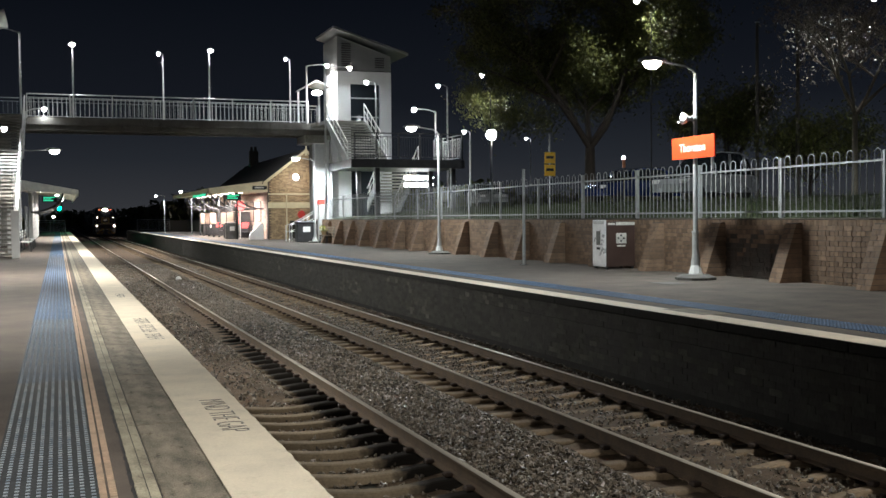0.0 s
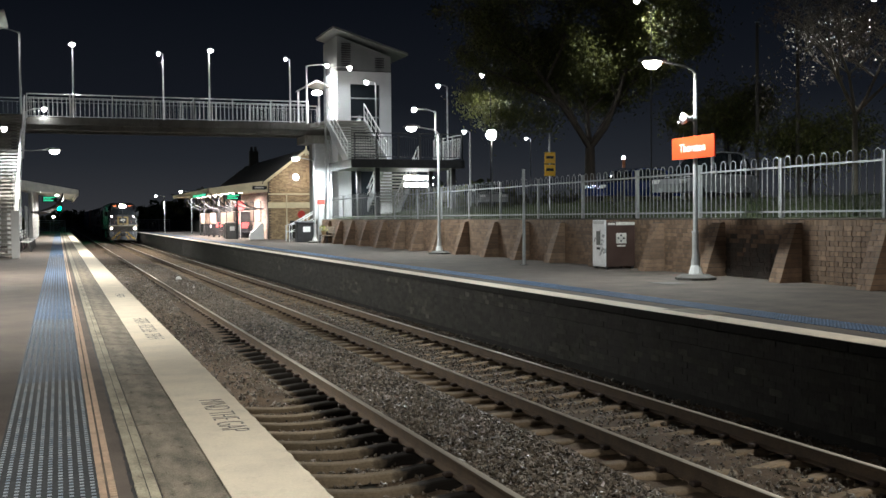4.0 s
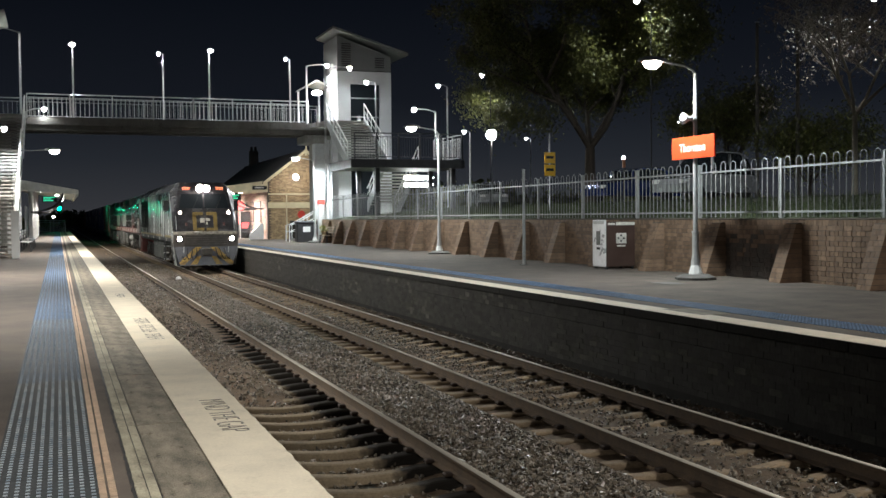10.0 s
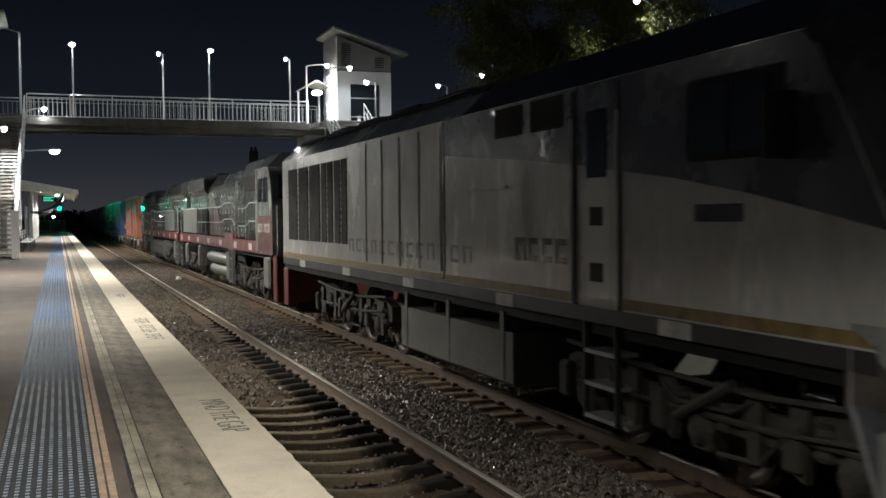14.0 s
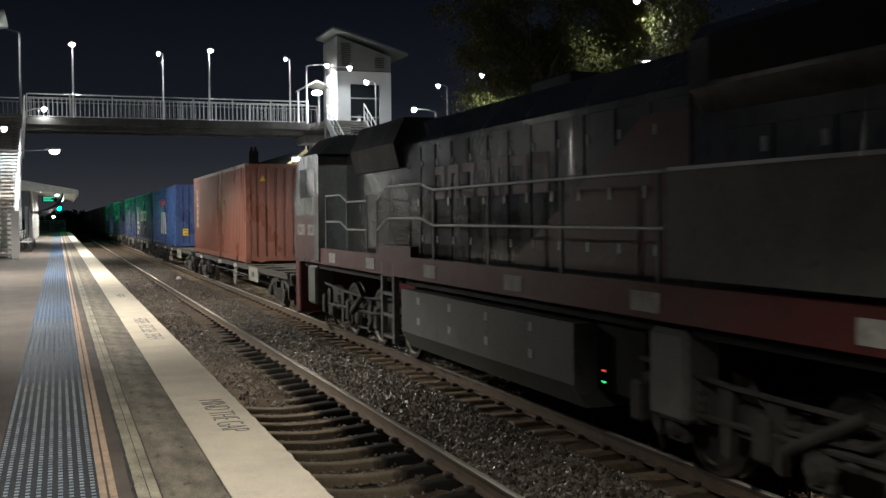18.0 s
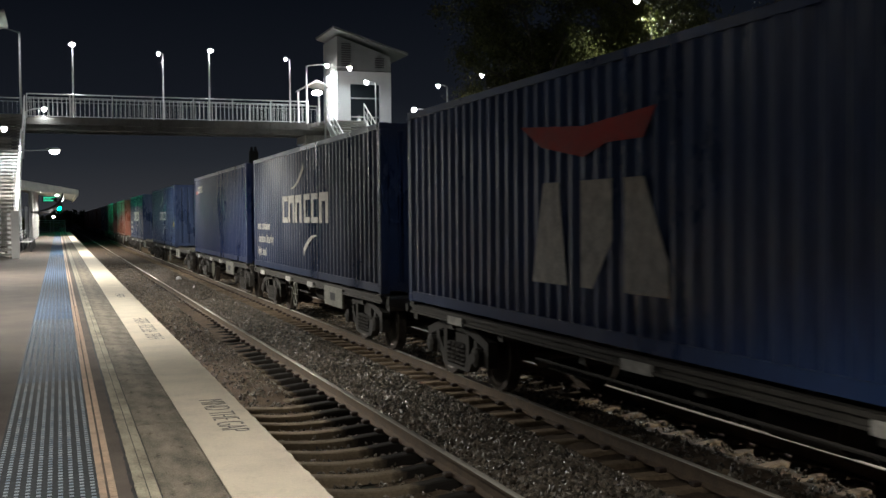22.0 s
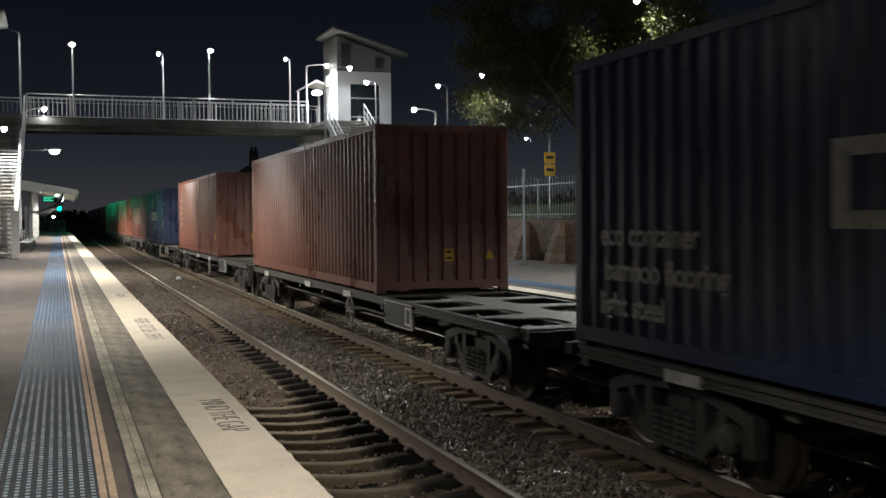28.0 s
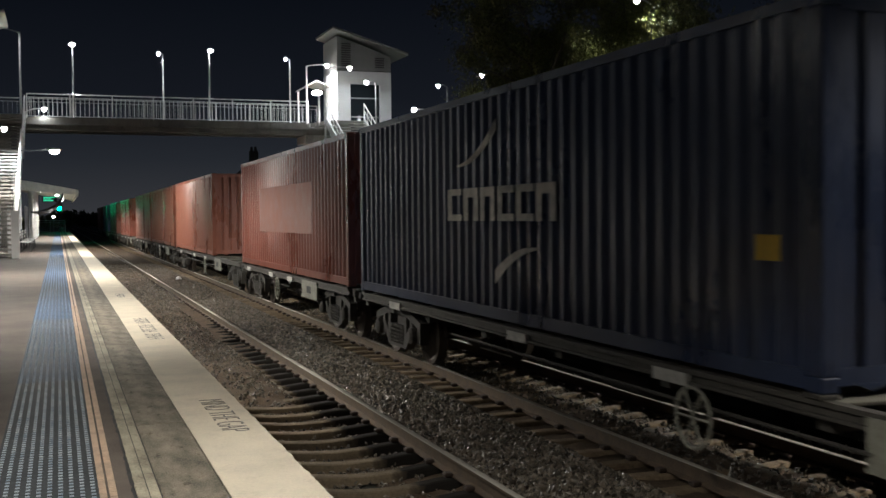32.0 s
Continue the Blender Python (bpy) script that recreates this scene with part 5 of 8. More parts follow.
M_CARWHITE = mat("silver_car_paint", (0.42, 0.43, 0.44), 0.25, metal=0.3, vary=0.06, scale=2, bump=0.0, coat=0.6)
M_CARBLUE = mat("dark_blue_car_paint", (0.02, 0.04, 0.16), 0.25, metal=0.3, vary=0.1, scale=2, bump=0.0, coat=0.6)


def car(x, y, rz, paint, label, high=1.55):
    c = thing("car", label, "car", (x, y, 1.94), "parked cars")
    c.rotation_euler[2] = rz
    w = 0.88
    bm = B()
    prism(bm, [(-2.2, 0.32), (-2.25, 0.62), (-2.1, 0.82), (-1.05, 0.98), (1.75, 1.0), (2.15, 0.92), (2.22, 0.5), (2.1, 0.3)], "y", -w, w)
    part("body", bm, paint, c)
    bm = B()
    lo = [(-1.15, 0.97), (1.95, 0.99)]
    pr = [(-1.1, 0.96), (-0.35, high - 0.06), (0.1, high), (1.2, high - 0.02), (1.75, high - 0.2), (2.0, 0.98)]
    a = [bm.verts.new((p[0], -w + 0.02 + (p[1] - 0.96) * 0.28, p[1])) for p in pr]
    b = [bm.verts.new((p[0], w - 0.02 - (p[1] - 0.96) * 0.28, p[1])) for p in pr]
    bm.faces.new(a)
    bm.faces.new(b[::-1])
    for i in range(len(pr)):
        bm.faces.new((a[i], b[i], b[(i + 1) % len(pr)], a[(i + 1) % len(pr)]))
    bmesh.ops.recalc_face_normals(bm, faces=bm.faces[:])
    part("cabin", bm, M_GLASS, c, "dark glazed cabin")
    bm = B()
    prism(bm, [(-0.42, high - 0.06), (0.08, high), (1.2, high - 0.015), (1.78, high - 0.2), (1.78, high - 0.16), (1.2, high + 0.035), (0.05, high + 0.045), (-0.46, high - 0.03)], "y", -w + 0.18, w - 0.18)
    part("roof_panel", bm, paint, c)
    for s in (-1, 1):
        for x0 in (-1.4, 1.4):
            bm = turned(B(), [(0.20, 0.0), (0.33, 0.02), (0.33, 0.2), (0.2, 0.22)], n=16, axis="y")
            wh = part("wheel", bm, M_BLACK, c)
            wh.location = (x0, s * (w - 0.1) - 0.1, 0.33)
        part("headlight", box(B(), -2.24, -2.05, *sorted((s * 0.5, s * 0.84)), 0.62, 0.78, 0.02), M_WHITE, c, "clear headlight")
        part("tail_light", box(B(), 2.1, 2.22, *sorted((s * 0.55, s * 0.86)), 0.72, 0.9, 0.02), M_REDPAINT, c, "red tail light")
        part("mirror", box(B(), -0.75, -0.6, *sorted((s * (w - 0.02), s * (w + 0.16))), 0.98, 1.12, 0.02), paint, c)
        for x0, x1 in ((0.45, 0.5), (-0.62, -0.55), (1.35, 1.42)):
            part("pillar", prism(B(), [(x0, 0.98), (x1, 0.98), (x1, high - 0.05), (x0, high - 0.05)], "y", *sorted((s * (w - 0.16), s * (w - 0.06)))), paint, c)
    return c


car(24.0, 35.6, radians(18), M_CARWHITE, "silver hatchback parked behind the fence", 1.85)
car(24.5, 42.2, radians(10), M_CARBLUE, "dark blue car parked behind the fence", 1.5)
car(25.5, 62.0, radians(80), M_CARWHITE, "pale car parked behind the fence", 1.5)
bo = thing("bollard_lamp", "short orange and white lit bollard", "bollard", (20.5, 35.9, 1.8))
part("post", rod(B(), (0, 0, 0), (0, 0, 1.42), 0.04, 8), M_DARKSTEEL, bo)
part("collar", rod(B(), (0, 0, 1.42), (0, 0, 1.75), 0.06, 8), mat("orange_plastic", (0.30, 0.10, 0.03), 0.5), bo, "orange collar")
part("cap", turned(B(), [(0.06, 1.75), (0.065, 1.81), (0.03, 1.86)], n=10), M_LAMP_FAR, bo)

# car park lamps and globes
arm_lamp((21.3, 57.6, 1.9), (21.3, 57.6, 8.9), (20.75, 57.6, 9.0), M_LAMP_FAR, 0)
arm_lamp((22.3, 56.6, 1.9), (22.3, 56.6, 6.2), (21.95, 56.6, 6.3), M_LAMP_FAR, 0)
arm_lamp((20.5, 49.2, 1.9), (20.5, 49.2, 8.4), (20.0, 49.05, 8.5), M_LAMP_FAR, 300, cone=176, steel=M_BLACK)
arm_lamp((21.6, 35.7, 1.9), (21.6, 35.7, 9.5), (20.8, 35.4, 9.6), M_LAMP_FAR, 320, cone=176, steel=M_BLACK)
arm_lamp((23.8, 25.6, 1.9), (23.8, 25.6, 7.8), (23.0, 25.4, 7.9), M_LAMP, 650, cone=174)
arm_lamp((36.0, 78.0, 1.9), (36.0, 78.0, 7.6), (35.6, 78.0, 7.7), M_LAMP_FAR, 0)
arm_lamp((40.0, 62.0, 1.9), (40.0, 62.0, 7.6), (39.5, 62.0, 7.7), M_LAMP_FAR, 0)
gl = thing("globe_lamp", "round white globe lamp on a post", "street lamp", (22.0, 52.7, 1.9))
part("post", rod(B(), (0, 0, 0), (0, 0, 3.6), 0.05, 8), M_GALV, gl)
part("globe", turned(B(), [(0.06, 3.58), (0.19, 3.64), (0.27, 3.76), (0.3, 3.88), (0.27, 4.0), (0.19, 4.12), (0.06, 4.18)], n=16), glow("globe_glass", (0.9, 0.94, 1.0), 14.0), gl, "glowing white globe", smooth=True)
shine((22.0, 52.7, 6.3), 120, 0.27, cone=178)
shine((22.0, 52.7, 5.2), 300, 0.27, cone=178, aim=(0, -0.4, 1))
M_YELLOW_SIGN = mat("yellow_sign_face", (0.95, 0.52, 0.02), 0.35, vary=0.08, scale=3, fine=20)
ys = thing("parking_sign", "two yellow sign panels on a post", "sign", (17.2, 35.6, 1.55))
part("post", rod(B(), (0, 0, 0), (0, 0, 2.9), 0.03, 6), M_GALV, ys)
for z in (1.32, 1.78):
    pnl = part("panel", box(B(), -0.22, 0.22, -0.035, -0.02, z, z + 0.42), M_YELLOW_SIGN, ys, "yellow panel")
    part("text_bar", box(B(), -0.15, 0.15, -0.039, -0.035, z + 0.18, z + 0.28), M_BLACK, pnl)
for x, y, h in ((27.0, 36.4, 7.3), (27.5, 34.5, 7.46)):
    pw = thing("power_pole", "tall slim dark pole behind the car park", "pole", (x, y, 1.9))
    part("shaft", rod(B(), (0, 0, 0), (0, 0, h), 0.09, 8, 0.06), mat("weathered_pole", (0.10, 0.09, 0.075), 0.85), pw)
    part("cap", box(B(), -0.07, 0.07, -0.07, 0.07, h, h + 0.05), M_GALV, pw)

M_BARK = mat("bark", (0.065, 0.052, 0.04), 0.9, vary=0.4, scale=5, fine=40, bump=0.6, stretch=(3, 3, 0.6))
M_PALEBARK = mat("pale_bark", (0.30, 0.26, 0.21), 0.85, vary=0.35, scale=5, fine=40, bump=0.4, stretch=(3, 3, 0.6))
M_LEAF = mat("olive_leaf", (0.11, 0.115, 0.028), 0.55, vary=0.4, scale=3, fine=20, bump=0.0, island=0.4)
M_LEAF_DRY = mat("dry_leaf", (0.19, 0.155, 0.115), 0.6, vary=0.4, scale=3, fine=20, bump=0.0, island=0.4)


def tree(x, y, z, height, spread, clumps, leaves, leaf, seed, label, bark=None, m=None, extra=(), lean=(0, 0), low=0.35, droop=0.4, drop_clump=0.85, girth=0.024):
    rng = random.Random(seed)
    nr = np.random.default_rng(seed)
    t = thing("tree", label, "tree", (x, y, z))
    bm = B()
    tips = []

    def limb(p, d, length, r, depth):
        pts = [p]
        cur = p.copy()
        dd = d.normalized()
        k = 4
        for i in range(k):
            dd = (dd + Vector((rng.uniform(-1, 1), rng.uniform(-1, 1), rng.uniform(-0.3, 0.6))) * 0.22).normalized()
            nxt = cur + dd * length / k
            rod(bm, cur, nxt, r * (1 - 0.45 * i / k), 6, r * (1 - 0.45 * (i + 1) / k))
            cur = nxt
            pts.append(cur.copy())
            if depth >= 1:
                tips.append(cur.copy())
        if depth < 3:
            for i in range(3 if depth else 5):
                a = rng.uniform(0, 6.28)
                side = Vector((math.cos(a), math.sin(a), rng.uniform(0.0, 0.7)))
                limb(rng.choice(pts[2:]), (dd * 0.45 + side).normalized(), length * rng.uniform(0.5, 0.75), r * 0.5, depth + 1)
        tips.append(cur.copy())

    h0 = height * low
    base = Vector((0, 0, 0))
    fork = Vector((lean[0], lean[1], h0))
    r0 = height * girth
    rod(bm, base, fork, r0, 10, r0 * 0.75)
    for k in range(5):
        a = k * 1.26 + rng.uniform(-0.4, 0.4)
        limb(fork, Vector((math.cos(a) * spread / height * 1.1, math.sin(a) * spread / height * 1.1, 0.75)), height * 0.42, r0 * 0.55, 0)
    part("trunk", bm, bark or M_BARK, t)
    # leaf clumps round the limb ends and inside an uneven crown
    cs = []
    for tp in tips:
        if rng.random() < drop_clump:
            cs.append(tp)
    while len(cs) < clumps:
        a, rr = rng.uniform(0, 6.28), spread * math.sqrt(rng.random()) * 0.95
        zz = h0 * 0.9 + (height - h0) * rng.random() ** 0.8
        k = 1 - abs((zz - h0) / (height - h0) - 0.45) ** 2 * 1.6
        cs.append(Vector((math.cos(a) * rr * k, math.sin(a) * rr * k, zz)))
    for ex, ey, ez in extra:
        for k in range(14):
            cs.append(Vector((ex - x + rng.gauss(0, 0.4), ey - y + rng.gauss(0, 0.4), ez - z + rng.gauss(0, 0.3))))
    cs = np.array([tuple(c) for c in cs])
    which = nr.integers(0, len(cs), leaves)
    rad = (0.25 + 0.55 * nr.random(len(cs)))[which]
    off = nr.normal(size=(leaves, 3)) * rad[:, None] * 0.55
    off[:, 2] -= droop * np.abs(nr.normal(size=leaves)) * rad
    c = cs[which] + off
    d = nr.normal(size=(leaves, 3))
    d[:, 2] -= 0.8
    d /= np.linalg.norm(d, axis=1, keepdims=True)
    e = np.cross(d, nr.normal(size=(leaves, 3)))
    e /= np.linalg.norm(e, axis=1, keepdims=True)
    s = leaf * (0.6 + 0.8 * nr.random((leaves, 1)))
    P = np.stack([c - d * s, c + e * s * 0.38, c + d * s, c - e * s * 0.38], 1).reshape(-1, 3)
    mesh_part("crown", P, np.arange(leaves * 4).reshape(-1, 4), m or M_LEAF, t)
    return t


tree(22.6, 42.6, 1.9, 11.5, 5.8, 330, 110000, 0.085, 11, "large olive-green tree behind the fence, lit at its edges", low=0.22,
     extra=((21.0, 53.3, 8.1), (21.0, 52.2, 7.75), (21.0, 51.2, 7.4), (21.0, 50.0, 7.0), (21.0, 48.6, 6.6), (20.6, 46.5, 6.2), (20.4, 44.0, 5.8), (20.5, 39.2, 8.9), (20.5, 37.9, 7.5),
            (22.0, 34.8, 9.0), (22.0, 33.2, 8.7), (22.0, 33.5, 8.05), (22.0, 34.4, 7.8), (22.3, 35.3, 8.3)))
tree(21.0, 23.9, 1.9, 6.2, 3.0, 40, 6500, 0.048, 12, "thin dry tree with pale branches behind the fence", M_PALEBARK, M_LEAF_DRY, low=0.36, droop=0.1, drop_clump=0.35, girth=0.015,
     extra=((21.0, 27.0, 5.85), (21.0, 25.9, 6.05), (21.0, 24.9, 6.1), (21.0, 27.5, 4.9), (21.0, 26.2, 6.6), (21.0, 23.2, 5.85)))
tree(29.0, 41.0, 1.9, 5.0, 3.0, 120, 14000, 0.08, 13, "dark green tree behind the car park")
tree(28.5, 35.0, 1.9, 4.2, 2.6, 90, 12000, 0.075, 15, "dark shrubby tree behind the fence", low=0.15)


def far_woods():
    rng = np.random.default_rng(21)
    n = 26000
    x = rng.uniform(-60, 120, n)
    y = rng.uniform(150, 260, n)
    hgt = (3.5 + 1.6 * np.sin(x * 0.13) + 1.0 * np.sin(x * 0.41 + 1) + 2 * rng.random(n)) * np.where(x < 20, 0.5, 1.0)
    keep = (x < -8) | (x > 14) | (y > 235)
    z = rng.random(n) ** 0.8 * hgt
    c = np.stack([x, y, z], 1)[keep]
    n = len(c)
    d = rng.normal(size=(n, 3))
    d /= np.linalg.norm(d, axis=1, keepdims=True)
    e = np.cross(d, rng.normal(size=(n, 3)))
    e /= np.linalg.norm(e, axis=1, keepdims=True)
    s = 0.5 + 0.6 * rng.random((n, 1))
    P = np.stack([c - d * s, c + e * s * 0.5, c + d * s, c - e * s * 0.5], 1).reshape(-1, 3)
    tagged(mesh_part("far_woods", P, np.arange(n * 4).reshape(-1, 4), M_LEAF), "dark woods beyond the station", "trees", kind="stuff")


far_woods()
arm_lamp((10.3, 112.0, 0.0), (10.3, 112.0, 3.75), (9.46, 112.0, 3.85), M_LAMP_FAR, 1200, "platform lamp beyond the station building, lit")
arm_lamp((11.4, 98.0, 0.0), (11.4, 98.0, 3.8), (10.46, 98.0, 3.9), M_LAMP_FAR, 1200, "platform lamp beyond the station building, lit")

# ---------------------------------------------------------------- containers
def steel_paint(name, colour, rough=0.33, dirt=0.6):
    return mat(name, colour, rough, spec=0.9, vary=0.22, scale=0.9, fine=14, bump=0.06, spots=dirt, stretch=(1, 1, 0.35))


PAINTS = {
    "rust_red": steel_paint("container_rust_red", (0.29, 0.10, 0.062)),
    "blue": steel_paint("container_blue", (0.030, 0.066, 0.190)),
    "dark_navy": steel_paint("container_dark_navy", (0.022, 0.038, 0.092)),
    "navy": steel_paint("container_navy", (0.022, 0.038, 0.115)),
    "brown_red": steel_paint("container_brown_red", (0.205, 0.074, 0.046)),
    "orange_red": steel_paint("container_orange_red", (0.22, 0.062, 0.039)),
}
CL, CW, CH = 12.192, 2.438, 2.896
cache = {}


def corrugated(length, depth, period, z0, z1, flip, flat=0.27, fold=0.5, back=0.77):
    """Folded sheet along y, proud face at x = 0, folds at +depth."""
    n = int(length / period)
    p = length / n
    pts = []
    for i in range(n):
        a = i * p
        pts += [(0.0, a), (0.0, a + flat * p), (depth, a + fold * p), (depth, a + back * p)]
    pts.append((0.0, length))
    v = []
    for z in (z0, z1):
        for x, y in pts:
            v.append((x * flip, y, z))
    k = len(pts)
    f = [(i, i + 1, k + i + 1, k + i) for i in range(k - 1)]
    return v, f


def container_meshes(colour):
    if colour in cache:
        return cache[colour]
    m = PAINTS[colour]
    out = []

    def keep(name, bm):
        me = bpy.data.meshes.new(name)
        bm.to_mesh(me)
        bm.free()
        me.materials.append(m)
        out.append((name, me, (0, 0, 0)))

    def keep_pd(name, v, f):
        me = bpy.data.meshes.new(name)
        me.from_pydata(v, [], f)
        me.materials.append(m)
        out.append((name, me, (0, 0, 0)))

    h = CW / 2
    v, f = corrugated(CL - 0.3, 0.045, 0.278, 0.15, CH - 0.10, 1, 0.26, 0.50, 0.76)
    keep_pd("side_wall", [(x - h + 0.012, y + 0.15, z) for x, y, z in v], f)
    v, f = corrugated(CL - 0.3, 0.045, 0.278, 0.15, CH - 0.10, -1, 0.26, 0.50, 0.76)
    keep_pd("side_wall", [(x + h - 0.012, y + 0.15, z) for x, y, z in v], f)
    v, f = corrugated(CW - 0.3, 0.045, 0.243, 0.16, CH - 0.10, 1, 0.62, 0.74, 0.88)
    keep_pd("end_wall", [(y - h + 0.15, x + 0.02, z) for x, y, z in v], f)
    keep_pd("end_wall", [(y - h + 0.15, CL - 0.02 - x, z) for x, y, z in v], f)
    keep("roof", box(B(), -h + 0.03, h - 0.03, 0.05, CL - 0.05, CH - 0.06, CH - 0.02))
    for sx in (-1, 1):
        keep("bottom_rail", box(B(), *sorted((sx * h, sx * (h - 0.06))), 0.16, CL - 0.16, 0.02, 0.16))
        keep("top_rail", box(B(), *sorted((sx * h, sx * (h - 0.06))), 0.16, CL - 0.16, CH - 0.10, CH - 0.01))
        for y0, y1 in ((0, 0.16), (CL - 0.16, CL)):
            keep("corner_post", box(B(), *sorted((sx * h, sx * (h - 0.16))), y0, y1, 0.118, CH - 0.118, 0.012))
            for z0, z1 in ((0, 0.118), (CH - 0.118, CH)):
                keep("corner_casting", box(B(), *sorted((sx * (h + 0.004), sx * (h - 0.16))), y0 - 0.004, y1 + 0.004, z0, z1, 0.01))
    for y in (0.01, CL - 0.05):
        keep("sill", box(B(), -h + 0.16, h - 0.16, y, y + 0.04, 0.05, 0.18))
        keep("header", box(B(), -h + 0.16, h - 0.16, y, y + 0.04, CH - 0.14, CH - 0.01))
    for x in (-0.75, 0.75):
        bm = B()
        prism(bm, [(x - 0.16, 0.06), (x + 0.16, 0.06), (x, 0.0)], "y", 0.0, 0.05)
        keep("tunnel_gusset", bm)
    cache[colour] = out
    return out


def flat_mark(name, c, pts, m, face, label=""):
    """A painted mark, 3 mm thick, on the side (outline in y, z) or the leading end (outline in x, z)."""
    bm = B()
    if face == "side":
        prism(bm, pts, "x", -CW / 2 + 0.006, -CW / 2 + 0.0105)
    else:
        prism(bm, pts, "y", 0.006, 0.014)
    return part(name, bm, m, c, label)


def rect(a, b, c, d):
    return [(a, c), (b, c), (b, d), (a, d)]


def swoosh(c, y0, y1, z0, z1, w, m, flip=1):
    up, dn = [], []
    for i in range(9):
        t = i / 8
        y = y0 + (y1 - y0) * t
        z = z0 + (z1 - z0) * (t ** 2 if flip > 0 else math.sqrt(t))
        ww = w * (0.15 + 0.85 * t)
        up.append((y, z + ww / 2))
        dn.append((y, z - ww / 2))
    flat_mark("logo_swoosh", c, up + dn[::-1], m, "side", "pale curved stroke of a logo")


def bracket(a, b, z0, z1, w=0.3, h=0.2):
    """A square bracket, open towards low y."""
    w, h = (b - a) * w, (z1 - z0) * h
    return [(b, z0), (a, z0), (a, z0 + h), (b - w, z0 + h), (b - w, z1 - h), (a, z1 - h), (a, z1), (b, z1)]


def gate(a, b, z0, z1, w=0.3, h=0.28):
    """Two uprights joined at the top."""
    w, h = (b - a) * w, (z1 - z0) * h
    return [(a, z0), (a + w, z0), (a + w, z1 - h), (b - w, z1 - h), (b - w, z0), (b, z0), (b, z1), (a, z1)]


def marks_swoosh(c, big=True, slogan=True):
    """Faded logo of a shipping line, kept to plain blocks and strokes; y grows towards the trailing end."""
    if big:
        z0, z1 = 1.19, 1.82
        spans = [(7.68, 8.28), (6.92, 7.60), (6.18, 6.84), (5.36, 5.94), (4.60, 5.20), (3.70, 4.48)]
    else:
        z0, z1 = 1.24, 1.67
        spans = [(7.15, 7.68), (6.55, 7.08), (6.0, 6.48), (5.42, 5.92), (4.86, 5.35), (4.28, 4.8)]
    for (a, b), shape in zip(spans, (bracket, gate, gate, bracket, bracket, gate)):
        flat_mark("logo_block", c, shape(a, b, z0, z1), M_LOGO, "side", "pale block of a logo")
    swoosh(c, 7.3, 5.95, 1.98, 2.44, 0.15, M_LOGO, 1)
    swoosh(c, 4.75, 6.0, 0.92, 0.54, 0.17, M_LOGO, 1)
    if slogan:
        for i, (w, words) in enumerate(((1.9, "eco container"), (2.35, "bamboo flooring"), (1.4, "light steel"))):
            lettering(words, 0.31, M_LOGO, c, Matrix.Translation((-CW / 2 + 0.009, 11.84 - w * 0.56, 1.10 - i * 0.34)) @ Euler((radians(90), 0, radians(-90))).to_matrix().to_4x4(), "pale painted words", thin=0.006)


def marks_blocks(c):
    """Three plain pale blocks under a red stripe."""
    for pts in ([(7.66, 0.55), (6.78, 0.55), (6.98, 1.66), (7.36, 1.66)],
                [(6.46, 0.55), (6.22, 0.55), (5.80, 1.05), (5.80, 1.66), (6.46, 1.66)],
                [(5.56, 0.55), (4.78, 0.55), (4.78, 0.86), (5.20, 1.66), (5.56, 1.66)]):
        flat_mark("logo_block", c, pts, M_LOGO, "side", "pale block of a logo")
    flat_mark("logo_stripe", c, [(7.97, 2.33), (7.4, 2.06), (6.4, 1.90), (5.9, 2.02), (5.2, 2.02), (4.98, 2.30), (6.4, 2.22)], M_LOGO_RED, "side", "red logo stripe")


def marks_end(c, stickers=(), number=None, triangle=None):
    for x0, x1, z0, z1 in stickers:
        st = flat_mark("caution_sticker", c, rect(x0, x1, z0, z1), M_STICKER, "end", "yellow caution sticker")
        k = 3 if x1 - x0 > 0.3 else 2
        for i in range(k):
            z = z1 - (i + 0.6) * (z1 - z0) / (k + 0.2)
            part("text_bar", prism(B(), rect(x0 + 0.03, x1 - 0.03, z - 0.018, z + 0.018), "y", 0.003, 0.0055), M_BLACK, st)
    if number:
        x, z1, z0 = number
        n = 11
        for i in range(n):
            z = z1 - i * (z1 - z0) / n
            flat_mark("number_bar", c, rect(x - 0.03, x + 0.03, z - 0.07, z), M_LOGO, "end", "pale bar of a worn number")
    if triangle:
        x, z = triangle
        flat_mark("warning_triangle", c, [(x - 0.09, z), (x + 0.09, z), (x, z + 0.17)], M_STICKER, "end", "yellow warning triangle")


def marks_column(c, y=11.1):
    for i in range(6):
        z = 2.48 - i * 0.26
        flat_mark("text_bar", c, rect(y - 0.18, y + 0.18, z - 0.20, z - 0.13), M_LOGO, "side", "worn white lettering block")
        flat_mark("text_bar", c, rect(y + 0.09, y + 0.18, z - 0.13, z - 0.02), M_LOGO, "side", "worn white lettering block")
        flat_mark("text_bar", c, rect(y - 0.18, y - 0.09, z - 0.13, z - 0.06), M_LOGO, "side", "worn white lettering block")


def container(colour, label):
    c = thing("shipping_container", label, "container", (FAR_X, 0, RAIL + 1.04), "containers on the train")
    for name, me, at in container_meshes(colour):
        o = new(name, me)
        o.parent = c
    return c


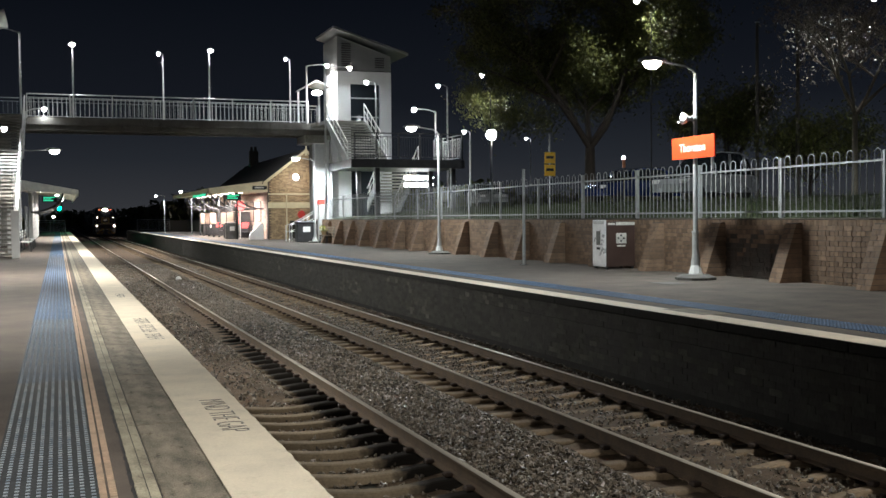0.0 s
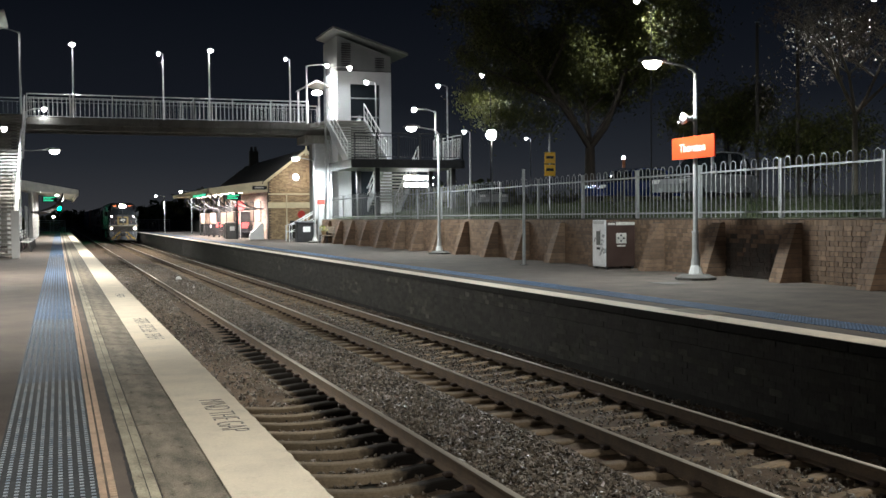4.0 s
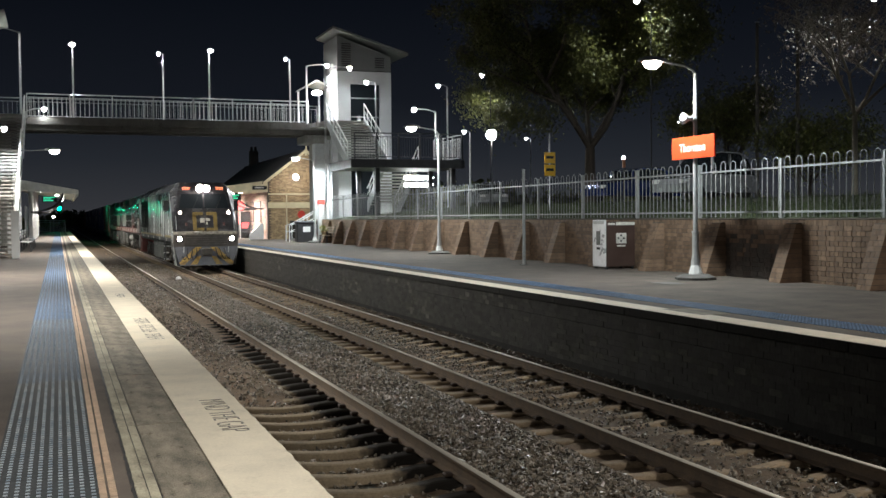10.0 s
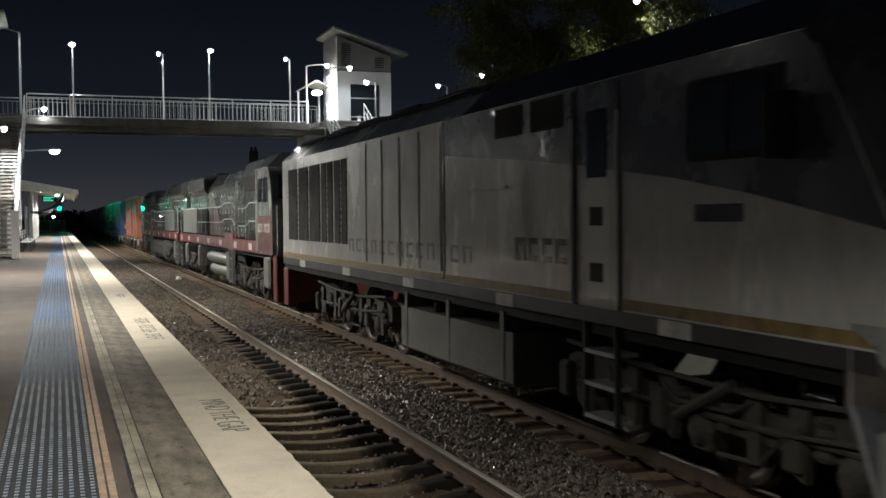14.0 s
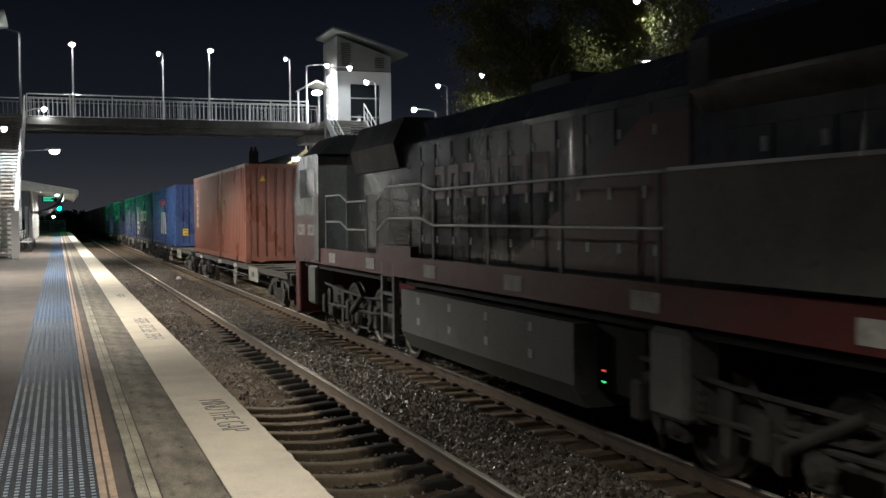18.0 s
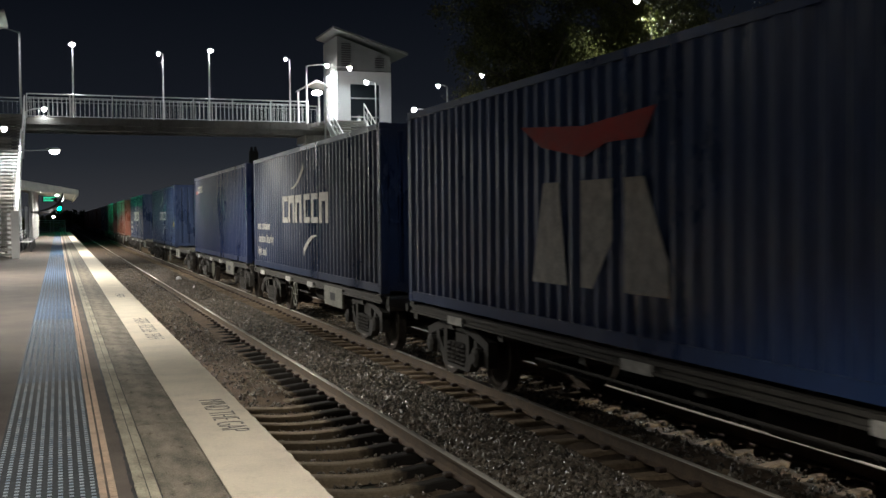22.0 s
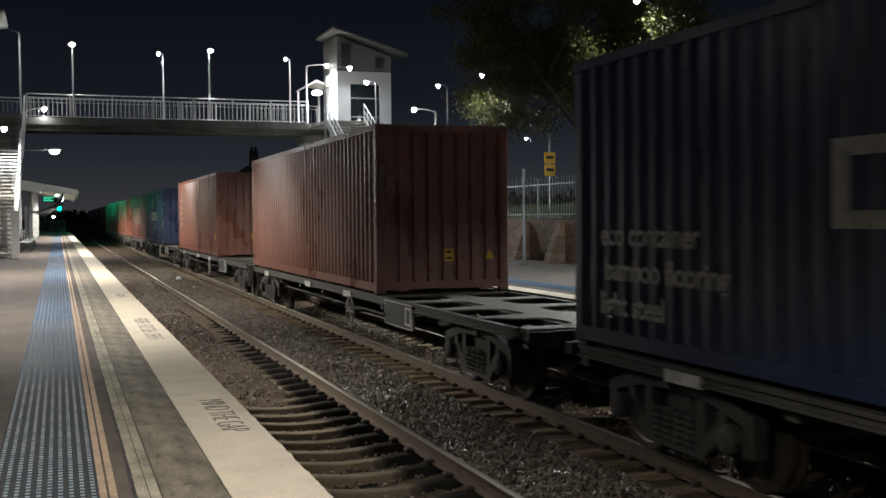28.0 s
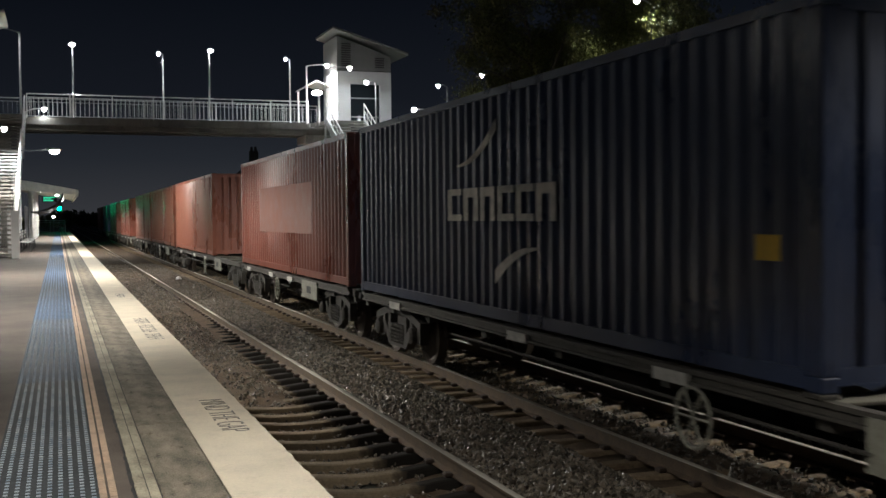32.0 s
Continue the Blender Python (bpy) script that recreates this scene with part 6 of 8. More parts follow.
# ---------------------------------------------------------------- container wagons
M_WAGON = mat("wagon_grime", (0.085, 0.078, 0.067), 0.75, metal=0.2, vary=0.4, scale=2, fine=30, bump=0.15, spots=0.5)
M_BOGIE = mat("bogie_grime", (0.060, 0.055, 0.048), 0.8, metal=0.2, vary=0.4, scale=5, fine=50, bump=0.2)
M_WHEEL = mat("wheel_steel", (0.10, 0.085, 0.072), 0.5, metal=0.7, vary=0.3, scale=5)
M_BOARD = mat("wagon_number_board", (0.29, 0.285, 0.235), 0.7, vary=0.35, scale=4, spots=0.7)


def bogie_parts(parent, y, kind="wagon"):
    """Two-axle bogie: cast side frames, springs, wheels, axles, bolster."""
    key = "bogie"
    if key not in cache:
        out = []

        def keep(name, bm, m, smooth=False):
            me = bpy.data.meshes.new(name)
            bm.normal_update()
            bm.to_mesh(me)
            bm.free()
            me.materials.append(m)
            out.append((name, me))
        for s in (-1, 1):
            bm = B()
            x = s * 1.0
            # open casting: top bar, sagging bottom bar, columns beside the springs, jaws over the axle boxes
            for pts in ([(-1.18, 0.56), (-1.18, 0.68), (-0.52, 0.86), (0.52, 0.86), (1.18, 0.68), (1.18, 0.56), (0.48, 0.73), (-0.48, 0.73)],
                        [(-0.78, 0.50), (-0.70, 0.60), (-0.40, 0.33), (0.40, 0.33), (0.70, 0.60), (0.78, 0.50), (0.46, 0.20), (-0.46, 0.20)],
                        rect(-0.50, -0.37, 0.30, 0.78), rect(0.37, 0.50, 0.30, 0.78),
                        rect(-1.18, -1.04, 0.34, 0.62), rect(-0.80, -0.68, 0.34, 0.66), rect(0.68, 0.80, 0.34, 0.66), rect(1.04, 1.18, 0.34, 0.62)):
                prism(bm, pts, "x", x - 0.07, x + 0.07)
            keep("side_frame", bm, M_BOGIE)
            bm = B()
            for yy in (-0.27, -0.09, 0.09, 0.27):
                turned(bm, [(0.065, 0.26), (0.08, 0.28), (0.065, 0.31), (0.08, 0.34), (0.065, 0.37), (0.08, 0.40), (0.065, 0.43), (0.08, 0.46), (0.065, 0.49), (0.08, 0.52), (0.065, 0.56)], (x + s * 0.03, yy, 0), 8)
            keep("spring_nest", bm, M_BOGIE)
            for yy in (-0.9, 0.9):
                bm = B()
                turned(bm, [(0.11, 0.0), (0.13, 0.03), (0.13, 0.12), (0.07, 0.15)], (0, 0, 0), 10, "x")
                for v in bm.verts:
                    v.co = Vector((v.co.x * s + s * 1.02, v.co.y + yy, v.co.z + 0.46))
                keep("axle_box", bm, M_BOGIE)
        for yy in (-0.9, 0.9):
            bm = B()
            rod(bm, (-0.95, yy, 0.46), (0.95, yy, 0.46), 0.075, 10)
            keep("axle", bm, M_WHEEL)
            for s in (-1, 1):
                bm = B()
                turned(bm, [(0.10, 0.0), (0.36, 0.015), (0.39, 0.0), (0.46, 0.0), (0.46, 0.09), (0.49, 0.10), (0.49, 0.13), (0.38, 0.13), (0.34, 0.09), (0.12, 0.14)], (0, 0, 0), 24, "x")
                for v in bm.verts:
                    v.co = Vector((s * (0.815 - v.co.x), v.co.y + yy, v.co.z + 0.46))
                bmesh.ops.recalc_face_normals(bm, faces=bm.faces[:])
                keep("wheel", bm, M_WHEEL)
            bm = B()
            box(bm, -0.9, 0.9, yy * 0.55 - 0.06, yy * 0.55 + 0.06, 0.38, 0.52)
            keep("brake_beam", bm, M_BOGIE)
        bm = B()
        box(bm, -1.0, 1.0, -0.22, 0.22, 0.52, 0.74, 0.03)
        keep("bolster", bm, M_BOGIE)
        cache[key] = out
    bg = new("bogie")
    bg.parent = parent
    bg.location = (0, y, 0)
    for name, me in cache[key]:
        o = new(name, me)
        o.parent = bg
    return bg


def hand_wheel_mesh():
    bm = B()
    pts = [(0, 0.26 * math.cos(a), 0.26 * math.sin(a)) for a in np.linspace(0, 2 * math.pi, 19)]
    tube(bm, pts, 0.018, 5)
    return bm


def deck_outline(y0, y1):
    """Spine with flared cross arms: half widths along the deck, mirrored."""
    r, wide, slim = 0.30, 1.13, 0.26
    arms = [y0]
    while arms[-1] + 1.46 < y1 - 0.5:
        arms.append(arms[-1] + 1.46)
    arms.append(y1 - 0.42)
    side = []
    for a, b in zip(arms, arms[1:]):
        e0, e1 = a + 0.30, b
        side += [(wide, a)]
        for k in range(7):
            u = k / 6
            side.append((slim + (wide - slim) * (1 - math.sqrt(1 - (1 - u) ** 2)), e0 + r * u))
        for k in range(6, -1, -1):
            u = k / 6
            side.append((slim + (wide - slim) * (1 - math.sqrt(1 - (1 - u) ** 2)), e1 - r * u))
    side += [(wide, y1)]
    return side + [(-x, y) for x, y in reversed(side)]


def wagon(length, slot, label, board=None):
    """Skeletal container wagon. slot: where the box begins behind the leading end."""
    w = thing("container_wagon", label, "rail wagon", (FAR_X, 0, RAIL), "wagons of the train")
    L = length
    for s in (-1, 1):
        bm = B()
        x = s * 1.17
        prism(bm, [(x - 0.05, 0.87), (x + 0.05, 0.87), (x + 0.05, 0.895), (x + 0.018, 0.90), (x + 0.018, 0.95), (x + 0.05, 0.96), (x + 0.05, 1.0), (x - 0.05, 1.0),
                   (x - 0.05, 0.96), (x - 0.018, 0.95), (x - 0.018, 0.90), (x - 0.05, 0.895)], "y", 0.35, L - 0.35)
        part("side_sill", bm, M_WAGON, w)
        bm = B()
        x = s * 0.32
        box(bm, x - 0.06, x + 0.06, 0.1, L - 0.1, 0.62, 0.97)
        part("centre_sill", bm, M_WAGON, w)
    y = 0.1
    stops = [0.1, 1.75, 3.1, 4.6, 6.05] + ([8.2, 10.4, 12.6, 14.8, 16.6, L - 0.45] if L > 15 else [8.2, 10.4, L - 0.45])
    for k, y in enumerate(stops):
        d = 0.55 if k < 4 else 0.35
        part("cross_bearer", box(B(), -1.12, 1.12, y + 0.05, min(y + 0.2, L), 0.76, 0.985), M_WAGON, w)
    part("deck_frame", prism(B(), deck_outline(0.12, L - 0.12), "z", 0.978, 0.998), M_DECK, w, "worn deck plate with rounded openings")
    for y in (0.0, L - 0.12):
        part("headstock", prism(B(), [(-1.18, 0.86), (-0.5, 0.70), (0.5, 0.70), (1.18, 0.86), (1.18, 0.975), (-1.18, 0.975)], "y", y, y + 0.12), M_BOGIE, w)
    for y, d in ((0, -1), (L, 1)):
        bm = B()
        box(bm, -0.10, 0.10, *sorted((y, y + d * 0.30)), 0.70, 0.88, 0.02)
        box(bm, -0.16, 0.16, *sorted((y + d * 0.16, y + d * 0.37)), 0.66, 0.92, 0.04)
        part("coupler", bm, M_BOGIE, w)
    for s in (-1, 1):
        yb = slot - 1.9 if slot > 3 else 2.9
        part("number_board", box(B(), *sorted((s * 1.18, s * 1.225)), yb, yb + 1.45, 0.58, 0.97, 0.006), board or M_BOARD, w, "dirty number board")
        part("text_bar", box(B(), *sorted((s * 1.2, s * 1.228)), yb + 0.55, yb + 0.95, 0.70, 0.85), M_DARKSTEEL, w)
        if board:
            for a, b, c, d in ((0, 1.45, 0.955, 0.97), (0, 1.45, 0.58, 0.595), (0, 0.015, 0.58, 0.97), (1.435, 1.45, 0.58, 0.97), (0.06, 0.10, 0.64, 0.92), (0.30, 0.34, 0.64, 0.92),
                               (0.06, 0.34, 0.64, 0.67), (0.06, 0.34, 0.89, 0.92)):
                part("board_frame", box(B(), *sorted((s * 1.2, s * 1.229)), yb + a, yb + b, c, d), M_LOGO, w)
        for yy in (L * 0.42, L * 0.6, L * 0.86):
            part("label_plate", box(B(), *sorted((s * 1.19, s * 1.232)), yy, yy + 0.55, 0.85, 0.96), M_LOGO, w, "pale label plate")
        rod_bm = rod(B(), (s * 1.24, 5.6, 0.72), (s * 1.24, L - 5.0, 0.72), 0.018, 6)
        part("brake_pipe", rod_bm, M_BOGIE, w)
        hw = part("hand_brake_wheel", hand_wheel_mesh(), M_BOARD, w, "spoked hand brake wheel")
        hw.location = (s * 1.30, slot + 1.5 if slot > 3 else L - 6, 0.62)
        for k in range(3):
            a = k * math.pi / 3
            if "spoke" not in cache:
                cache["spoke"] = part("spoke", rod(B(), (0, -0.26, 0), (0, 0.26, 0), 0.013, 5), M_BOARD, hw)
            else:
                again(cache["spoke"], hw)
            hw.children[-1].rotation_euler[0] = a
        part("brake_shaft", rod(B(), (s * 0.9, hw.location.y, 0.62), (s * 1.3, hw.location.y, 0.62), 0.02, 6), M_BOGIE, w)
    bm = B()
    rod(bm, (-0.5, L / 2, 0.62), (-0.5, L / 2 + 1.0, 0.62), 0.2, 12)
    part("air_reservoir", bm, M_BOGIE, w)
    for yy in (slot + 0.08, slot + CL - 0.2):
        for s in (-1, 1):
            part("twist_lock", box(B(), *sorted((s * 1.06, s * 1.24)), yy - 0.1, yy + 0.1, 1.0, 1.039, 0.008), M_BOGIE, w)
    bogie_parts(w, 1.95)
    bogie_parts(w, L - 1.95)
    return w


# offsets of the leading ends of the boxes, colour, look, and whether an empty bay runs ahead of it
BOXES = [
    (-39.80, "rust_red", "rust-red corrugated steel container with a yellow sticker", "plain_red", True),
    (-20.46, "blue", "bright blue corrugated container with a pale block logo", "blocks", True),
    (-6.76, "dark_navy", "dark navy corrugated container with pale logo and swooshes", "swoosh", False),
    (6.73, "navy", "plain navy blue corrugated container, scuffed", "plain_navy", False),
    (26.71, "dark_navy", "dark navy container with a small pale logo and yellow sticker", "swoosh_small", True),
    (46.38, "dark_navy", "dark navy container with large pale logo and slogan bars", "swoosh", True),
    (65.93, "brown_red", "brown-red corrugated container with two yellow stickers", "plain_red2", True),
    (85.20, "brown_red", "dull brown-red corrugated container with an upright lettering column", "column", True),
    (104.60, "dark_navy", "dark navy container with a small pale logo and yellow sticker", "swoosh_small", True),
    (117.67, "orange_red", "orange-red container with a pale panel on its side", "panel", False),
    (136.25, "rust_red", "rust-red corrugated container, plain and dusty", "plain", True),
    (149.60, "brown_red", "brown-red corrugated container, plain and dusty", "plain", False),
    (163.0, "rust_red", "rust-red corrugated container, plain and dusty", "plain", False),
    (182.4, "orange_red", "orange-red corrugated container, plain and dusty", "plain", True),
    (201.7, "brown_red", "brown-red corrugated container, plain and dusty", "plain", True),
    (221.0, "navy", "plain navy blue corrugated container, scuffed", "plain", True),
    (240.4, "rust_red", "rust-red corrugated container, plain and dusty", "plain", True),
]
TRAIN = []   # (thing, offset, height)


def freight():
    for off, colour, label, look_of, bay in BOXES:
        slot = 6.1 if bay else 0.3
        w = wagon(slot + CL + 0.3, slot, "grimy skeletal container wagon with an empty leading bay" if bay else "grimy skeletal container wagon under one container", M_DARKSTEEL if look_of in ("plain_red2", "column") else None)
        TRAIN.append((w, off - slot, RAIL))
        c = container(colour, label)
        TRAIN.append((c, off, RAIL + 1.04))
        if look_of == "blocks":
            marks_blocks(c)
            marks_end(c, ((-0.90, -0.67, 0.53, 0.85),), (0.71, 1.85, 1.15), (-0.31, 2.1))
        elif look_of == "swoosh":
            marks_swoosh(c)
            marks_end(c, ((0.40, 0.80, 0.46, 0.70),), (0.80, 2.45, 1.3))
        elif look_of == "swoosh_small":
            marks_swoosh(c, False, False)
            marks_end(c, ((0.40, 0.82, 0.46, 0.70),), (0.80, 2.45, 1.3))
            flat_mark("caution_sticker", c, rect(0.47, 0.77, 0.94, 1.14), M_STICKER, "side", "yellow caution sticker")
        elif look_of == "plain_red":
            marks_end(c, ((0.72, 0.98, 0.38, 0.76),), (0.82, 2.6, 1.15), (-0.70, 2.38))
            marks_column(c, 11.2)
        elif look_of == "plain_red2":
            marks_end(c, ((0.01, 0.18, 0.52, 0.74),), None, (0.87, 0.55))
        elif look_of == "column":
            marks_end(c, ((-0.04, 0.13, 0.58, 0.80),), (0.76, 2.4, 1.25), (0.82, 0.56))
            marks_column(c)
            flat_mark("caution_sticker", c, rect(0.45, 0.62, 0.55, 0.78), M_STICKER, "side", "yellow caution sticker")
        elif look_of == "panel":
            flat_mark("panel", c, rect(3.05, 9.2, 0.95, 2.08), mat("faded_panel", (0.21, 0.072, 0.048), 0.5, vary=0.2), "side", "faded pale panel")
        elif look_of == "plain_navy":
            flat_mark("logo_bar", c, rect(11.25, 11.62, 2.24, 2.36), M_LOGO_RED, "side", "faded red bar of a logo")
            for k in range(4):
                flat_mark("logo_block", c, (bracket, bracket, gate, bracket)[k](10.88 - k * 0.33, 11.15 - k * 0.33, 2.28, 2.52, 0.3, 0.24), M_LOGO, "side", "pale block of a logo")


freight()


# ---------------------------------------------------------------- locomotives
M_LOCO = mat("pale_grey_loco_paint", (0.50, 0.51, 0.49), 0.22, vary=0.14, scale=1.2, fine=12, bump=0.03, spots=0.35, stretch=(1, 1, 0.4), coat=0.25)
M_LOCO_DARK = mat("black_loco_paint", (0.052, 0.051, 0.056), 0.24, vary=0.5, scale=1.5, fine=20, bump=0.03, coat=0.3)
M_LOCO_BLUEGREY = mat("blue_grey_loco_paint", (0.045, 0.049, 0.065), 0.28, vary=0.2, scale=1.2, fine=12, bump=0.03, coat=0.25)
M_LOCO_ROOF = mat("sooty_roof_paint", (0.030, 0.030, 0.032), 0.5, vary=0.4, scale=1.5, fine=20, bump=0.05)
M_HOOD = mat("grey_hood_paint", (0.085, 0.088, 0.086), 0.2, vary=0.3, scale=1.0, fine=14, bump=0.04, spots=0.5, stretch=(1, 1, 0.5), coat=0.5)
M_CAB = mat("pale_cab_paint", (0.235, 0.235, 0.225), 0.25, vary=0.25, scale=1.4, fine=16, bump=0.03, spots=0.4, stretch=(1, 1, 0.5), coat=0.4)
M_SILL_RED = mat("dirty_red_sill", (0.13, 0.026, 0.022), 0.5, vary=0.25, scale=2, fine=20, spots=0.5)
M_DULLYELLOW = mat("dirty_yellow_paint", (0.24, 0.175, 0.06), 0.5, vary=0.4, scale=4, fine=30, spots=0.6)
M_HEADLIGHT = glow("headlight", (1.0, 0.88, 0.76), 420.0)
M_DITCH = glow("ditch_light", (1.0, 0.84, 0.74), 110.0)
M_MARKER = glow("marker_light", (1.0, 0.74, 0.64), 25.0)
M_NUMBOARD = glow("lit_number_board", (1.0, 0.25, 0.12), 2.2)
M_LOUVRE = mat("black_louvre", (0.014, 0.014, 0.014), 0.7, vary=0.3, spec=0.15)
M_GRIMY_YELLOW = mat("grimy_chevron_paint", (0.52, 0.33, 0.07), 0.6, vary=0.6, scale=4, fine=30, spots=0.8, tint=(0.15, 0.10, 0.045))
M_EMBLEM = mat("sooty_yellow_emblem_paint", (0.20, 0.14, 0.045), 0.35, vary=0.5, scale=3, fine=30, spots=0.7)
M_PILOT = mat("slate_grey_pilot_paint", (0.098, 0.102, 0.118), 0.5, vary=0.35, scale=3, fine=30, spots=0.6)
M_BUMPER = mat("grimy_brown_bumper_paint", (0.075, 0.066, 0.060), 0.45, vary=0.4, scale=3, fine=30, spots=0.5)
M_STEPSIDE = mat("dull_grey_step_plate", (0.27, 0.275, 0.27), 0.4, vary=0.25, scale=2, fine=20, spots=0.5)
M_LEDGE = mat("flaking_ledge_paint", (0.42, 0.40, 0.34), 0.6, vary=0.7, scale=9, fine=40, spots=1.0, tint=(0.08, 0.06, 0.045))
M_MAROON = mat("faded_maroon_paint", (0.095, 0.030, 0.027), 0.4, vary=0.4, scale=2, fine=20, spots=0.6)


def heavy_bogie(parent, y, wheels=(-1.85, 0.0, 1.85)):
    """Three-axle locomotive bogie."""
    key = ("heavy", wheels)
    if key not in cache:
        out = []

        def keep(name, bm, m):
            me = bpy.data.meshes.new(name)
            bm.normal_update()
            bm.to_mesh(me)
            bm.free()
            me.materials.append(m)
            out.append((name, me))
        e = wheels[-1] + 0.65
        for s in (-1, 1):
            x = s * 1.12
            bm = B()
            prism(bm, [(-e, 0.62), (-e, 0.86), (-e + 0.5, 1.0), (-1.1, 0.80), (1.1, 0.80), (e - 0.5, 1.0), (e, 0.86), (e, 0.62), (1.0, 0.55), (-1.0, 0.55)], "x", x - 0.08, x + 0.08)
            keep("side_frame", bm, M_BOGIE)
            for w in wheels:
                bm = B()
                turned(bm, [(0.16, 0.0), (0.17, 0.10), (0.12, 0.16), (0.06, 0.18)], (0, 0, 0), 12, "x")
                for v in bm.verts:
                    v.co = Vector((s * (1.12 + v.co.x), v.co.y + w, v.co.z + 0.52))
                bmesh.ops.recalc_face_normals(bm, faces=bm.faces[:])
                keep("axle_box", bm, M_BOGIE)
                for d in (-0.33, 0.33):
                    bm = turned(B(), [(0.09, 0.56), (0.105, 0.60), (0.09, 0.64), (0.105, 0.68), (0.09, 0.72), (0.105, 0.76), (0.09, 0.80), (0.105, 0.84)], (s * 1.16, w + d, 0), 8)
                    keep("spring", bm, M_BOGIE)
                bm = B()
                box(bm, *sorted((s * 1.14, s * 1.24)), w - 0.14, w + 0.14, 0.34, 0.46, 0.02)
                keep("tie_bar", bm, M_BOGIE)
                bm = box(B(), *sorted((s * 1.16, s * 1.30)), w + 0.5, w + 0.72, 0.42, 0.80, 0.03)
                keep("brake_cylinder", bm, M_BOGIE)
            bm = B()
            rod(bm, (s * 1.24, -e + 0.2, 0.70), (s * 1.24, e - 0.3, 0.62), 0.03, 6)
            tube(bm, [(s * 1.22, -0.9, 0.95), (s * 1.27, -0.5, 0.75), (s * 1.27, 0.3, 0.72), (s * 1.22, 0.8, 0.98)], 0.022, 6)
            keep("brake_rigging", bm, M_BOGIE)
            # hangers, dampers and pipes on the frame's face
            for k, d in enumerate((-2.1, -1.3, -0.75, 0.45, 1.1, 2.15)):
                keep("hanger", prism(B(), [(d - 0.10, 0.92), (d + 0.12, 0.92), (d + 0.07, 0.36 + 0.05 * (k % 2)), (d - 0.05, 0.36)], "x", *sorted((s * 1.17, s * 1.25))), M_BOGIE)
            keep("damper", rod(B(), (s * 1.30, -0.55, 0.98), (s * 1.30, 0.25, 0.60), 0.05, 8), M_BOGIE)
            keep("pipe", tube(B(), [(s * 1.26, -e + 0.1, 1.02), (s * 1.28, -0.8, 0.93), (s * 1.28, 0.9, 0.95), (s * 1.26, e - 0.1, 1.02)], 0.026, 6), M_BOGIE)
            keep("pipe", tube(B(), [(s * 1.27, -e + 0.3, 0.78), (s * 1.30, -1.2, 0.70), (s * 1.30, -0.9, 0.42), (s * 1.27, -0.3, 0.38)], 0.02, 6), M_BOGIE)
            keep("sand_pipe", tube(B(), [(s * 1.22, e - 0.35, 1.0), (s * 1.24, e - 0.22, 0.6), (s * 1.0, e - 0.05, 0.16)], 0.025, 6), M_BOGIE)
        for w in wheels:
            bm = B()
            rod(bm, (-0.9, w, 0.52), (0.9, w, 0.52), 0.09, 8)
            keep("axle", bm, M_WHEEL)
            for s in (-1, 1):
                bm = B()
                turned(bm, [(0.10, 0.0), (0.42, 0.015), (0.45, 0.0), (0.52, 0.0), (0.52, 0.09), (0.55, 0.10), (0.55, 0.13), (0.40, 0.13), (0.12, 0.14)], (0, 0, 0), 26, "x")
                for v in bm.verts:
                    v.co = Vector((s * (0.815 - v.co.x), v.co.y + w, v.co.z + 0.52))
                bmesh.ops.recalc_face_normals(bm, faces=bm.faces[:])
                keep("wheel", bm, M_WHEEL)
        cache[key] = out
    bg = new("bogie")
    bg.parent = parent
    bg.location = (0, y, 0)
    for name, me in cache[key]:
        new(name, me).parent = bg


def panel_y(l, name, pts, x0, x1, m, label=""):
    """An outline in (y, z), as thick as x0..x1, on both flanks."""
    for s in (-1, 1):
        bm = B()
        prism(bm, pts, "x", *sorted((s * x0, s * x1)))
        part(name, bm, m, l, label)


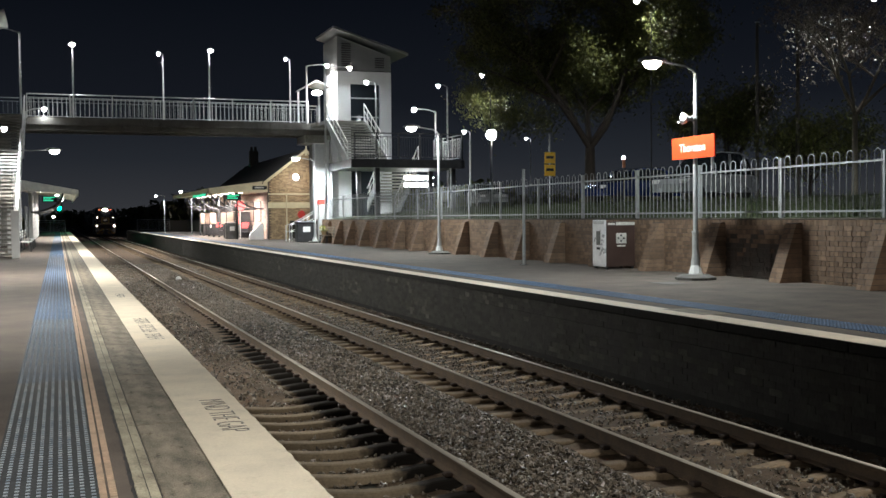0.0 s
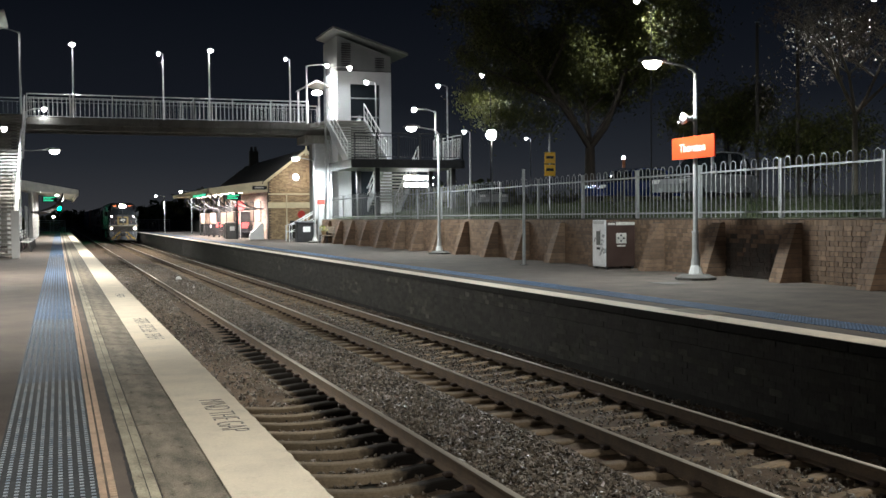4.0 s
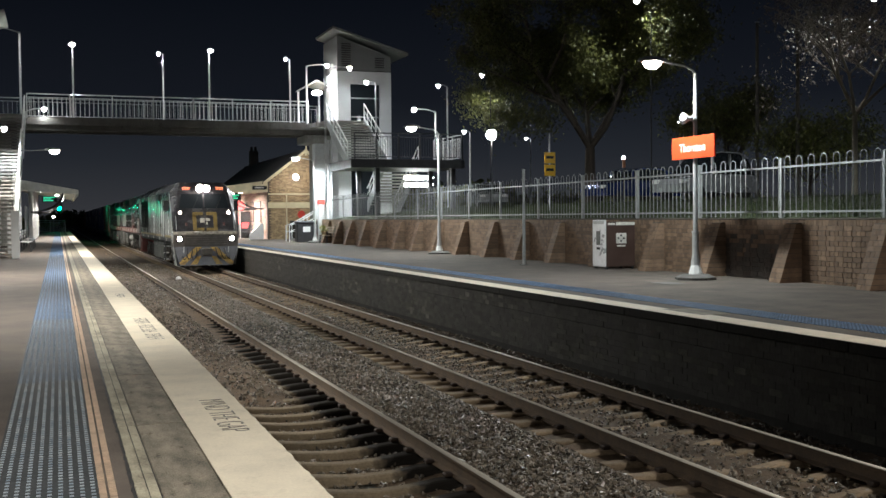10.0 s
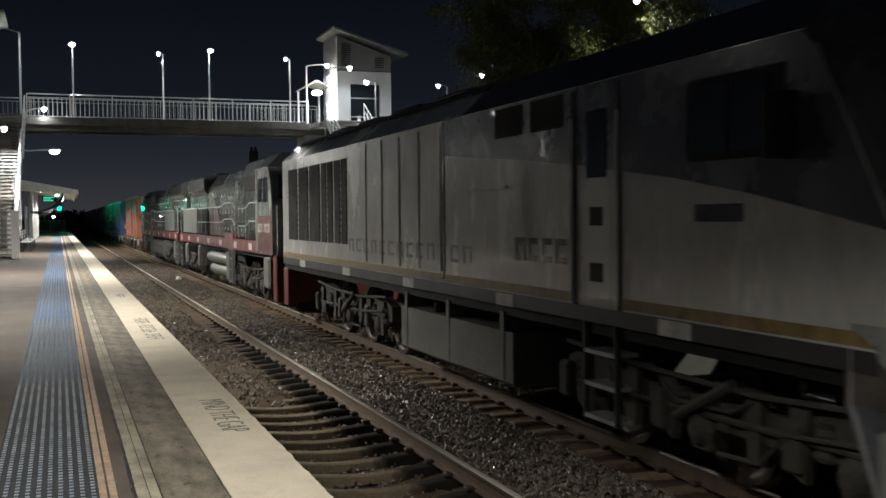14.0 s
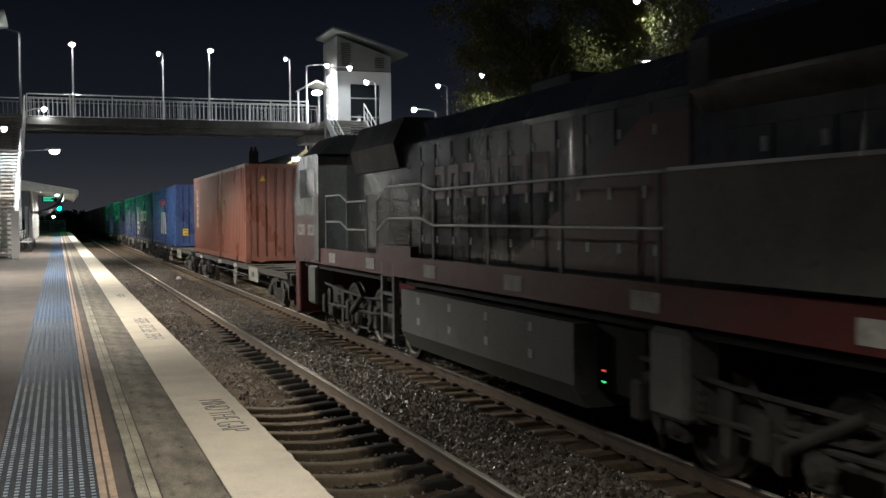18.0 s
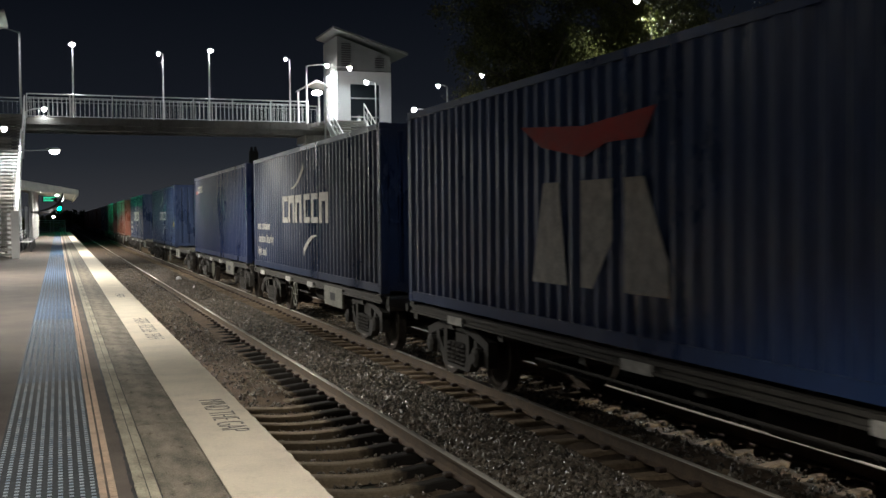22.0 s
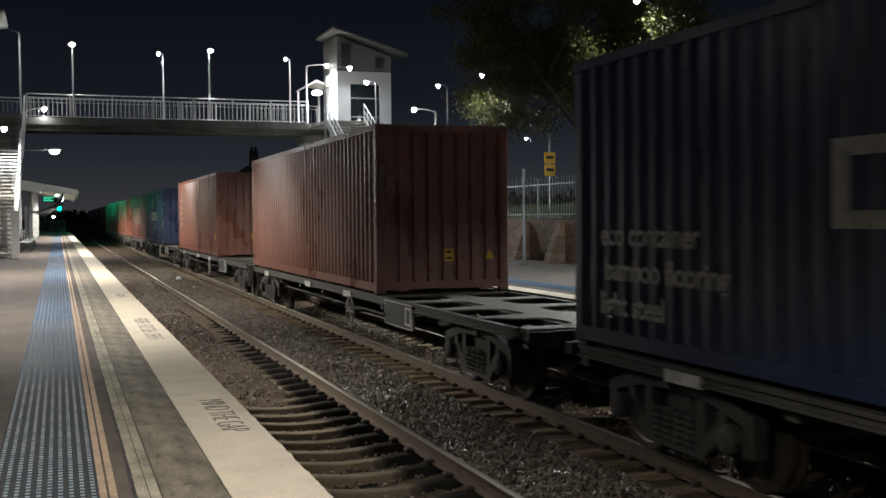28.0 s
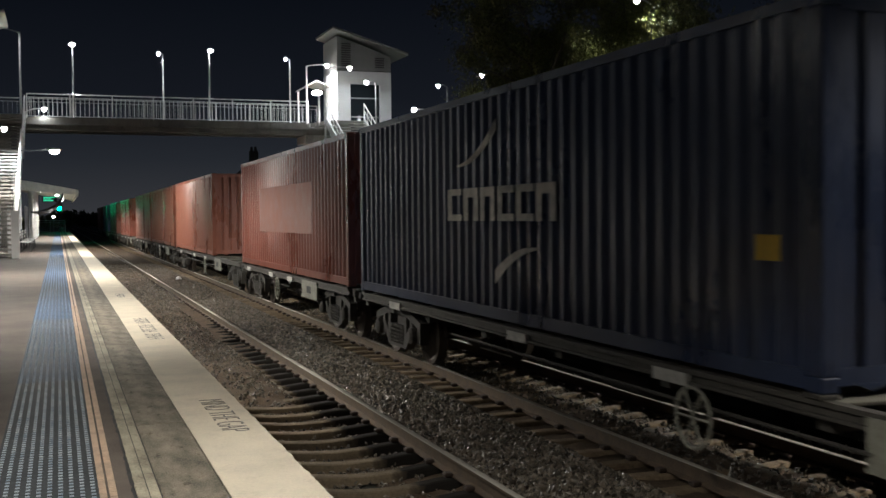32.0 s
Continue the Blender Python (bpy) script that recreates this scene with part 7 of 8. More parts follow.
def streamlined_loco():
    l = thing("locomotive", "pale grey streamlined diesel locomotive with a black raked cab and chevrons", "locomotive", (FAR_X, 0, RAIL), "locomotives of the train")
    H = 1.45
    # body shell: straight flanks, roof with sloping shoulders
    bm = B()
    prism(bm, [(-H, 1.45), (H, 1.45), (H, 3.62), (1.02, 4.02), (-1.02, 4.02), (-H, 3.62)], "y", 1.62, 19.7)
    part("body", bm, M_LOCO, l)
    bm = B()
    prism(bm, [(-H - 0.004, 3.62), (-1.02, 4.03), (1.02, 4.03), (H + 0.004, 3.62), (1.30, 3.60), (0, 3.9), (-1.30, 3.60)], "y", 1.62, 8.2)
    part("cab_roof", bm, M_LOCO_ROOF, l, "sooty black roof")
    bm = B()
    prism(bm, [(-1.15, 3.95), (-1.0, 4.06), (1.0, 4.06), (1.15, 3.95)], "y", 8.2, 19.4)
    part("roof_panel", bm, M_LOCO_ROOF, l, "sooty roof panel")
    # raked cab: black wedge ahead of the flanks
    bm = B()
    f = [(-1.42, 0.10, 1.70), (1.42, 0.10, 1.70), (1.45, 0.20, 1.45), (-1.45, 0.20, 1.45)]
    lo = [(-1.42, 0.08, 1.72), (1.42, 0.08, 1.72)]
    up = [(1.12, 0.98, 3.72), (-1.12, 0.98, 3.72)]
    top = [(0.95, 1.12, 4.02), (-0.95, 1.12, 4.02)]
    V = [bm.verts.new(p) for p in lo + up + top]
    bk = [bm.verts.new(p) for p in ((-H, 0.42, 1.45), (H, 0.42, 1.45), (H, 1.64, 3.62), (1.02, 1.64, 4.03), (-1.02, 1.64, 4.03), (-H, 1.64, 3.62))]
    fl = [bm.verts.new(p) for p in ((-1.42, 0.08, 1.45), (1.42, 0.08, 1.45))]
    for q in ((V[0], V[1], V[2], V[3]), (V[3], V[2], V[4], V[5]), (V[5], V[4], bk[3], bk[4]), (V[1], bk[1], bk[2], V[2]), (V[2], bk[2], bk[3], V[4]),
              (V[0], V[3], bk[5], bk[0]), (V[3], V[5], bk[4], bk[5]), (fl[0], fl[1], V[1], V[0]), (fl[1], bk[1], V[1]), (fl[0], V[0], bk[0]), (fl[0], bk[0], bk[1], fl[1])):
        bm.faces.new(q)
    bmesh.ops.recalc_face_normals(bm, faces=bm.faces[:])
    part("cab_front", bm, M_LOCO_DARK, l, "black raked cab front")
    # pale flank ahead of the body, up to the raked edge
    panel_y(l, "cab_side", [(0.44, 1.45), (1.64, 1.45), (1.64, 3.55), (1.50, 3.50), (0.46, 1.72)], H - 0.02, H + 0.006, M_LOCO)

    def on_rake(z):
        return 0.08 + (z - 1.72) / 2.0 * 0.90

    def face_panel(name, pts, m, lift=0.012, label=""):
        """A panel laid on the raked front, outline in (x, z)."""
        bm = B()
        a = [bm.verts.new((x, on_rake(z) - lift, z + lift * 0.4)) for x, z in pts]
        b = [bm.verts.new((x, on_rake(z) + 0.02, z)) for x, z in pts]
        bm.faces.new(a)
        n = len(pts)
        for i in range(n):
            bm.faces.new((a[i], b[i], b[(i + 1) % n], a[(i + 1) % n]))
        bmesh.ops.recalc_face_normals(bm, faces=bm.faces[:])
        return part(name, bm, m, l, label)

    face_panel("windscreen", [(-1.12, 2.82), (-0.04, 2.82), (-0.04, 3.48), (-1.0, 3.48)], M_GLASS, label="dark windscreen")
    face_panel("windscreen", [(0.04, 2.82), (1.12, 2.82), (1.0, 3.48), (0.04, 3.48)], M_GLASS)
    for x in (-0.5, 0.55):
        face_panel("wiper", [(x, 2.84), (x + 0.025, 2.84), (x + 0.28, 3.35), (x + 0.26, 3.35)], M_BLACK, 0.03)
    for a, b, c, d in ((-0.55, -0.38, 1.80, 2.64), (0.38, 0.55, 1.80, 2.64), (-0.38, -0.08, 2.50, 2.64), (0.08, 0.38, 2.50, 2.64), (-0.38, -0.05, 1.80, 1.92), (0.05, 0.38, 1.80, 1.92)):
        face_panel("emblem_frame", rect(a, b, c, d), M_EMBLEM, 0.014, "grimy yellow painted frame")
    for a, b, c, d in ((-0.22, -0.01, 2.16, 2.36), (0.04, 0.22, 2.24, 2.36), (0.04, 0.12, 2.08, 2.20)):
        face_panel("emblem_block", rect(a, b, c, d), M_LOGO, 0.016, "white block of an emblem")
    for s in (-1, 1):
        x = s * 1.09
        face_panel("lamp_bezel", rect(x - 0.12, x + 0.12, 2.52, 2.72), M_LOUVRE, 0.03)
        bm = turned(B(), [(0.065, 0.0), (0.06, -0.02), (0.02, -0.03)], (x, on_rake(2.62) - 0.035, 2.62), 12, "y")
        part("marker_lamp", bm, M_MARKER, l, "lit round marker lamp")
        face_panel("grab_rail", rect(s * 1.30 - 0.012, s * 1.30 + 0.012, 1.85, 2.45), M_GALV, 0.05)
        face_panel("red_lamp", rect(s * 0.85 - 0.05, s * 0.85 + 0.05, 2.02, 2.16), M_MAROON, 0.02, "unlit red lamp")
        bm = B()
        box(bm, *sorted((s * 0.60, s * 0.92)), 0.965, 1.03, 3.69, 3.80, 0.01)
        part("number_board", bm, M_NUMBOARD, l, "lit number board with plain bars")
        for k in range(4):
            bx = s * 0.76 + (k - 1.5) * 0.075
            part("number_bar", box(B(), bx - 0.022, bx + 0.022, 0.958, 0.97, 3.71, 3.78), M_BLACK, l)
    bm = B()
    box(bm, -0.36, 0.36, 0.93, 1.06, 3.60, 3.90, 0.03)
    part("headlight_housing", bm, M_LOUVRE, l)
    for x in (-0.15, 0.15):
        bm = turned(B(), [(0.15, 0.0), (0.13, -0.02), (0.03, -0.035)], (x, 0.925, 3.75), 16, "y")
        part("headlight", bm, M_HEADLIGHT, l, "bright lit headlight")
    # nose below the cab
    part("nose_ledge", box(B(), -1.43, 1.43, 0.02, 0.46, 1.62, 1.77, 0.02), M_LEDGE, l, "scuffed pale ledge with flaking paint")
    bm = B()
    prism(bm, [(-H, 1.08), (H, 1.08), (H, 1.64), (-H, 1.64)], "y", 0.06, 1.2)
    part("bumper_beam", bm, M_BUMPER, l, "grimy ribbed bumper beam")
    for k in range(5):
        part("bumper_rib", box(B(), -0.98, 0.98, 0.015, 0.06, 1.13 + k * 0.10, 1.195 + k * 0.10, 0.012), M_BUMPER, l)
    for s in (-1, 1):
        part("lamp_pocket", box(B(), s * 1.17 - 0.15, s * 1.17 + 0.15, 0.03, 0.06, 1.28, 1.58, 0.01), M_LOUVRE, l)
        bm = turned(B(), [(0.095, 0.0), (0.085, -0.02), (0.03, -0.035)], (s * 1.17, 0.03, 1.43), 14, "y")
        part("ditch_lamp", bm, M_DITCH, l, "bright lit ditch lamp")
    bm = B()
    V = [bm.verts.new(p) for p in ((-1.43, 0.08, 1.08), (1.43, 0.08, 1.08), (1.18, -0.12, 0.22), (-1.18, -0.12, 0.22), (-1.45, 1.2, 1.08), (1.45, 1.2, 1.08), (1.32, 0.95, 0.22), (-1.32, 0.95, 0.22))]
    for q in ((0, 1, 2, 3), (1, 5, 6, 2), (4, 0, 3, 7), (0, 4, 5, 1), (3, 2, 6, 7), (5, 4, 7, 6)):
        bm.faces.new([V[i] for i in q])
    bmesh.ops.recalc_face_normals(bm, faces=bm.faces[:])
    part("pilot", bm, M_PILOT, l, "slate grey pilot plough")
    for s in (-1, 1):
        prof = [(0.10, 1.62), (1.15, 1.62), (1.15, 1.08), (0.95, 0.24), (0.02, 0.24), (0.10, 1.08)]
        bm = prism(B(), prof, "x", 0.0, 0.035)
        for v in bm.verts:
            v.co.x = s * (v.co.x + 1.425 - max(0.0, (1.08 - v.co.z) / 0.84) * 0.13)
        bmesh.ops.recalc_face_normals(bm, faces=bm.faces[:])
        part("step_plate", bm, M_STEPSIDE, l, "dull grey plate with step pockets")

    def on_pilot(z):
        return 0.08 - (1.08 - z) / 0.86 * 0.20

    def pilot_stripe(pts, m, name="chevron"):
        bm = B()
        a = [bm.verts.new((x, on_pilot(z) - 0.008, z)) for x, z in pts]
        b = [bm.verts.new((x, on_pilot(z) + 0.02, z)) for x, z in pts]
        bm.faces.new(a)
        n = len(pts)
        for i in range(n):
            bm.faces.new((a[i], b[i], b[(i + 1) % n], a[(i + 1) % n]))
        bmesh.ops.recalc_face_normals(bm, faces=bm.faces[:])
        part(name, bm, m, l, "yellow warning chevron")
    for s in (-1, 1):
        pilot_stripe([(s * 0.18, 1.05), (s * 0.48, 1.05), (s * 1.22, 0.36), (s * 1.17, 0.26), (s * 0.98, 0.26)], M_GRIMY_YELLOW)
        pilot_stripe([(s * 0.22, 0.66), (s * 0.42, 0.62), (s * 0.72, 0.27), (s * 0.42, 0.27)], M_GRIMY_YELLOW)
        for k in range(3):
            x = s * (0.42 + 0.2 * k)
            bm = tube(B(), [(x, 0.0, 1.0), (x + s * 0.03, -0.16, 0.8), (x + s * 0.10, -0.24, 0.58), (x + s * 0.2, -0.2, 0.5), (x + s * 0.24, -0.1, 0.66)], 0.022, 6)
            part("air_hose", bm, M_BLACK, l)
        part("step_post", box(B(), s * 1.0 - 0.02, s * 1.0 + 0.02, -0.03, 0.0, 0.8, 1.08), M_GALV, l)
        for z in (0.42, 0.72, 1.04):
            part("step_pocket", box(B(), *sorted((s * 1.30, s * (1.468 - max(0.0, 1.0 - z) * 0.155))), 0.42, 0.78, z, z + 0.19), M_LOUVRE, l)
    bm = B()
    box(bm, -0.16, 0.16, -0.35, 0.15, 0.72, 0.98, 0.03)
    box(bm, -0.24, 0.24, -0.48, -0.22, 0.66, 1.02, 0.06)
    part("coupler", bm, M_BOGIE, l)
    # dark paint of the upper flank, sweeping down to the nose
    sweep = [(0.78, 2.22), (1.4, 2.34), (2.2, 2.49), (3.2, 2.64), (5.0, 2.84), (6.5, 2.97), (8.86, 3.15), (8.86, 3.61)]
    panel_y(l, "dark_flank_paint", sweep + [(1.62, 3.61), (1.50, 3.50)], H - 0.02, H + 0.0085, M_LOCO_BLUEGREY, "dark blue-grey sweep of paint")
    # flank details
    panel_y(l, "panel_seam", rect(8.86, 8.92, 1.5, 3.6), H - 0.02, H + 0.014, M_LOCO_DARK)
    panel_y(l, "grab_strip", rect(6.75, 8.7, 2.66, 2.69), H - 0.02, H + 0.03, M_LOCO)
    panel_y(l, "cab_window", rect(1.80, 3.05, 2.76, 3.42), H - 0.02, H + 0.012, M_LOUVRE, "dark framed cab window")
    panel_y(l, "cab_window_pane", rect(1.95, 2.45, 2.82, 3.36), H + 0.012, H + 0.018, M_GLASS)
    panel_y(l, "cab_window_pane", rect(2.50, 2.98, 2.82, 3.36), H + 0.012, H + 0.018, M_GLASS)
    for s in (-1, 1):
        bm = box(B(), *sorted((s * (H + 0.02), s * (H + 0.28))), 1.66, 1.72, 2.72, 3.2, 0.01)
        part("mirror", bm, M_BLACK, l)
        for a, b in ((4.10, 4.16), (5.02, 5.08)):
            part("door_handrail", rod(B(), (s * (H + 0.05), a + 0.03, 1.5), (s * (H + 0.05), a + 0.03, 3.3), 0.016, 6), M_GALV, l)
        for k in range(5):
            part("body_rib", box(B(), *sorted((s * H, s * (H + 0.018))), 9.0 + k * 0.92, 9.04 + k * 0.92, 1.6, 3.55), M_LOCO, l)
        for a, b, shape in ((5.25, 5.53, bracket), (5.6, 5.86, bracket), (5.93, 6.19, bracket), (6.25, 6.55, gate)):
            part("number_block", prism(B(), shape(a, b, 1.84, 2.10, 0.34, 0.26), "x", *sorted((s * H, s * (H + 0.006)))), M_LOCO_DARK, l, "dark block where the number stands")
        for k in range(13):
            y = 7.9 + k * 0.47
            shape = (gate, bracket)[(k * k) % 3 % 2]
            part("lettering_bar", prism(B(), shape(y, y + 0.28, 1.74, 1.97, 0.2, 0.2), "x", *sorted((s * H, s * (H + 0.005)))), M_TANK, l, "faded grey lettering block")
        part("black_mark", box(B(), *sorted((s * H, s * (H + 0.006))), 2.3, 2.95, 2.28, 2.42), M_LOCO_DARK, l)
    panel_y(l, "cab_door", rect(4.2, 5.0, 1.47, 3.52), H - 0.02, H + 0.010, M_LOCO)
    panel_y(l, "door_upper", [(4.2, 2.75), (5.0, 2.84), (5.0, 3.52), (4.2, 3.52)], H - 0.02, H + 0.0115, M_LOCO_BLUEGREY)
    panel_y(l, "door_seam", rect(4.14, 4.2, 1.45, 3.58), H - 0.02, H + 0.012, M_LOUVRE)
    panel_y(l, "door_seam", rect(5.0, 5.12, 1.45, 3.58), H - 0.02, H + 0.012, M_LOUVRE)
    panel_y(l, "door_window", rect(4.4, 4.8, 2.7, 3.35), H + 0.010, H + 0.018, M_GLASS)
    panel_y(l, "door_step", rect(4.48, 4.74, 2.24, 2.42), H + 0.010, H + 0.014, M_LOUVRE)
    panel_y(l, "door_step", rect(4.48, 4.74, 1.70, 1.88), H + 0.010, H + 0.014, M_LOUVRE)
    panel_y(l, "shoulder_vent", rect(5.3, 6.1, 3.24, 3.58), H - 0.02, H + 0.012, M_LOUVRE)
    panel_y(l, "shoulder_vent", rect(6.3, 7.1, 3.24, 3.58), H - 0.02, H + 0.012, M_LOUVRE)
    for k in range(5):
        y0, y1 = 13.95 + k * 1.04, 14.85 + k * 1.04
        if k < 2:
            y1 = y0 + 0.40
            y0b = y0 + 0.5
            panel_y(l, "grille", rect(y0b, y0b + 0.4, 1.86, 3.40), H - 0.03, H + 0.010, M_LOUVRE, "black louvred grille")
        panel_y(l, "grille", rect(y0, y1, 1.86, 3.40), H - 0.03, H + 0.010, M_LOUVRE, "black louvred grille")
        for s in (-1, 1):
            for j in range(12):
                z = 1.92 + j * 0.122
                part("louvre_slat", box(B(), *sorted((s * (H + 0.008), s * (H + 0.024))), y0, y1, z, z + 0.035), M_LOUVRE, l)
    panel_y(l, "yellow_stripe", rect(0.5, 19.7, 1.47, 1.57), H - 0.02, H + 0.008, M_DULLYELLOW, "thin dirty yellow stripe")
    panel_y(l, "navy_stripe", rect(0.9, 19.7, 1.30, 1.45), H - 0.06, H + 0.004, M_LOCO_ROOF, "sooty dark sill stripe")
    bm = B()
    box(bm, -1.40, 1.40, 0.9, 19.7, 1.18, 1.40)
    part("underframe", bm, M_LOUVRE, l)
    for k in range(5):
        y = 3.0 + k * 3.6
        panel_y(l, "reflector", rect(y, y + 0.5, 1.30, 1.44), 1.45, 1.46, M_LOGO, "small pale reflector")
    # fuel tank and steps
    bm = B()
    prism(bm, [(-1.42, 0.99), (1.42, 0.99), (1.42, 0.40), (1.38, 0.36), (-1.38, 0.36), (-1.42, 0.40)], "y", 6.7, 10.9)
    part("fuel_tank", bm, M_TANK, l, "grey fuel tank")
    for y in (6.95, 8.8, 10.6):
        part("tank_strap", box(B(), -1.43, 1.43, y, y + 0.1, 0.42, 1.22), M_TANK, l)
    part("filler_neck", rod(B(), (-1.25, 9.6, 0.99), (-1.25, 9.6, 1.12), 0.09, 10), M_LOUVRE, l)
    for s in (-1, 1):
        for k in range(3):
            part("cab_step", box(B(), *sorted((s * 1.18, s * 1.44)), 4.3, 4.9, 0.35 + k * 0.32, 0.39 + k * 0.32), M_GALV, l)
        for y in (4.28, 4.9):
            part("step_side", box(B(), *sorted((s * 1.38, s * 1.44)), y, y + 0.03, 0.33, 1.3), M_DARKSTEEL, l)
    heavy_bogie(l, 3.2)
    heavy_bogie(l, 14.6)
    for k in range(4):
        part("roof_hatch", box(B(), -0.85, 0.85, 9.5 + k * 2.2, 10.9 + k * 2.2, 4.0, 4.16, 0.03), M_LOCO_ROOF, l)
    part("rear_bulkhead", box(B(), -1.4, 1.4, 19.7, 19.78, 1.2, 3.6), M_LOCO_DARK, l)
    for s in (-1, 1):
        part("corner_steps", box(B(), *sorted((s * 1.2, s * 1.44)), 19.3, 19.75, 0.35, 1.2, 0.02), M_SILL_RED, l)
    TRAIN.append((l, NOSE, RAIL))
    return l


def hood_loco(off, cab_first, tanks, label):
    """Hood unit with side walkways. Built with its cab at y = 0, turned end for end when the cab trails."""
    n = 21.5
    l = thing("locomotive", label, "locomotive", (FAR_X, 0, RAIL), "locomotives of the train")

    def Y(v):
        return v if cab_first else n - v

    def bx(name, x0, x1, y0, y1, z0, z1, m, lab="", bev=0.0):
        a, b = sorted((Y(y0), Y(y1)))
        return part(name, box(B(), x0, x1, a, b, z0, z1, bev), m, l, lab)

    def pair(name, x0, x1, y0, y1, z0, z1, m, lab="", bev=0.0):
        for s in (-1, 1):
            a, b = sorted((s * x0, s * x1))
            bx(name, a, b, y0, y1, z0, z1, m, lab, bev)

    def outline(name, pts, axis, a, b, m, lab=""):
        bm = B()
        if axis == "x":
            prism(bm, [(Y(p[0]), p[1]) for p in pts], "x", a, b)
        else:
            prism(bm, pts, "y", *sorted((Y(a), Y(b))))
        return part(name, bm, m, l, lab)
    # frame and sills
    bx("frame", -1.30, 1.30, 0.6, n - 0.2, 1.30, 1.62, M_LOUVRE)
    pair("side_sill", 1.30, 1.43, 0.55, n - 0.25, 1.42, 1.74, M_SILL_RED, "dirty red side sill")
    for k, y in enumerate((3.3, 5.9, 8.9, 11.8, 14.7, 17.6, 20.2)):
        pair("reflector", 1.43, 1.436, y, y + 0.5, 1.48, 1.66, M_LOGO, "pale square reflector")
    pair("sill_step", 1.30, 1.43, 6.6, 8.3, 1.74, 1.90, M_SILL_RED)
    # cab
    outline("cab", [(0.25, 1.45), (2.55, 1.45), (2.55, 3.55), (2.45, 3.62), (0.95, 3.62), (0.62, 3.5), (0.30, 2.75)], "x", -1.45, 1.45, M_CAB, "pale grey wide cab")
    outline("cab_roof", [(-1.45, 3.60), (-1.05, 3.98), (1.05, 3.98), (1.45, 3.60)], "y", 0.95, 2.7, M_LOCO_ROOF)
    outline("cab_nose", [(-1.35, 1.2), (1.35, 1.2), (1.35, 2.65), (-1.35, 2.65)], "y", 0.10, 0.32, M_CAB)
    bx("pilot", -1.40, 1.40, 0.10, 0.5, 0.28, 1.45, M_SILL_RED, "red pilot plate", 0.03)
    for s in (-1, 1):
        for y0, y1 in ((0.85, 1.45), (1.55, 2.2)):
            outline("cab_window", rect(y0, y1, 2.75, 3.35), "x", *sorted((s * 1.44, s * 1.456)), M_GLASS, "dark cab window")
        outline("cab_band", rect(0.32, 2.2, 1.48, 2.40), "x", *sorted((s * 1.44, s * 1.4535)), M_MAROON, "dull maroon band round the cab")
        outline("cab_pillar", rect(2.2, 2.55, 1.5, 2.8), "x", *sorted((s * 1.45, s * 1.458)), M_TANK)
        for k in (0, 1, 2, 4, 5, 6):
            outline("number_block", (gate, bracket)[k % 2](0.62 + k * 0.25, 0.80 + k * 0.25, 1.98, 2.2, 0.3, 0.22), "x", *sorted((s * 1.45, s * 1.457)), M_LOGO, "pale block where the number stands")
        for x in (0.15, 0.85):
            bx("front_window", *sorted((s * x, s * (x + 0.45))), 0.28, 0.34, 2.8, 3.4, M_GLASS)
    # hood with doors, radiator flare, dynamic brake box
    outline("hood", [(-0.98, 1.62), (0.98, 1.62), (0.98, 3.5), (0.72, 3.88), (-0.72, 3.88), (-0.98, 3.5)], "y", 3.0, n - 0.5, M_HOOD, "grey engine hood")
    outline("air_intake", [(-1.05, 3.15), (1.05, 3.15), (1.15, 3.55), (0.95, 3.98), (-0.95, 3.98), (-1.15, 3.55)], "y", 3.9, 6.6, M_LOCO_ROOF, "dark flared intake housing")
    outline("radiator_flare", [(-0.99, 3.22), (0.99, 3.22), (1.14, 3.42), (1.14, 3.84), (1.0, 3.98), (-1.0, 3.98), (-1.14, 3.84), (-1.14, 3.42)], "y", 15.2, n - 1.0, M_HOOD, "flared radiator housing")
    pair("radiator_grille", 1.135, 1.15, 15.5, n - 1.3, 3.46, 3.86, M_LOUVRE)
    for k in range(12):
        y = 6.9 + k * 0.68
        pair("hood_door", 0.975, 0.995, y, y + 0.62, 1.72, 3.42, M_HOOD, bev=0.004)
        pair("door_latch", 0.99, 1.01, y + 0.5, y + 0.56, 2.5, 2.62, M_GALV)
        pair("hinge", 0.99, 1.008, y + 0.02, y + 0.06, 3.1, 3.2, M_GALV)
        pair("hinge", 0.99, 1.008, y + 0.02, y + 0.06, 1.95, 2.05, M_GALV)
    for k in range(3):
        bx("roof_fan", -0.6, 0.6, 16.0 + k * 1.4, 17.1 + k * 1.4, 3.95, 4.08, M_LOCO_ROOF, bev=0.05)
    bx("exhaust", -0.25, 0.25, 10.0, 11.2, 3.88, 4.15, M_LOCO_ROOF, bev=0.03)
    # screens on the walkway near the free end
    pair("walkway_screen", 1.38, 1.42, 15.3, 19.8, 1.80, 2.74, M_TANK, "grey plate screen on the walkway")
    pair("screen_rim", 1.42, 1.432, 15.3, 19.8, 2.71, 2.74, M_GALV)
    # hood-end doors behind the screen, and faded letters along the engine doors
    for k in range(7):
        y = 15.5 + k * 0.72
        pair("hood_door", 0.975, 0.996, y, y + 0.66, 1.72, 3.06, M_HOOD, bev=0.004)
        pair("door_latch", 0.99, 1.012, y + 0.54, y + 0.60, 2.84, 2.96, M_GALV)
    for k in range(7):
        y = 8.2 + k * 0.58
        for s in (-1, 1):
            outline("lettering_block", (bracket, gate)[k % 3 % 2](y, y + 0.42, 2.60, 3.08, 0.3, 0.25), "x", *sorted((s * 0.994, s * 1.001)), M_MAROON, "faded red lettering block")
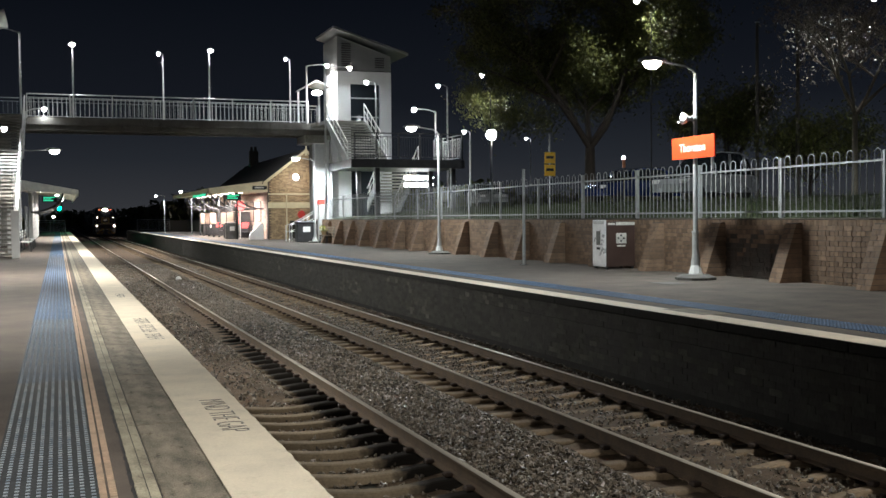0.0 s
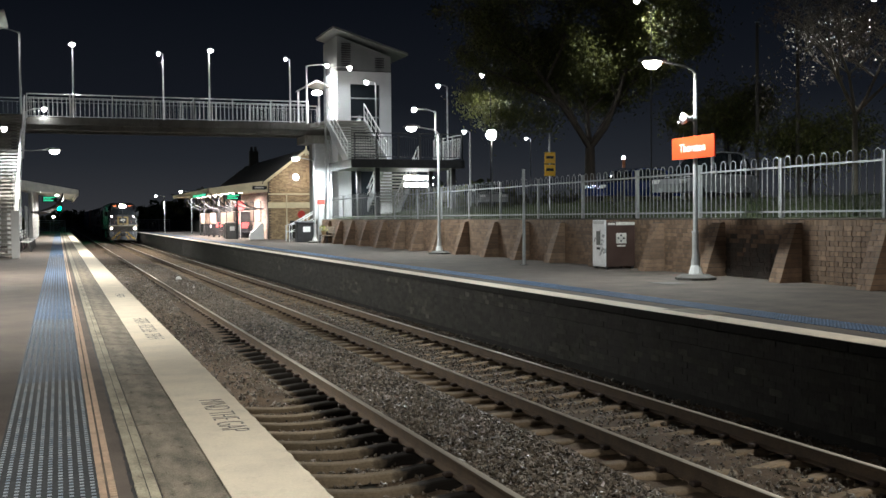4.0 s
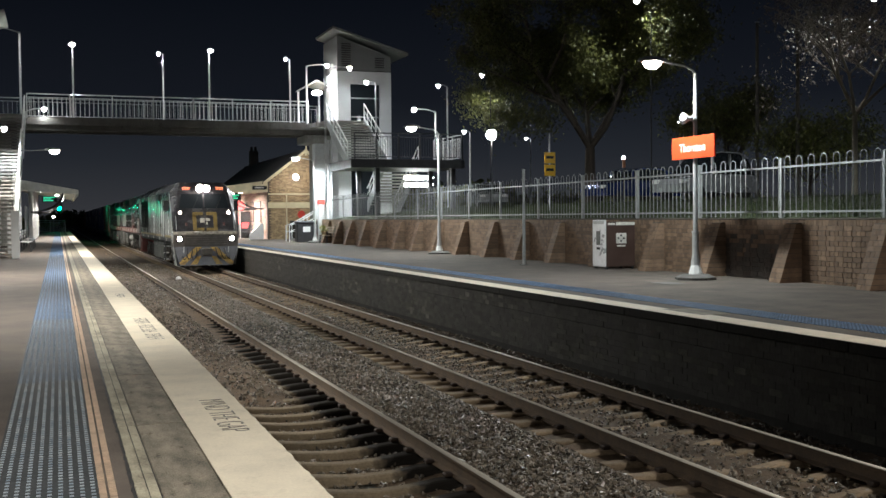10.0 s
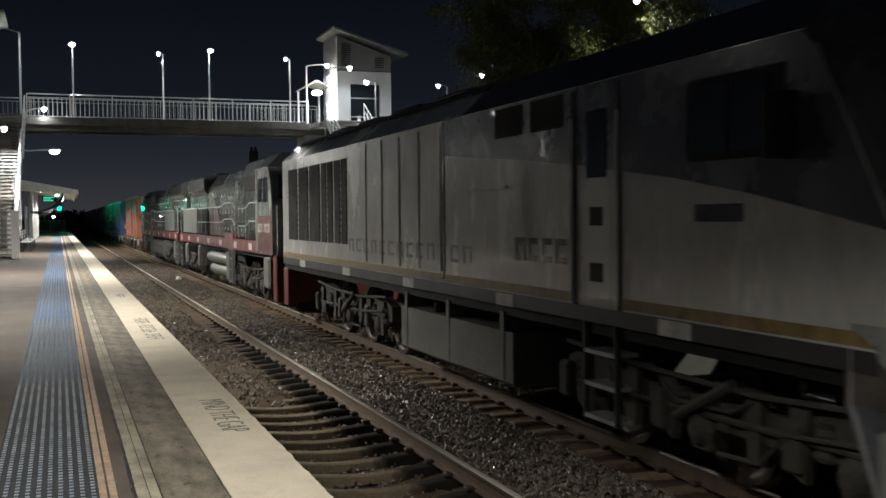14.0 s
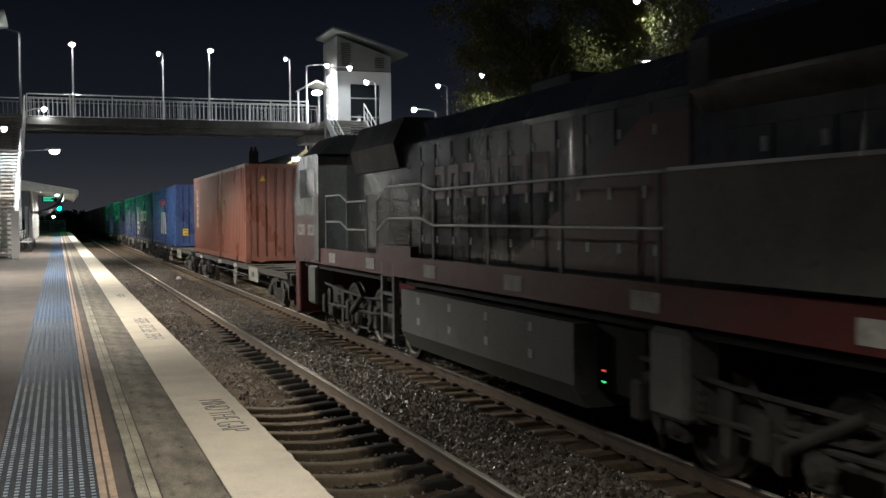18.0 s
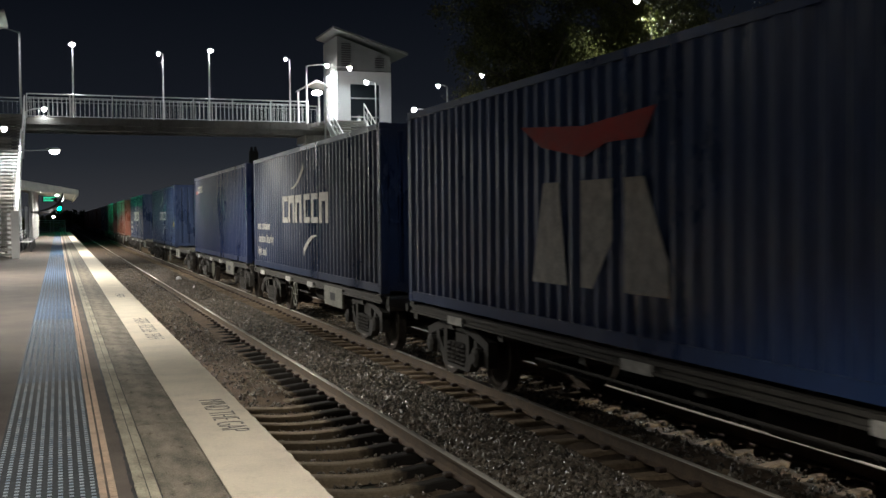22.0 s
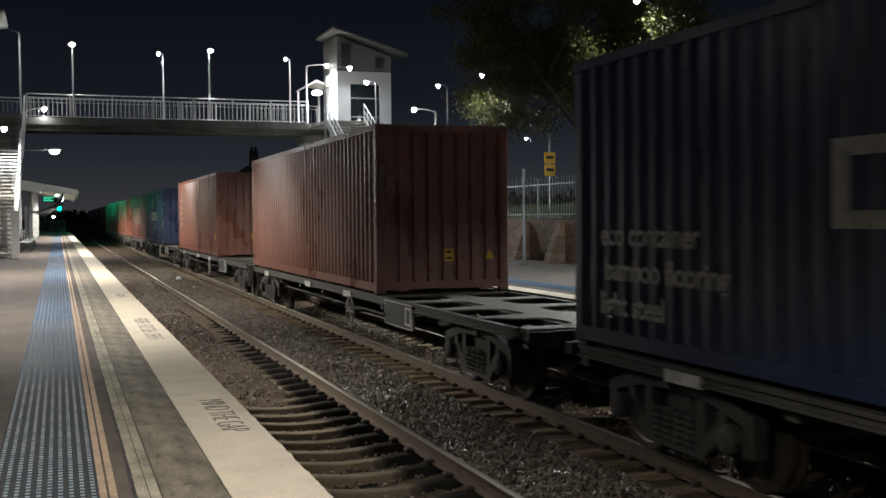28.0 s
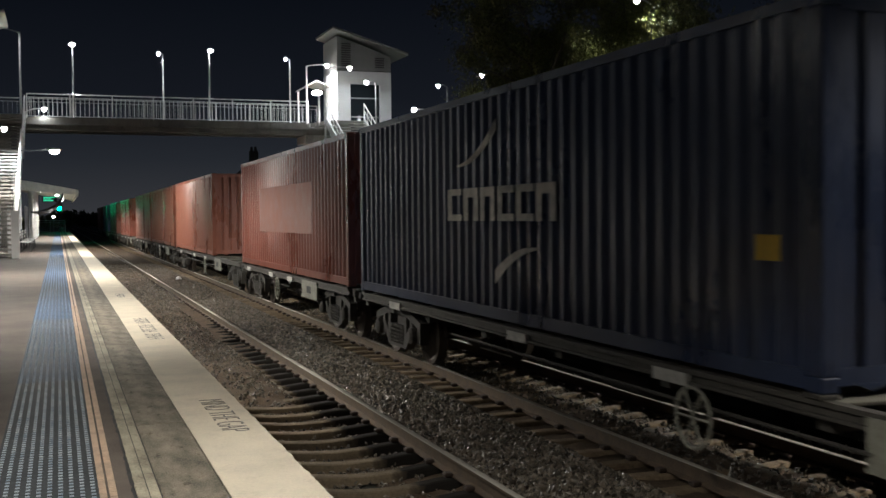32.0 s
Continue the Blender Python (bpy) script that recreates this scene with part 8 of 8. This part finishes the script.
    # handrails
    for s in (-1, 1):
        x = s * 1.38
        bm = B()
        for z0 in (2.72, 2.22):
            pts = [(x, Y(2.9), z0 + 0.04), (x, Y(4.0), z0 + 0.04), (x, Y(4.5), z0 - 0.10), (x, Y(5.8), z0 - 0.10)]
            tube(bm, pts, 0.018, 6)
            pts = [(x, Y(6.4), z0 - 0.10), (x, Y(7.0), z0 + 0.10), (x, Y(8.6), z0 + 0.10), (x, Y(9.2), z0), (x, Y(15.2), z0)]
            tube(bm, pts, 0.018, 6)
        part("handrail", bm, M_GALV, l)
        for y in (2.9, 4.5, 5.8, 6.4, 9.2, 11.2, 13.2, 15.1, 20.3, 21.0):
            part("stanchion", box(B(), x - 0.012, x + 0.012, Y(y) - 0.03, Y(y) + 0.03, 1.7, 2.70), M_TANK, l)
        part("end_rail", tube(B(), [(x, Y(20.3), 2.72), (x, Y(20.5), 2.8), (x, Y(20.9), 2.8), (x, Y(21.1), 2.7), (x, Y(21.1), 1.7)], 0.018, 6), M_GALV, l)
        for y0 in (6.75, 20.3):
            for dy in (0.0, 0.62):
                part("ladder_side", box(B(), *sorted((s * 1.34, s * 1.43)), *sorted((Y(y0 + dy), Y(y0 + dy + 0.09))), 0.36, 1.62), M_TANK, l)
            for z in (0.42, 0.76, 1.10, 1.40):
                part("ladder_rung", box(B(), *sorted((s * 1.25, s * 1.42)), *sorted((Y(y0 + 0.09), Y(y0 + 0.62))), z, z + 0.05), M_TANK, l)
        part("sand_box", box(B(), *sorted((s * 1.0, s * 1.38)), *sorted((Y(1.2), Y(1.9))), 0.55, 1.35, 0.05), M_TANK, l)
        part("sand_box", box(B(), *sorted((s * 1.0, s * 1.38)), *sorted((Y(19.0), Y(19.7))), 0.55, 1.35, 0.05), M_TANK, l)
        part("sand_box", box(B(), *sorted((s * 1.0, s * 1.38)), *sorted((Y(14.9), Y(15.5))), 0.55, 1.35, 0.05), M_TANK, l)
    # middle equipment
    if tanks:
        for s in (-1, 1):
            for z, x in ((1.0, 1.12), (0.58, 1.02)):
                a, b = sorted((Y(8.4), Y(13.4)))
                bm = turned(B(), [(0.05, a), (0.17, a + 0.05), (0.21, a + 0.15), (0.21, b - 0.15), (0.17, b - 0.05), (0.05, b)], (s * x, 0, z), 16, "y")
                part("air_reservoir", bm, M_TANK, l, "long grey air reservoir", smooth=True)
            part("equipment_box", box(B(), *sorted((s * 0.9, s * 1.40)), *sorted((Y(7.5), Y(8.2))), 0.45, 1.3, 0.02), M_TANK, l)
        bx("fuel_tank", -0.85, 0.85, 8.0, 13.5, 0.45, 1.3, M_LOUVRE)
    else:
        outline("fuel_tank", [(-1.40, 1.24), (1.40, 1.24), (1.40, 0.60), (1.25, 0.36), (-1.25, 0.36), (-1.40, 0.60)], "y", 7.75, 13.5, M_TANK, "grey-green fuel tank with pale square marks")
        for s in (-1, 1):
            for k in range(4):
                for z in (0.76, 1.06):
                    outline("tank_mark", rect(8.5 + k * 1.3, 8.62 + k * 1.3, z, z + 0.1), "x", *sorted((s * 1.40, s * 1.406)), M_LOGO)
            outline("gauge_lamp", rect(14.1, 14.13, 0.72, 0.738), "x", *sorted((s * 1.38, s * 1.40)), glow("gauge_green", (0.05, 1.0, 0.3), 1.2))
            outline("gauge_lamp", rect(14.1, 14.13, 0.83, 0.846), "x", *sorted((s * 1.38, s * 1.40)), glow("gauge_red", (1.0, 0.08, 0.05), 1.0))
        bx("equipment_rack", -1.2, 1.2, 13.6, 14.6, 0.55, 1.35, M_LOUVRE, bev=0.04)
    # red and pale sweep on the hood side
    for s in (-1, 1):
        outline("livery_sweep", [(11.0, 1.75), (15.0, 1.75), (15.0, 3.3), (14.2, 3.3)], "x", *sorted((s * 0.994, s * 1.002)), M_MAROON, "dull red livery sweep")
    heavy_bogie(l, Y(4.7))
    heavy_bogie(l, Y(17.0))
    for y, d in ((0, -1), (n, 1)):
        part("coupler", box(B(), -0.18, 0.18, *sorted((y + d * -0.3, y + d * 0.3)), 0.70, 0.98, 0.04), M_BOGIE, l)
    TRAIN.append((l, off, RAIL))
    return l


NOSE = -111.58
streamlined_loco()
hood_loco(NOSE + 20.75, True, True, "grey hood locomotive with red sills and its cab leading")
hood_loco(NOSE + 42.7, False, False, "dark grey hood locomotive with red sills and its cab trailing")


# ---------------------------------------------------------------- what moves: the train
def run(t):
    u = t - 24.0
    return 11.99501 * u + 0.0408750 * u ** 2 - 5.1941e-5 * u ** 3 - 1.88229e-5 * u ** 4


def motions():
    for ob, off, z in TRAIN:
        walk(ob, [(t, pose(FAR_X, off - run(t), z)) for t in range(0, 33, 2)])


motions()
